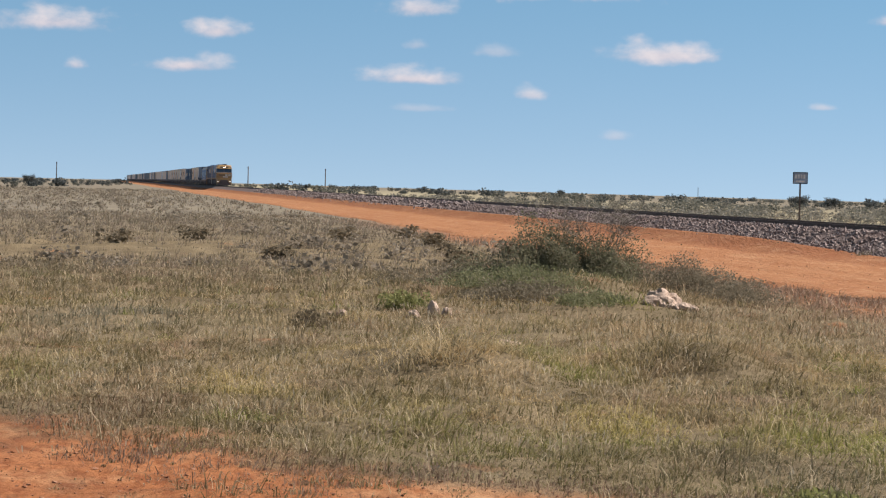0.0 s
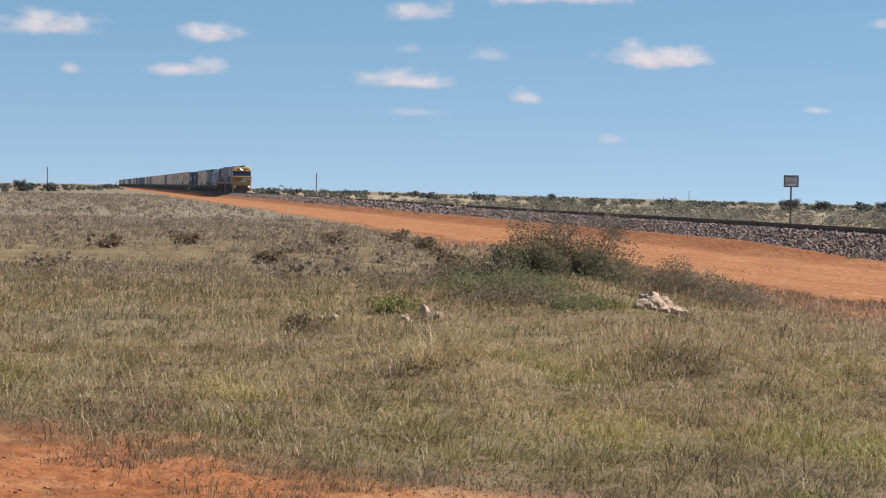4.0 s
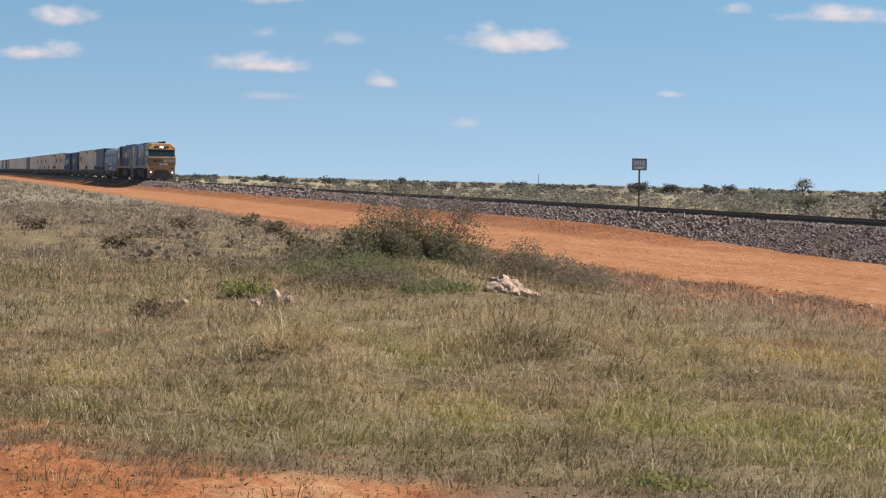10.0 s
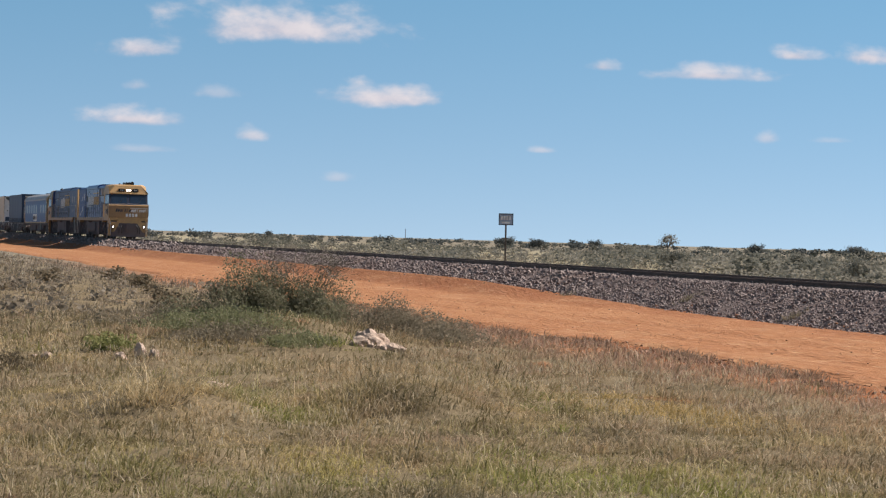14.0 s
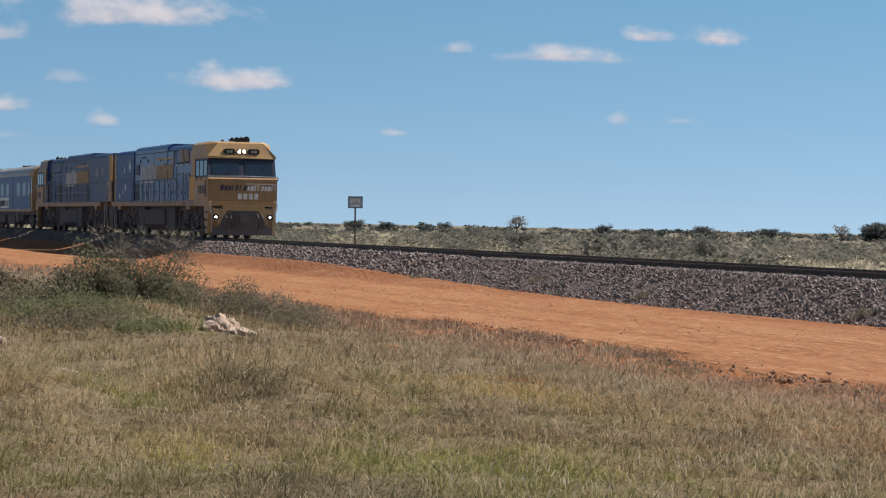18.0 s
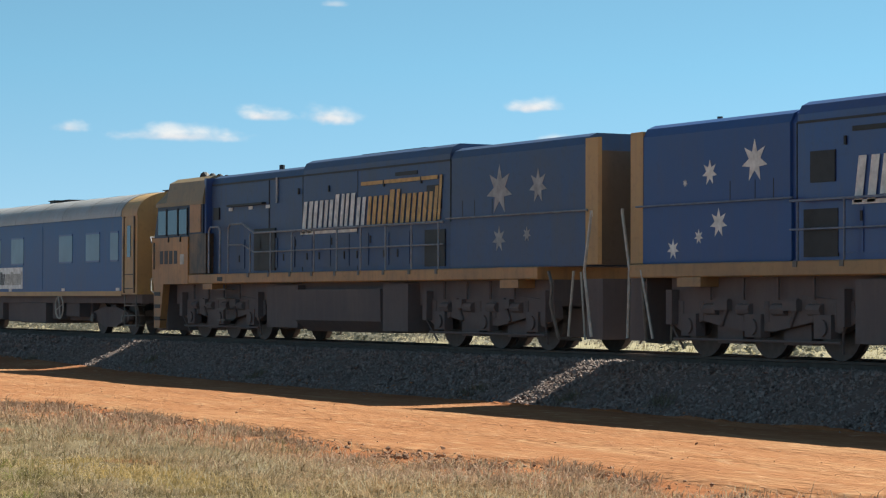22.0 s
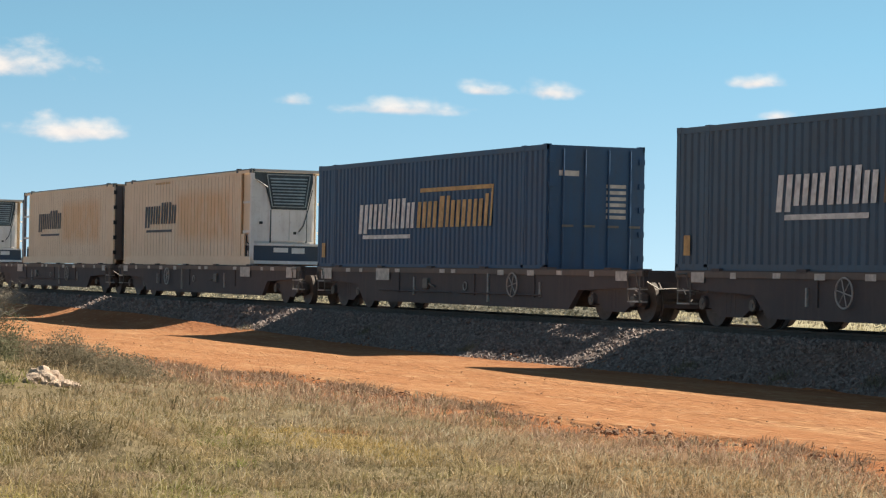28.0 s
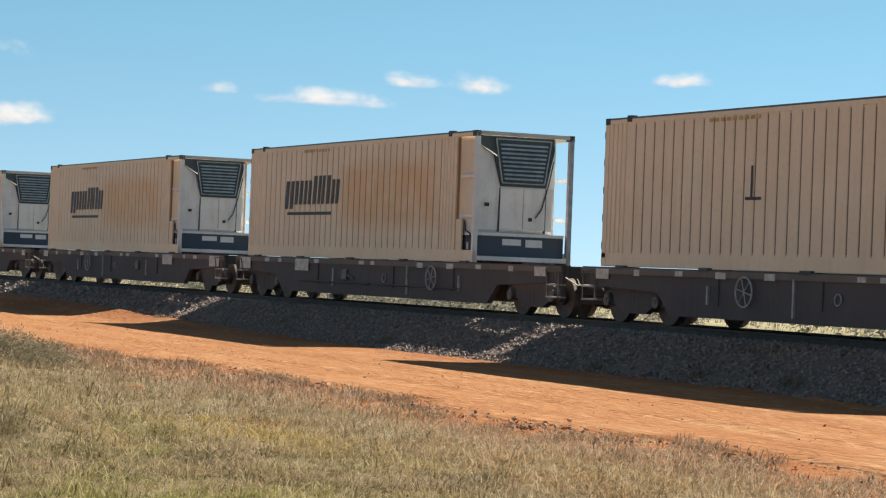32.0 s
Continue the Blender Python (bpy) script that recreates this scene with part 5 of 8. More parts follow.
def flat_wagon(name="flat_wagon", label="rusty black container flat wagon on two bogies"):
    """A skeletal container wagon: deep side sills between the bogies, deck plates, placards, a handwheel."""
    W = thing(name, label, "railway wagon", "train vehicles")
    h = 9.55
    for s in (-1, 1):
        y0, y1 = sorted((s * 1.18, s * 1.30))
        part("side_sill", M().prism_y([(-h, 0.74), (-6.6, 0.64), (-6.1, 0.21), (6.1, 0.21), (6.6, 0.64), (h, 0.74), (h, 1.10), (-h, 1.10)], y0, y1), "under_wagon", W, "deep grimy side sill")
        part("deck_edge", M().box(-h, h, min(s * 1.2, s * 1.34), max(s * 1.2, s * 1.34), 0.96, 1.08), "deck_edge", W, "dusty brown deck edge")
        for i, (x, w, hh) in enumerate(((-9.2, 0.8, 0.30), (-7.3, 0.30, 0.10), (-6.3, 0.18, 0.10), (-5.1, 0.9, 0.30), (-3.8, 0.30, 0.09), (-0.9, 0.30, 0.09), (-0.2, 0.24, 0.09), (2.5, 0.32, 0.12), (4.1, 0.34, 0.12), (5.6, 0.26, 0.10), (7.2, 0.20, 0.12), (8.4, 0.5, 0.20))):
            part("placard", M().box(x, x + w, min(s * 1.34, s * 1.352), max(s * 1.34, s * 1.352), 1.06 - hh, 1.06), "placard", W)
        for x in (-8.0, -4.9, -1.6, 1.6, 4.9, 8.0):
            part("twist_lock", M().box(x - 0.16, x + 0.16, min(s * 1.08, s * 1.34), max(s * 1.08, s * 1.34), 1.06, 1.135), "under_wagon", W)
        for x in (-3.6, 1.1, 4.4):
            part("gusset", M().box(x - 0.04, x + 0.04, min(s * 1.3, s * 1.335), max(s * 1.3, s * 1.335), 0.45, 1.0), "under_wagon", W)
        for x, z0, z1 in ((-2.6, 0.40, 0.86), (1.9, 0.30, 0.98), (4.7, 0.46, 0.80)):
            part("bracket", M().box(x, x + 0.05, min(s * 1.3, s * 1.345), max(s * 1.3, s * 1.345), z0, z1), "steel_wheel", W)
        part("air_valve", M().box(-1.9, -1.62, min(s * 1.3, s * 1.38), max(s * 1.3, s * 1.38), 0.56, 0.84, 0.03).rod((-1.62, s * 1.35, 0.7), (-1.2, s * 1.35, 0.62), 0.02, 5), "steel_dark", W)
        part("lashing_ring", M().ring((0.6, s * 1.33, 0.66), 0.10, 0.015, 12, 5), "steel_wheel", W)
        for x in (-9.2, 9.2):
            for z in (0.42, 0.68):
                part("step", M().box(x - 0.25, x + 0.25, min(s * 1.15, s * 1.36), max(s * 1.15, s * 1.36), z, z + 0.03), "steel_wheel", W)
            for d in (-0.25, 0.25):
                part("step_hanger", M().rod((x + d, s * 1.34, 0.42), (x + d, s * 1.34, 0.95), 0.018, 4), "steel_dark", W)
            part("grab_rail", M().path([(x - 0.2, s * 1.36, 0.75), (x - 0.2, s * 1.4, 1.02), (x + 0.2, s * 1.4, 1.02), (x + 0.2, s * 1.36, 0.75)], 0.016, 4), "steel_dark", W)
        x = 3.4
        hw = part("handwheel", M().ring((x, s * 1.40, 0.72), 0.27, 0.018), "steel_wheel", W, "brake handwheel")
        m = M()
        for a_ in (0.2, 0.2 + math.pi / 3, 0.2 + 2 * math.pi / 3):
            m.rod((x + 0.27 * math.cos(a_), s * 1.40, 0.72 + 0.27 * math.sin(a_)), (x - 0.27 * math.cos(a_), s * 1.40, 0.72 - 0.27 * math.sin(a_)), 0.013, 4)
        part("spokes", m, "steel_wheel", hw)
    part("centre_beam", M().box(-h, h, -0.35, 0.35, 0.62, 1.04), "under_wagon", W)
    for x in (-9.45, -6.8, -3.4, 0, 3.4, 6.8, 9.45):
        part("cross_member", M().box(x - 0.12, x + 0.12, -1.2, 1.2, 0.84, 1.06), "under_wagon", W)
    for x in (-7.85, 7.85):
        bogie(W, x, (-0.95, 0.95), WHEEL_S, 0.44, FRAME_S)
    for s in (-1, 1):
        xa, xb = sorted((s * h, s * (h + 0.55)))
        part("coupler", M().box(xa, xb, -0.1, 0.1, 0.72, 0.98).box(min(s * (h + 0.3), s * (h + 0.55)), max(s * (h + 0.3), s * (h + 0.55)), -0.17, 0.17, 0.68, 1.02), "under_wagon", W)
        part("air_hose", M().path([(s * h, -0.5, 0.9), (s * (h + 0.3), -0.45, 0.55), (s * (h + 0.55), -0.4, 0.62)], 0.025, 5), "black", W)
        part("cut_lever", M().path([(s * (h + 0.05), -1.25, 0.85), (s * (h + 0.12), -1.0, 0.7), (s * (h + 0.12), 0.0, 0.75)], 0.015, 4), "steel_dark", W)
        part("brake_pipe", M().rod((s * 0.2, -1.36, 0.5), (s * 4.8, -1.36, 0.5), 0.02, 4), "under_wagon", W)
    return W


MAT["deck_edge"] = paint("dusty_deck_edge", (0.15, 0.125, 0.11), (0.26, 0.19, 0.15), 0.6, 0.85)
MAT["steel_wheel"] = plain("handwheel_paint", (0.36, 0.34, 0.32), 0.6, 0.1)
MAT["grime"] = paint("grimy_end", (0.13, 0.10, 0.075), (0.08, 0.06, 0.05), 0.6)
MAT["placard"] = plain("faded_placard", (0.56, 0.52, 0.47), 0.7)


def ribbed_side(x0, x1, z0, z1, y, out, pitch=0.36, groove=0.05, depth=0.03):
    """A sheet with vertical grooves, drawn as one strip."""
    m = M()
    xs = []
    n = max(1, round((x1 - x0) / pitch))
    p = (x1 - x0) / n
    for i in range(n):
        a = x0 + i * p
        xs += [(a, 0), (a + p - groove, 0), (a + p - groove * 0.7, -depth), (a + p - groove * 0.3, -depth)]
    xs.append((x1, 0))
    q = [(x, y + out * d) for x, d in xs]
    n = len(q)
    v = [(a, b, z0) for a, b in q] + [(a, b, z1) for a, b in q]
    f = [(i, i + 1, n + i + 1, n + i) for i in range(n - 1)]
    m.add(v, f if out < 0 else [k[::-1] for k in f])
    return m


def joint_strips(x0, x1, z0, z1, y, out, pitch=0.36, wide=0.022):
    """Dark strips along the bottoms of the grooves of a side."""
    m = M()
    n = max(1, round((x1 - x0) / pitch))
    p = (x1 - x0) / n
    for i in range(n):
        x = x0 + (i + 1) * p - 0.025
        m.box(x - wide / 2, x + wide / 2, min(y, y + out * 0.02), max(y, y + out * 0.02), z0, z1)
    return m


MAT["sealant"] = plain("dark_groove_strip", (0.15, 0.10, 0.07), 0.8)
H = 2.90


def reefer(label, length=14.05, word=True, mark=False):
    """A refrigerated container: grooved tan sides, and at one end a cooling unit behind an open frame. x = 0 is that end, the box runs to -length."""
    R = thing("refrigerated_container", label, "container", "containers")
    L, w, box = length, 1.245, -0.95
    # a darker tan core behind the grooved sheets
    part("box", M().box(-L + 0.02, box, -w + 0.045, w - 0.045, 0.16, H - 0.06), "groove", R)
    for s in (-1, 1):
        sheet_mat = ("tan_faded" if s < 0 else "tan_faded_back") if word else "tan"
        part("side_sheet", ribbed_side(-L + 0.85, box - 0.85, 0.22, H - 0.12, s * (w - 0.012), s), sheet_mat, R, "grooved tan side sheet")
        part("joint_sealant", joint_strips(-L + 0.85, box - 0.85, 0.26, H - 0.16, s * (w - 0.038), s), "sealant", R, "dark lines in the grooves between the panels")
        for a, b in ((-L + 0.16, -L + 0.85), (box - 0.85, box - 0.01)):
            part("side_sheet", ribbed_side(a, b, 0.22, H - 0.12, s * (w - 0.012), s, 0.17, 0.05), "tan", R)
        y0, y1 = sorted((s * (w - 0.06), s * w))
        part("bottom_rail", M().box(-L, 0, y0, y1, -0.05, 0.22), "tan", R, "tan bottom rail")
        part("top_rail", M().box(-L, 0, y0, y1, H - 0.12, H - 0.035), "tan", R)
        part("roof_edge", M().box(-L, 0, y0, y1, H - 0.035, H), "top_edge", R)
        part("corner_post", M().box(-L, -L + 0.16, y0 - 0.0, y1, 0.0, H), "tan", R)
        part("corner_post", M().box(-0.10, 0.0, min(s * (w - 0.11), s * w), max(s * (w - 0.11), s * w), -0.05, H), "white" if s < 0 else "rail_grey", R, "white end post" if s < 0 else "grey end post")
        for z in (0.95, 1.85):
            part("frame_bar", M().box(box + 0.2, -0.1, min(s * (w - 0.05), s * (w - 0.004)), max(s * (w - 0.05), s * (w - 0.004)), z, z + 0.07), "white", R)
        if s < 0:
            part("side_panel", M().box(box - 0.02, -0.1, -w + 0.09, -w + 0.126, 0.92, H - 0.12), "tan", R, "recessed tan panel beside the cooling unit")
            part("side_post", M().box(box - 0.02, box + 0.28, -w + 0.03, -w + 0.07, 0.12, 0.92), "tan", R)
            part("pump", M().box(box + 0.44, box + 0.66, -w + 0.08, -w + 0.30, 0.14, 0.52, 0.03), "black", R, "black pump beside the base tank")
            part("pump_tag", M().box(box + 0.48, box + 0.56, -w + 0.07, -w + 0.08, 0.24, 0.40), "placard", R)
            part("hose", M().path([(box + 0.34, -w + 0.08, 0.86), (box + 0.42, -w + 0.07, 0.66), (box + 0.60, -w + 0.09, 0.60), (box + 0.62, -w + 0.10, 0.48)], 0.018, 5), "black", R)
        for x, z in ((-L + 0.09, 0.06), (-L + 0.09, H - 0.06), (-0.09, 0.06), (-0.09, H - 0.06), (-L + 0.95, H - 0.03), (-1.35, H - 0.03), (-L + 0.95, 0.05), (-1.35, 0.05)):
            part("corner_casting", M().box(x - 0.09, x + 0.09, min(s * (w - 0.12), s * (w + 0.006)), max(s * (w - 0.12), s * (w + 0.006)), z - 0.065, z + 0.065), "black" if z > 1 else "tan", R)
        if word:
            a = -11.45 if s < 0 else -6.3
            word_bars(R, "letter_bar", a, a + 3.65, 1.33, 2.06, s * w, "logo_dark", "dark bar of a brand word", 0.12)
            m = M()
            slanted(m, a + 0.2, a + 3.2, 1.05, 1.13, s * w)
            part("brand_rule", m, "logo_dark", R)
        if mark:
            m = M()
            slanted(m, -8.73, -8.67, 1.27, 1.84, s * w, 0.0)
            slanted(m, -8.90, -8.38, 1.22, 1.275, s * w, 0.0)
            part("scrape_mark", m, "logo_dark", R, "dark scrape mark")
        for i in range(9 if s < 0 else 0):
            m = M()
            slanted(m, -L + 3.9 + i * 0.2, -L + 4.02 + i * 0.2, H - 0.22, H - 0.15, s * w, 0.0)
            part("code_bar", m, "logo_tan", R)
    part("roof", M().box(-L, box, -w + 0.05, w - 0.05, H - 0.06, H - 0.015), "tan", R)
    part("front_top_beam", M().box(-0.09, 0.0, -w + 0.11, w - 0.11, H - 0.085, H), "white_dull", R, "dull white top beam")
    part("front_sill", M().box(-0.10, 0.0, -w + 0.11, w - 0.11, 0.0, 0.10), "white", R)
    # cooling unit
    U = part("unit_housing", M().prism_y([(box, 0.62), (-0.24, 0.62), (-0.16, 0.70), (-0.12, 1.70), (-0.20, 2.66), (-0.22, H - 0.09), (box, H - 0.09)], -w + 0.13, 0.80), "white", R, "white cooling unit housing")
    face = lambda y0, y1, z0, z1, xx, t: M().loft([(xx - t, y0, z0), (xx - t, y1, z0), (xx - t, y1, z1), (xx - t, y0, z1)], [(xx, y0, z0), (xx, y1, z0), (xx, y1, z1), (xx, y0, z1)])
    part("cowl", M().loft([(-0.2, -0.55, 1.68), (-0.2, 0.60, 1.68), (-0.2, 0.80, 2.55), (-0.2, 0.80, 2.81), (-0.2, -1.10, 2.81), (-0.2, -1.10, 2.62), (-0.2, -0.72, 2.38)], [(-0.085, -0.55, 1.68), (-0.085, 0.60, 1.68), (-0.1, 0.80, 2.55), (-0.14, 0.80, 2.81), (-0.14, -1.10, 2.81), (-0.13, -1.10, 2.62), (-0.1, -0.72, 2.38)]), "unit_dark", U, "black upper cowl")
    part("louvre_frame", M().loft([(-0.09, -0.56, 1.74), (-0.09, 0.57, 1.74), (-0.09, 0.72, 2.76), (-0.09, -0.74, 2.76)], [(-0.065, -0.52, 1.78), (-0.065, 0.53, 1.78), (-0.075, 0.67, 2.72), (-0.075, -0.69, 2.72)]), "unit_dark", U, "dark louvre opening")
    for p, q in (((-0.06, -0.53, 1.76), (-0.06, 0.54, 1.76)), ((-0.06, 0.54, 1.76), (-0.07, 0.69, 2.74)), ((-0.07, 0.69, 2.74), (-0.07, -0.71, 2.74)), ((-0.07, -0.71, 2.74), (-0.06, -0.53, 1.76))):
        part("louvre_rim", M().rod(p, q, 0.016, 6), "slat", U, "pale louvre rim")
    for i in range(9):
        z = 1.84 + i * 0.095
        k = (z - 1.74) / 0.88
        part("louvre_slat", M().prism_y([(-0.07, z + 0.01), (-0.03, z - 0.005), (-0.045, z + 0.035), (-0.07, z + 0.04)], -0.46 - 0.15 * k, 0.47 + 0.13 * k), "slat", U)
    for y0, y1 in ((-0.54, 0.03), (0.05, 0.60)):
        part("unit_door", face(y0, y1, 0.72, 1.64, -0.105, 0.06), "white", U, "white service door")
    part("latch", face(0.18, 0.27, 0.92, 1.0, -0.09, 0.03), "black", U)
    part("latch", face(-0.92, -0.82, 1.22, 1.30, -0.105, 0.06), "black", U)
    for y in (-0.57, 0.60):
        part("ridge", M().box(-0.2, -0.12, y, y + 0.03, 0.66, 1.66), "unit_dark", U)
    part("power_cable", M().path([(-0.1, 0.78, 2.3), (-0.09, 0.66, 1.75), (-0.08, 0.5, 1.2), (-0.08, 0.35, 1.0)], 0.016, 5), "unit_dark", U)
    part("side_post", M().box(-0.5, -0.3, 0.82, 0.93, 0.6, H - 0.14), "white", R)
    part("shelf", M().box(box, -0.06, -w + 0.12, w - 0.16, 0.56, 0.63), "white", R, "white shelf over the base tank")
    B = part("base_tank", M().box(box, -0.12, -w + 0.12, w - 0.14, 0.10, 0.56, 0.02), "unit_base", R, "dark blue base tank")
    part("tank_placard", M().box(-0.12, -0.108, -0.45, 0.02, 0.36, 0.50), "white", B)
    part("tank_placard", M().box(-0.12, -0.108, 0.14, 0.56, 0.33, 0.50), "white", B)
    # door end
    E = part("door_end", M().box(-L + 0.005, -L + 0.06, -w + 0.06, w - 0.06, 0.1, H - 0.1), "door_dark", R, "dark door end")
    for y in (-0.9, -0.35, 0.35, 0.9):
        part("lock_rod", M().rod((-L - 0.02, y, 0.15), (-L - 0.02, y, H - 0.15), 0.022, 6), "black", E)
    for y in (-w + 0.06, w - 0.06):
        for i in range(5):
            z = 0.3 + i * 0.55
            part("hinge", M().box(-L - 0.02, -L + 0.02, y - 0.06, y + 0.06, z, z + 0.14), "black", E)
    part("door_vent", M().box(-L - 0.005, -L + 0.02, -0.85, -0.45, 2.2, 2.5), "tan", E)
    for y0, y1, z0, z1 in ((0.15, 0.62, 2.35, 2.62), (0.35, 0.85, 1.75, 2.02), (-0.62, -0.15, 1.9, 2.02), (0.5, 0.8, 1.2, 1.35)):
        part("door_label", M().box(-L - 0.003, -L + 0.01, y0, y1, z0, z1), "placard", E, "pale unreadable door label")
    return R


MAT["top_edge"] = paint("dark_top_edge", (0.06, 0.062, 0.065), (0.12, 0.1, 0.07), 0.4)
MAT["slat"] = plain("louvre_slat_plastic", (0.32, 0.39, 0.42), 0.45)
MAT["white_dull"] = paint("dull_white_paint", (0.50, 0.49, 0.47), (0.3, 0.24, 0.18), 0.35)
MAT["door_dark"] = paint("door_end_paint", (0.10, 0.095, 0.10), (0.16, 0.1, 0.06), 0.5)


def dry_box(label, mat, length=14.6, word_z=(1.28, 2.02), tan_mat="logo_tan", rule=True, white=(-11.46, -7.64), tan=(-7.45, -3.15)):
    """A corrugated steel container with a door end at x = 0, running to -length."""
    R = thing("steel_container", label, "container", "containers")
    L, w = length, 1.245
    part("box", M().box(-L + 0.03, -0.03, -w + 0.05, w - 0.05, 0.1, H - 0.05), mat, R)
    for s in (-1, 1):
        part("side_sheet", ribbed_side(-L + 0.14, -0.14, 0.18, H - 0.12, s * (w - 0.01), s, 0.27, 0.135, 0.036), mat, R, "corrugated side sheet")
        y0, y1 = sorted((s * (w - 0.06), s * w))
        part("bottom_rail", M().box(-L, 0, y0, y1, 0.0, 0.18), mat, R)
        part("top_rail", M().box(-L, 0, y0, y1, H - 0.12, H), mat, R)
        for a in (-L, -0.14, -L + 1.15, -1.29):
            part("post", M().box(a, a + 0.14, y0, y1, 0.0, H), mat, R)
        for x in (-L + 0.09, -0.09, -1.22, -L + 1.22):
            for z in (0.06, H - 0.045):
                part("corner_casting", M().box(x - 0.09, x + 0.09, min(s * (w - 0.12), s * (w + 0.006)), max(s * (w - 0.12), s * (w + 0.006)), z - 0.06, z + 0.06), mat, R)
        z0, z1 = word_z
        u, v = white if s < 0 else (-L - white[1], -L - white[0])
        word_bars(R, "white_letter_bar", u, v, z0, z1, s * w, "logo_white", "white bar of a brand word", 0.12)
        m = M()
        slanted(m, u + 0.3, v - 0.25, z0 - 0.26, z0 - 0.16, s * w, 0.12)
        part("white_rule", m, "logo_white", R)
        u, v = tan if s < 0 else (-L - tan[1], -L - tan[0])
        word_bars(R, "tan_letter_bar", u, v, z0, z1, s * w, tan_mat, "faded tan bar of a brand word", 0.12, (0.13, 0.13, 0.08, 0.05, 0.13, 0.13, 0.12, 0.05))
        if rule:
            m = M()
            slanted(m, u + 0.2, v + 0.25, z1 + 0.12, z1 + 0.22, s * w, 0.12)
            slanted(m, v + 0.12, v + 0.22, z0, z1 + 0.22, s * w, 0.12)
            part("tan_rule", m, tan_mat, R)
        part("side_label", M().box(-L + 0.35, -L + 0.6, min(s * w, s * (w + 0.006)), max(s * w, s * (w + 0.006)), 0.35, 0.75), "logo_tan", R)
    part("roof", M().box(-L, 0, -w + 0.05, w - 0.05, H - 0.05, H - 0.01), mat, R)
    for x in (0.0, -L):
        E = part("end_wall", M().box(x - 0.04, x + 0.04, -w + 0.06, w - 0.06, 0.02, H - 0.02), mat, R, "dark end doors")
        if x == 0.0:
            for y in (-0.85, -0.3, 0.3, 0.85):
                part("lock_rod", M().rod((0.07, y, 0.1), (0.07, y, H - 0.1), 0.022, 6), mat, E)
                part("lock_handle", M().box(0.06, 0.1, y - 0.02, y + 0.25, 1.05, 1.1), "steel_dark", E)
            m = M()
            for i in range(6):
                m.box(0.04, 0.048, 0.25, 0.75, 1.25 + i * 0.14, 1.33 + i * 0.14)
            m.box(0.04, 0.048, -0.95, -0.45, 2.2, 2.32)
            part("door_writing", m, "placard", E, "small unreadable door writing as bars")
            for i in range(5):
                for y in (-w + 0.1, w - 0.1):
                    part("hinge", M().box(0.03, 0.08, y - 0.07, y + 0.07, 0.3 + i * 0.55, 0.42 + i * 0.55), mat, E)
        else:
            for i in range(8):
                part("end_rib", M().box(x - 0.07, x - 0.03, -1.1 + i * 0.29, -0.95 + i * 0.29, 0.15, H - 0.15), mat, E)
    return R


def curtain_box(label, length=14.6):
    """A curtain-sided container: slack dark fabric with straps and buckles along the bottom."""
    R = thing("curtain_container", label, "container", "containers")
    L, w = length, 1.245
    part("floor", M().box(-L, 0, -w, w, 0.0, 0.17), "curtain_door", R)
    part("roof", M().box(-L, 0, -w, w, H - 0.10, H).box(-L + 0.6, -L + 1.1, -0.9, 0.9, H, H + 0.04).box(-1.2, -0.5, -w, w, H, H + 0.045), "curtain_door", R)
    rng = np.random.default_rng(3)
    for s in (-1, 1):
        n = 90
        xs = np.linspace(-L + 0.12, -0.12, n)
        zs = np.linspace(0.10, H - 0.08, 9)
        v, f = [], []
        for j, z in enumerate(zs):
            for i, x in enumerate(xs):
                sag = 0.014 * math.sin(x * 2.1) * math.sin(math.pi * j / 8) + 0.010 * math.sin(x * 7.5) * (1 - j / 8) + 0.006 * math.sin(x * 1.1 + z)
                v.append((x, s * (w - 0.012 + sag * 0.8), z))
        for j in range(8):
            for i in range(n - 1):
                q = (j * n + i, j * n + i + 1, (j + 1) * n + i + 1, (j + 1) * n + i)
                f.append(q if s < 0 else q[::-1])
        part("curtain", M().add(v, f), "curtain", R, "dark slack side curtain", smooth=True)
        for i in range(25):
            x = -L + 0.45 + i * (L - 0.9) / 24
            st = part("strap", M().box(x - 0.02, x + 0.02, min(s * (w + 0.004), s * (w + 0.016)), max(s * (w + 0.004), s * (w + 0.016)), 0.04, 0.42), "black", R)
            part("buckle", M().box(x - 0.035, x + 0.035, min(s * (w + 0.01), s * (w + 0.03)), max(s * (w + 0.01), s * (w + 0.03)), 0.27, 0.36), "steel_dark", st)
        for x in (-L, -0.12):
            part("post", M().box(x, x + 0.12, min(s * (w - 0.12), s * w), max(s * (w - 0.12), s * w), 0, H), "curtain_door", R)
    for x in (0.0, -L):
        E = part("end_wall", M().box(x - 0.04 if x == 0 else x, x if x == 0 else x + 0.04, -w + 0.1, w - 0.1, 0.05, H - 0.05), "curtain_door", R, "dark end doors")
        if x == 0.0:
            part("door_writing", M().box(0.0, 0.008, -0.9, 1.0, 2.60, 2.74).box(0.0, 0.008, -0.85, -0.55, 2.20, 2.36).box(0.0, 0.008, -0.25, -0.1, 2.20, 2.34), "placard", E, "pale unreadable door writing as bars")
            part("door_writing", M().box(0.0, 0.008, -0.9, 0.95, 2.45, 2.52), "steel_dark", E)
            for y in (-0.6, -0.2, 0.25, 0.65):
                part("lock_rod", M().rod((0.03, y, 0.1), (0.03, y, H - 0.5), 0.022, 6), "curtain_door", E)
            part("grab_bar", M().rod((0.05, 1.05, 1.6), (0.05, 1.05, 2.5), 0.02, 5), "steel_dark", E)
    return R


def repainted(me, mat):
    """The same mesh in another paint."""
    me = me.copy()
    me.materials[0] = MAT[mat]
    return me


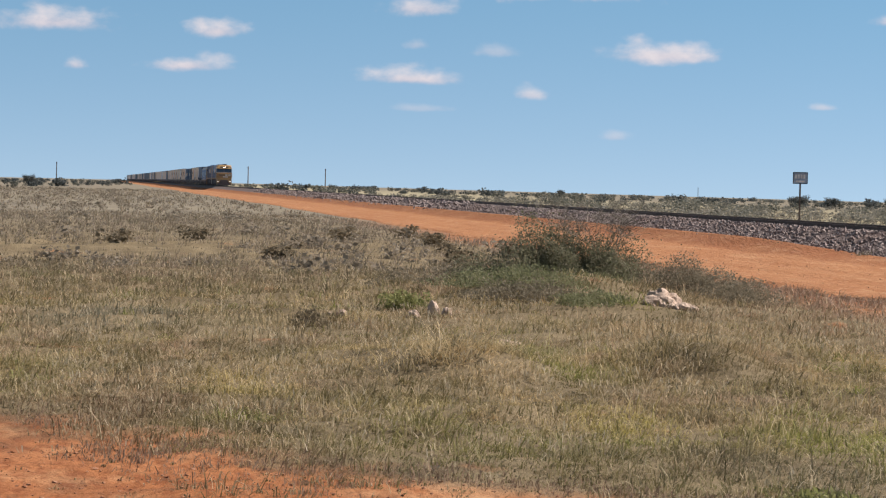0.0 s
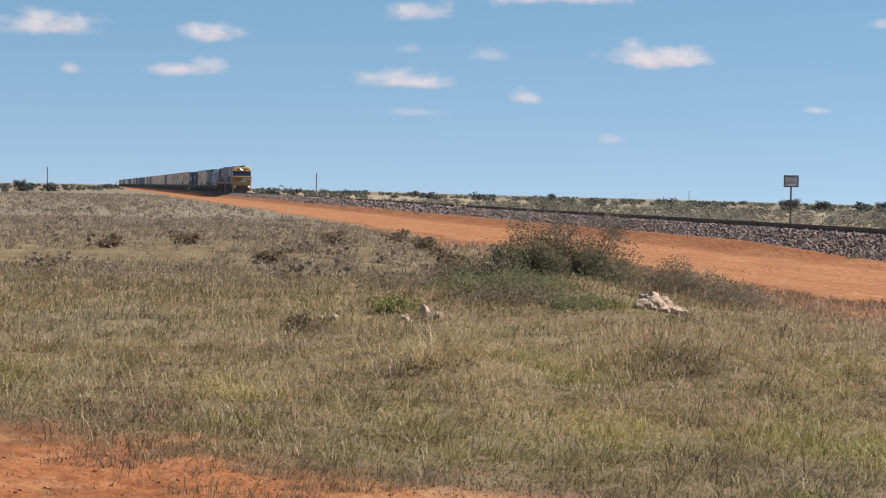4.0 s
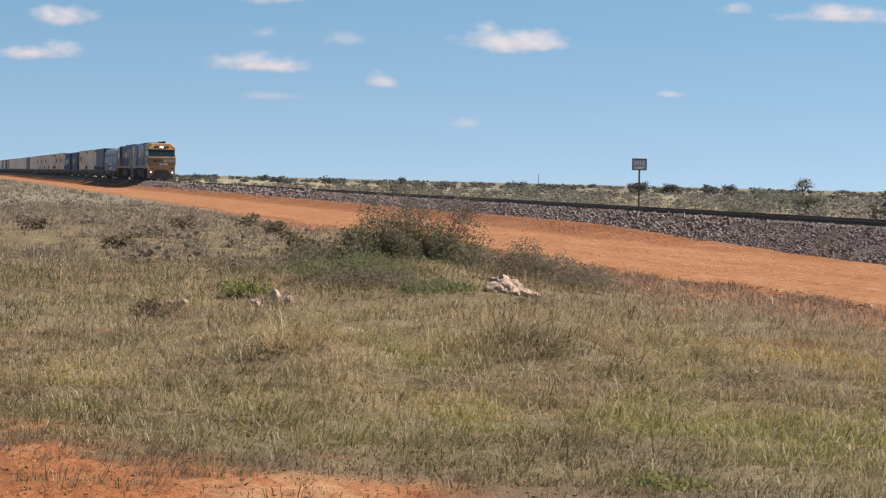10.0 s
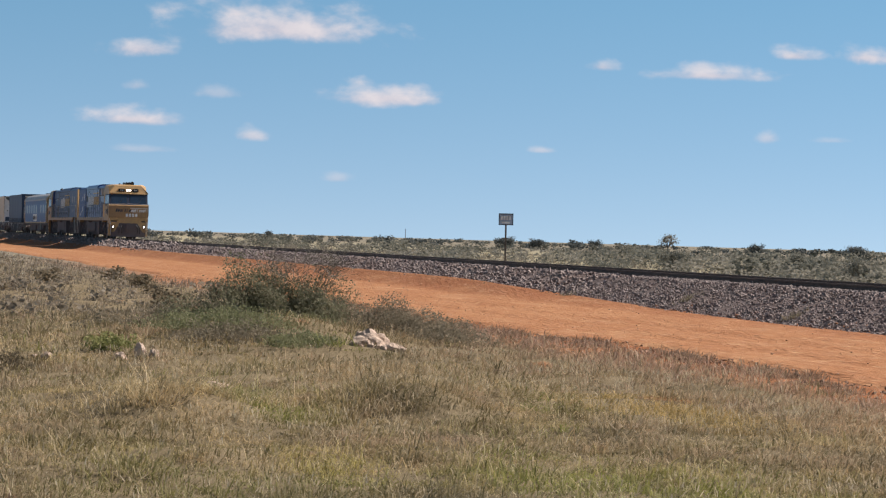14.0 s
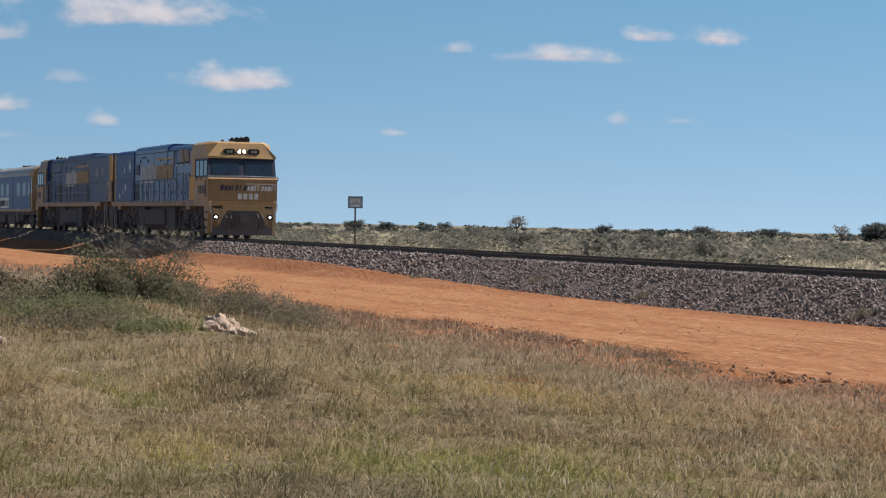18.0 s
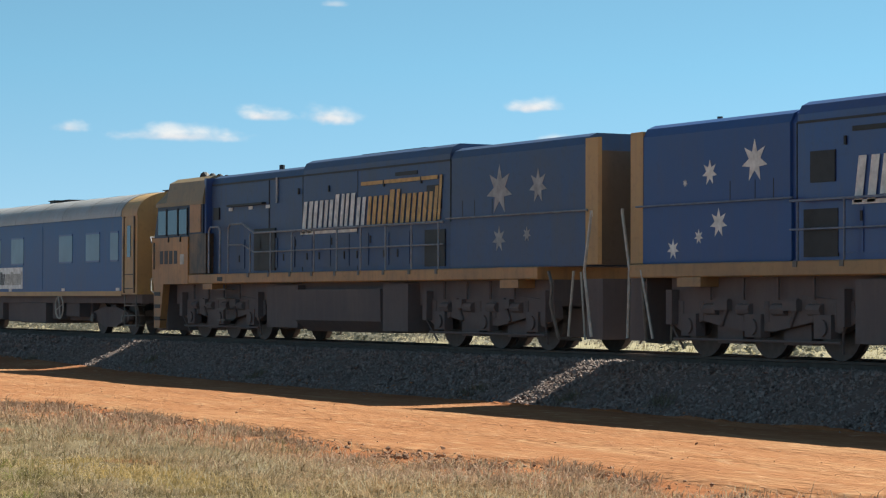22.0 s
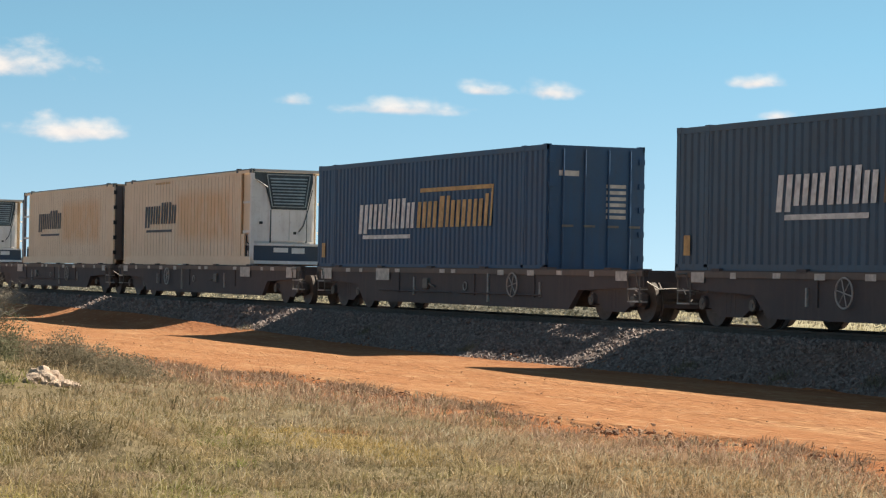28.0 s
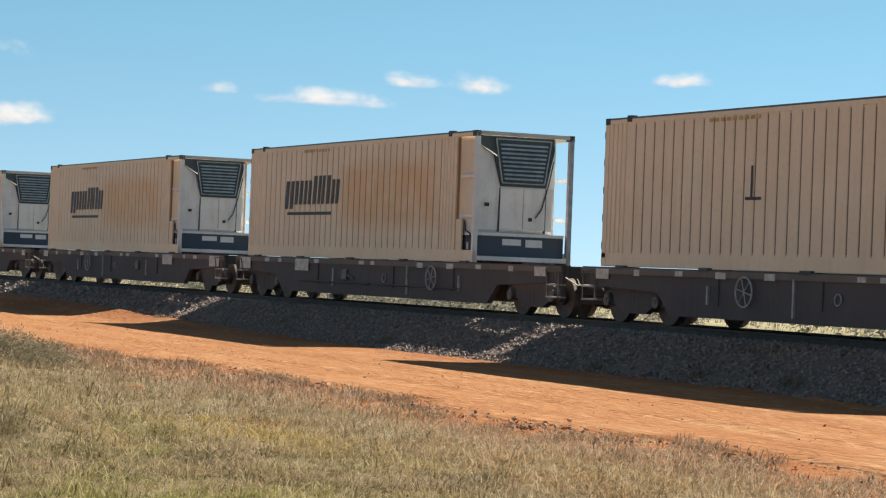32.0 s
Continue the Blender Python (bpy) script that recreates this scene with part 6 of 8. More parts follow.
MAT["tan_louvre"] = paint("tan_louvre_paint", (0.29, 0.19, 0.11), (0.16, 0.11, 0.07), 0.5)
MAT["orange_dirty"] = paint("dirty_orange_paint", (0.50, 0.255, 0.095), (0.16, 0.10, 0.06), 0.6)
MAT["roof_edge"] = plain("black_roof_edge", (0.03, 0.032, 0.04), 0.6)
MAT["star_grey"] = plain("faded_star_paint", (0.34, 0.35, 0.37), 0.7)
DECK = 1.14


def build_train():
    lead = ride(locomotive("locomotive", "leading blue locomotive with a dusty yellow cab and lit headlights"), 0.0)
    second = locomotive("locomotive", "trailing blue locomotive with a sooty yellow cab, facing backwards", 21.5, 19.6, "rail_grey")
    ride(second, -43.15, 0.0, 180.0)
    for o in second.children_recursive:
        if o.name.startswith("lens"):
            o.data = repainted(o.data, "glass")
        if o.name.startswith("cab_roof"):
            o.data = repainted(o.data, "roof_dirty")
            o["label"] = "sooty olive-brown cab roof"
        if o.name.startswith("cab_door_panel"):
            o.data = repainted(o.data, "orange_dirty")
            o["label"] = "dirty orange panel behind the cab window"
        if o.name.startswith("cab_panel"):
            o.data = repainted(o.data, "soot")
            o["label"] = "soot-blackened orange cab panel"
        if o.name.startswith("cab_body") or o.name.startswith("side_sill") or o.name.startswith("deck.") or o.name.startswith("step_well"):
            o.data = repainted(o.data, "orange_dirty")
            o["label"] = "dirty orange cab side or frame edge"
        if o.name.split(".")[0] in ("hood", "rear_hood", "radiator_hood", "side_box", "hood_door"):
            o.data = repainted(o.data, "blue_grimy")
            o["label"] = "sooty dark blue hood panel"
        if o.name.startswith("star"):
            o.data = repainted(o.data, "star_grey")
    ride(coach(), -55.45)
    joints = (-67.1, -87.1, -107.4, -127.7, -148.1, -168.7, -189.1, -209.2, -229.1, -249.1, -269.4, -289.6)
    first = flat_wagon()
    for i, (a, b) in enumerate(zip(joints, joints[1:])):
        w = first if i == 0 else copy_thing(first, pose(0, 0, 0))
        ride(w, (a + b) / 2, 0.0, 180.0 * (i % 2))
    ride(curtain_box("dark blue-grey curtain-sided container on a flat wagon"), -71.72, DECK)
    blank = reefer("plain tan refrigerated container with a white cooling unit", 14.1, False)
    ride(blank, -92.33, DECK)
    worded = reefer("tan refrigerated container with a dark rubbed brand word", 14.1, True)
    ride(worded, -112.62, DECK)
    ride(dry_box("dark teal corrugated container with a faded brand word", "teal", word_z=(1.26, 1.94), tan_mat="logo_brown", white=(-10.8, -7.5), tan=(-7.3, -3.6)), -133.05, DECK - 0.1)
    ride(dry_box("blue corrugated container with a white and orange brand word", "navy", word_z=(1.1, 1.87)), -153.6, DECK - 0.14)
    def again(src, back, turn=0.0, text=""):
        o = copy_thing(src, pose(0, 0, 0))
        if text:
            o["label"] = text
        ride(o, back, DECK + 0.02, turn)
    again(worded, -174.1)
    again(worded, -203.75, 180.0, "tan refrigerated container with its doors leading")
    marked = reefer("tan refrigerated container, unlettered, with a dark scrape mark", 14.1, False, True)
    ride(marked, -213.95, DECK + 0.02)
    again(worded, -233.9)
    again(worded, -253.95)
    again(worded, -274.6)
    box = thing("equipment_box", "black box on the bare end of a flat wagon", "equipment box")
    part("body", M().box(-0.17, 0.17, -0.2, 0.2, 0, 0.15, 0.02), "black", box)
    part("lid", M().box(-0.20, 0.20, -0.23, 0.23, 0.15, 0.18), "black", box)
    ride(box, -206.7, 1.10)


MAT["logo_brown"] = plain("faded_brown_lettering", (0.20, 0.14, 0.09), 0.7)


def build_tail():
    """The rest of the train, seen only from far off."""
    rng = random.Random(8)
    w = M().box(-9.6, 9.6, -1.3, 1.3, 0.62, 1.10).box(-5.4, 5.4, -1.28, 1.28, 0.42, 0.62)
    wm = w.data("tail_wagon_frame", "under")
    bm_ = M()
    for x in (-0.9, 0.9):
        for s in (-1, 1):
            bm_.rod((x, s * 0.69, 0.44), (x, s * 0.83, 0.44), 0.44, 12)
    bm_.box(-1.2, 1.2, -1.05, 1.05, 0.35, 0.62)
    bm_ = bm_.data("tail_bogie", "under")
    shells = {}
    for mat in ("tan", "teal", "navy", "white", "tawny"):
        shells[mat] = (M().box(-7.1, 7.1, -1.24, 1.24, 0.0, 2.78, 0.03).data("far_shell", mat), M().box(-7.12, 7.12, -1.25, 1.25, 2.78, 2.88).data("far_roof", "top_edge"), M().box(7.1, 7.18, -1.2, 1.2, 0.1, 2.7).data("far_end", "teal" if mat != "tan" else "white"))
    x = -289.6
    first = None
    for i in range(58):
        if first is None:
            first = thing("flat_wagon", "dark container flat wagon far back in the train", "railway wagon", "train vehicles")
            part("frame", wm, "", first)
            for b in (-6.85, 6.85):
                part("bogie", bm_, "", first, at=(b, 0, 0))
            o = first
        else:
            o = copy_thing(first, pose(0, 0, 0))
        ride(o, x - 10.1)
        mat = rng.choice(("tan", "tan", "tan", "teal", "navy", "white", "tawny"))
        if i % 9 != 5:
            c = thing("container", {"tan": "tan container", "teal": "dark teal container", "navy": "blue container", "white": "dull white container", "tawny": "light brown container"}[mat] + " on a wagon far back in the train", "container", "containers")
            for nm, me in zip(("shell", "roof", "end_wall"), shells[mat]):
                part(nm, me, "", c)
            ride(c, x - 11.6, DECK)
        x -= 20.2


build_train()
build_tail()



# ---- clouds ----
def cloud_material():
    """Fair-weather cumulus: ragged soft edge, bright crown, greyer flat base."""
    m, t, p = nodes_of("cloud")
    tc = t.nodes.new("ShaderNodeTexCoord")
    info = t.nodes.new("ShaderNodeObjectInfo")
    sep = t.nodes.new("ShaderNodeSeparateXYZ")
    t.links.new(tc.outputs["Generated"], sep.inputs[0])

    def op(kind, a, b=None):
        n = t.nodes.new("ShaderNodeMath")
        n.operation = kind
        for s, v in ((n.inputs[0], a), (n.inputs[1], b)):
            if v is None:
                continue
            if isinstance(v, bpy.types.NodeSocket):
                t.links.new(v, s)
            else:
                s.default_value = v
        return n.outputs[0]
    u = op("MULTIPLY", op("SUBTRACT", sep.outputs[0], 0.5), 2.0)
    v = op("MULTIPLY", op("SUBTRACT", sep.outputs[1], 0.38), 2.0)
    low = op("LESS_THAN", v, 0.0)
    v2 = op("MULTIPLY", v, op("ADD", op("MULTIPLY", low, 1.2), 0.95))
    r = op("SQRT", op("ADD", op("MULTIPLY", u, u), op("MULTIPLY", v2, v2)))
    off = t.nodes.new("ShaderNodeVectorMath")
    off.operation = "ADD"
    cmb = t.nodes.new("ShaderNodeCombineXYZ")
    t.links.new(op("MULTIPLY", info.outputs["Random"], 5000.0), cmb.inputs[0])
    t.links.new(cmb.outputs[0], off.inputs[1])
    st = t.nodes.new("ShaderNodeMapping")
    st.inputs["Scale"].default_value = (0.55, 1.0, 1.0)
    t.links.new(tc.outputs["Object"], st.inputs[0])
    t.links.new(st.outputs[0], off.inputs[0])
    n = t.nodes.new("ShaderNodeTexNoise")
    n.inputs["Scale"].default_value, n.inputs["Detail"].default_value, n.inputs["Roughness"].default_value = 0.024, 7, 0.52
    t.links.new(off.outputs[0], n.inputs["Vector"])
    e = op("ADD", op("SUBTRACT", 0.72, r), op("MULTIPLY", op("SUBTRACT", n.outputs[0], 0.5), 1.5))
    a = t.nodes.new("ShaderNodeMapRange")
    a.interpolation_type = "SMOOTHSTEP"
    t.links.new(e, a.inputs[0])
    a.inputs[1].default_value, a.inputs[2].default_value = -0.04, 0.74
    alpha = op("MULTIPLY", op("MULTIPLY", a.outputs[0], 0.84), info.outputs["Alpha"])
    shade = t.nodes.new("ShaderNodeMapRange")
    t.links.new(op("ADD", sep.outputs[1], op("MULTIPLY", op("SUBTRACT", n.outputs[0], 0.5), 0.9)), shade.inputs[0])
    shade.inputs[1].default_value, shade.inputs[2].default_value = 0.22, 0.55
    col = mixed(t, shade.outputs[0], (0.68, 0.66, 0.72), (0.90, 0.855, 0.85))
    em = t.nodes.new("ShaderNodeEmission")
    t.links.new(col, em.inputs[0])
    em.inputs[1].default_value = 0.60
    tr = t.nodes.new("ShaderNodeBsdfTransparent")
    mx = t.nodes.new("ShaderNodeMixShader")
    t.links.new(alpha, mx.inputs[0])
    t.links.new(tr.outputs[0], mx.inputs[1])
    t.links.new(em.outputs[0], mx.inputs[2])
    t.links.new(mx.outputs[0], t.nodes["Material Output"].inputs[0])
    return m


MAT["cloud"] = cloud_material()
CLOUDS = []
FAR = 4300.0


def cloud_pose(yaw, el, tilt):
    a, b = radians(yaw), radians(el)
    way = Vector((-math.sin(a) * math.cos(b), math.cos(a) * math.cos(b), math.sin(b)))
    return look(EYE + way * FAR, EYE, tilt)


def build_clouds():
    rows = [
        (90.69, 3.89, 2.78, 0.65, 1), (90.21, 2.81, 0.53, 0.35, 0.7), (86.77, 3.76, 1.46, 0.49, 1), (87.46, 2.89, 1.97, 0.46, 1), (82.06, 2.71, 2.69, 0.47, 1),
        (81.95, 3.49, 0.58, 0.31, 0.35), (79.99, 3.38, 1.04, 0.35, 0.35), (79.10, 2.36, 0.83, 0.35, 0.7), (81.79, 1.93, 1.67, 0.21, 0.3), (77.00, 1.34, 0.83, 0.28, 0.4),
        (78.59, 5.16, 4.75, 1.12, 1), (81.86, 4.43, 1.74, 0.51, 0.9), (75.82, 3.43, 2.87, 0.62, 1), (72.01, 2.14, 0.65, 0.19, 0.5), (70.57, 4.24, 0.74, 0.32, 0.7),
        (67.94, 4.10, 2.94, 0.42, 0.95), (65.87, 4.58, 1.18, 0.37, 0.95)]
    rows += [
        (64.20, 4.59, 1.25, 0.47, 0.95), (66.50, 2.59, 0.62, 0.42, 0.5), (64.96, 2.51, 0.83, 0.17, 0.3),
        (59.23, 4.85, 1.42, 0.40, 1), (58.70, 4.02, 0.86, 0.28, 0.9), (55.82, 3.23, 0.86, 0.28, 0.8), (55.09, 3.06, 0.49, 0.17, 0.5), (59.03, 2.42, 0.42, 0.17, 0.3), (64.15, 7.30, 0.60, 0.19, 0.4)]
    for yaw, el, wide, high, dense in rows:
        w, h = FAR * radians(wide) * 0.86, FAR * radians(high) * 1.0
        m = M()
        n, k = 12, 4
        m.add([(w * (2 * i / n - 1), h * (2 * j / k - 1), 0.12 * h * math.cos(3 * i + j)) for j in range(k + 1) for i in range(n + 1)], [(j * (n + 1) + i, j * (n + 1) + i + 1, (j + 1) * (n + 1) + i + 1, (j + 1) * (n + 1) + i) for j in range(k) for i in range(n)])
        ob = tagged(new("cloud", m.data("cloud", "cloud", True)), "small white fair-weather cloud in a pale blue sky" if wide < 2 else "long flat-based white cumulus cloud", "cloud", "clouds", "structure")
        ob.color = (1, 1, 1, dense)
        ob.matrix_basis = cloud_pose(yaw, el, 0)
        CLOUDS.append((ob, yaw, el, 0.0))


build_clouds()

# ---- plants and stones of the field ----
RNG = np.random.default_rng(11)


def polar(n, yaw0, yaw1, r0, r1, power=0.5):
    """Random places seen from the eye between two bearings and two distances."""
    a = np.radians(yaw0 + (yaw1 - yaw0) * RNG.random(n))
    r = (r0 ** (1 / power) + (r1 ** (1 / power) - r0 ** (1 / power)) * RNG.random(n)) ** power
    return -np.sin(a) * r, np.cos(a) * r


def is_bare(x, y):
    """The bare tyre tracks near the eye and a scraped strip further off."""
    edge = 0.797 * y - 0.606 * x
    strip = (np.abs(x + 60 + 0.6 * y) < 4.5 + 1.5 * wave(x, y, 2.0)) & (y < 3.2) & (y > -9)
    return (edge + 0.9 * wave(x, y, 0.6) < 10.25), strip


def blades(x, y, z, count, height, width, lean, name, mat, droop=0.5, spread=0.28, segs=2):
    """Tussocks of arching blades at the given roots; each blade bends over in a few steps."""
    N = len(x) * count
    rx, ry, rz = (np.repeat(a, count) for a in (x, y, z))
    h = np.repeat(height, count) * (0.4 + 0.85 * RNG.random(N)) / segs
    w = np.repeat(width, count) * (0.7 + 0.6 * RNG.random(N))
    a = RNG.random(N) * 2 * np.pi
    off = np.repeat(height, count) * spread * RNG.random(N) ** 0.6
    px, py, pz = rx + np.cos(a) * off, ry + np.sin(a) * off, rz - 0.03
    # they lean outwards from the tussock, and the wind lays them a little to the east
    a = a + 0.9 * RNG.normal(size=N)
    tilt = np.radians(12 + lean * 50 * RNG.random(N))
    bend = np.radians(25 + droop * 80 * RNG.random(N)) / max(1, segs - 1)
    ux, uy = np.cos(a) + 0.2, np.sin(a) + 0.25
    face = a + np.pi / 2 + 0.7 * RNG.normal(size=N)
    fx, fy = np.cos(face) * w / 2, np.sin(face) * w / 2
    pts, taper = [], 1.0
    for k in range(segs):
        pts += [np.stack([px - fx * taper, py - fy * taper, pz], -1), np.stack([px + fx * taper, py + fy * taper, pz], -1)]
        px, py, pz = px + ux * np.sin(tilt) * h, py + uy * np.sin(tilt) * h, np.maximum(pz + np.cos(tilt) * h + (0.03 if k == 0 else 0), rz + 0.01)
        tilt, taper = tilt + bend, taper - 0.25
    V = np.stack(pts + [np.stack([px, py, pz], -1)], 1)
    T = []
    for k in range(segs - 1):
        T += [(2 * k, 2 * k + 1, 2 * k + 3), (2 * k, 2 * k + 3, 2 * k + 2)]
    T = np.array(T + [(2 * segs - 2, 2 * segs - 1, 2 * segs)])
    F = (T[None] + (2 * segs + 1) * np.arange(N)[:, None, None]).reshape(-1, 3)
    return arrays(name, V.reshape(-1, 3), F, mat)


def field(x, y, keep_bare=0.14):
    near, strip = is_bare(x, y)
    edge = 13.1 + 0.3 * np.sin(x * 0.31) + 0.2 * np.sin(x * 0.83 + 1)
    into = np.clip((10.25 - (0.797 * y - 0.606 * x + 0.9 * wave(x, y, 0.6))) / 0.5, 0, 9)
    ok = (y < edge - 0.6 * RNG.random(len(x))) & (~(near | strip) | (RNG.random(len(x)) < np.where(near, keep_bare * 0.3 + 0.6 * np.exp(-into * 1.4), keep_bare)))
    return x[ok], y[ok]


def build_grass():
    sets = (("field_grass", 20500, 48, 94, 10.5, 27, 8, 0.125, 0.0098), ("field_grass", 19000, 55, 94, 27, 52, 7, 0.15, 0.0165), ("field_grass", 15000, 72, 95, 52, 130, 6, 0.23, 0.032), ("field_grass", 8000, 80, 96, 130, 420, 5, 0.30, 0.085))
    for i, (name, n, y0, y1, r0, r1, count, h, w) in enumerate(sets):
        x, y = field(*polar(n, y0, y1, r0, r1))
        clump = 0.72 + 0.6 * np.clip(0.7 * wave(x, y, 0.9) + 0.7 * wave(x + 3, y - 5, 0.28), -0.6, 1)
        tall = 1.0 + 0.4 * np.exp(-(((x + 22.6) / 1.7) ** 2 + ((y - 3.6) / 0.8) ** 2)) + 0.7 * np.exp(-(((x + 22.7) / 1.6) ** 2 + ((y - 6.0) / 0.6) ** 2))
        near, strip = is_bare(x, y)
        size = h * clump * tall * (0.6 + 0.8 * RNG.random(len(x)) ** 1.5) * np.where(near | strip, 0.5, 1.0)
        ob = new(name, blades(x, y, ground_z(x, y), count, size * (1.5 if i < 2 else 1.0), w * np.clip(np.hypot(x, y) / (18 if i == 0 else 40 if i == 1 else 1), 0.6, 1.0), 1.75 if i < 2 else 1.0, name, "grass", 1.7 if i < 2 else 0.9, 0.8 if i < 2 else 0.65, (3, 2, 1, 1)[i]))
        tagged(ob, ("dry yellow-green grass in the foreground field", "straw and mauve grass in the field", "grey-brown dry grass further off", "far dry grass of the plain")[i], "grass", kind="stuff")
    # larger tussocks that arch over and stand out of the short grass
    for n, y0, y1, r0, r1, count, w, segs in ((850, 48, 94, 11, 27, 62, 0.0095, 3), (1300, 55, 94, 27, 56, 42, 0.0155, 2)):
        x, y = field(*polar(n, y0, y1, r0, r1), 0.03)
        tall = 1.0 + 0.25 * np.exp(-(((x + 22.6) / 1.7) ** 2 + ((y - 3.6) / 0.8) ** 2)) + 0.7 * np.exp(-(((x + 22.7) / 1.6) ** 2 + ((y - 6.0) / 0.6) ** 2))
        size = np.minimum((0.17 + 0.24 * RNG.random(len(x)) ** 1.5) * tall, 0.40)
        ob = new("grass_tussocks", blades(x, y, ground_z(x, y), count, size, w * np.clip(np.hypot(x, y) / (20 if r0 < 20 else 42), 0.6, 1.0), 1.6, "grass_tussocks", "grass", 1.7, 0.9, segs))
        tagged(ob, "arching dry grass tussocks in the field", "grass", kind="stuff")
    # pale nodding seed heads over the grass
    x, y = field(*polar(6000, 48, 92, 12, 34), 0.0)
    keep = wave(x, y, 0.8) + 0.8 * wave(x - 7, y + 2, 0.3) > 0.05
    x, y = x[keep], y[keep]
    ob = new("seed_heads", blades(x, y, ground_z(x, y) + 0.07 + 0.11 * RNG.random(len(x)), 3, 0.05 + 0.04 * RNG.random(len(x)), np.full(len(x), 0.008), 2.2, "seed_heads", "seed", 1.6, 1.6, 2))
    tagged(ob, "pale nodding seed heads over the dry grass", "grass", kind="stuff")
    # dead tussocks and flattened litter along the rim of the bare tracks
    x, y = polar(9000, 50, 92, 9.5, 19)
    e = 0.797 * y - 0.606 * x + 0.9 * wave(x, y, 0.6)
    keep = (np.abs(e - 10.2) < 0.30 + 0.45 * RNG.random(len(x)) ** 2) & (wave(x + 2, y, 0.5) > -0.4)
    x, y = x[keep], y[keep]
    ob = new("rim_grass", blades(x, y, ground_z(x, y), 9, 0.07 + 0.09 * RNG.random(len(x)) ** 2, np.full(len(x), 0.007), 1.9, "rim_grass", "dead_grass", 1.6, 1.2, 2))
    tagged(ob, "dead brown grass along the bare earth", "grass", kind="stuff")
    for cx, cy in ((-14.40, 1.32), (-12.36, 2.17), (-14.16, 1.56), (-13.26, 1.14), (-12.23, 1.71), (-12.77, 2.06)):
        m = 9
        xs, ys = cx + 0.05 * RNG.normal(size=m), cy + 0.04 * RNG.normal(size=m)
        ob = new("dead_tuft", blades(xs, ys, ground_z(xs, ys), 8, np.full(m, 0.065), np.full(m, 0.005), 1.9, "dead_tuft", "dead_grass", 1.6, 0.9, 2))
        tagged(ob, "small dead tuft on the bare earth", "weed", "dead tufts", "stuff")
    # a fringe beyond the railway
    x = -260 + 330 * RNG.random(15000)
    y = TRACK_Y + 4.2 + 75 * RNG.random(15000) ** 1.6
    for keep, mat, label in ((x > -85, "verge", "pale yellow-green grass beyond the railway"), (x <= -85, "salt", "grey dry grass on the plain beyond the railway")):
        gx, gy = x[keep], y[keep]
        ob = new("verge_grass", blades(gx, gy, ground_z(gx, gy), 6, 0.34 * (0.6 + 0.8 * RNG.random(len(gx))), np.full(len(gx), 0.035), 0.5, "verge_grass", mat, 0.5, 0.28, 1))
        tagged(ob, label, "grass", kind="stuff")


MAT["dead_grass"] = leafy("dead_grass", ((0.165, 0.112, 0.078), (0.245, 0.17, 0.12), (0.37, 0.275, 0.195)), scale=1.0, through=0.6)
MAT["seed"] = leafy("seed_head_straw", ((0.434, 0.35, 0.217), (0.49, 0.406, 0.266), (0.56, 0.49, 0.364)), scale=0.8)
MAT["verge"] = leafy("verge_grass", ((0.245, 0.217, 0.122), (0.30, 0.264, 0.15), (0.365, 0.318, 0.195)), scale=0.15)


def clump_shape(rng, leaves, leaf):
    """One low bush as leaf quads around a lumpy dome, unit size."""
    lumps = np.clip(rng.normal(size=(7, 3)), -1.1, 1.1) * (0.38, 0.38, 0.15) + (0, 0, 0.40)
    c = lumps[rng.integers(0, 7, leaves)]
    d = rng.normal(size=(leaves, 3))
    d /= np.linalg.norm(d, axis=1, keepdims=True)
    p = c + d * (0.16 + 0.26 * rng.random((leaves, 1)))
    p[:, 2] = np.abs(p[:, 2])
    u = rng.normal(size=(leaves, 3))
    u /= np.linalg.norm(u, axis=1, keepdims=True)
    v = np.cross(u, rng.normal(size=(leaves, 3)))
    v /= np.linalg.norm(v, axis=1, keepdims=True)
    s = leaf * (0.6 + 0.8 * rng.random((leaves, 1)))
    return np.stack([p - u * s, p + v * s * 0.7, p + u * s, p - v * s * 0.7], 1)


def scrub(name, x, y, z, size, tall, leaves, leaf, mat, label):
    shapes = [clump_shape(RNG, leaves, leaf) for _ in range(8)]
    V = []
    for i in range(len(x)):
        q = shapes[i % 8]
        a = RNG.random() * 2 * np.pi
        c, s = np.cos(a), np.sin(a)
        p = q.reshape(-1, 3)
        V.append(np.stack([x[i] + size[i] * (p[:, 0] * c - p[:, 1] * s), y[i] + size[i] * (p[:, 0] * s + p[:, 1] * c), z[i] + size[i] * tall * p[:, 2]], -1))
    V = np.concatenate(V)
    F = np.arange(len(V)).reshape(-1, 4)
    return tagged(new(name, arrays(name, V, F, mat)), label, "bushes", kind="stuff")


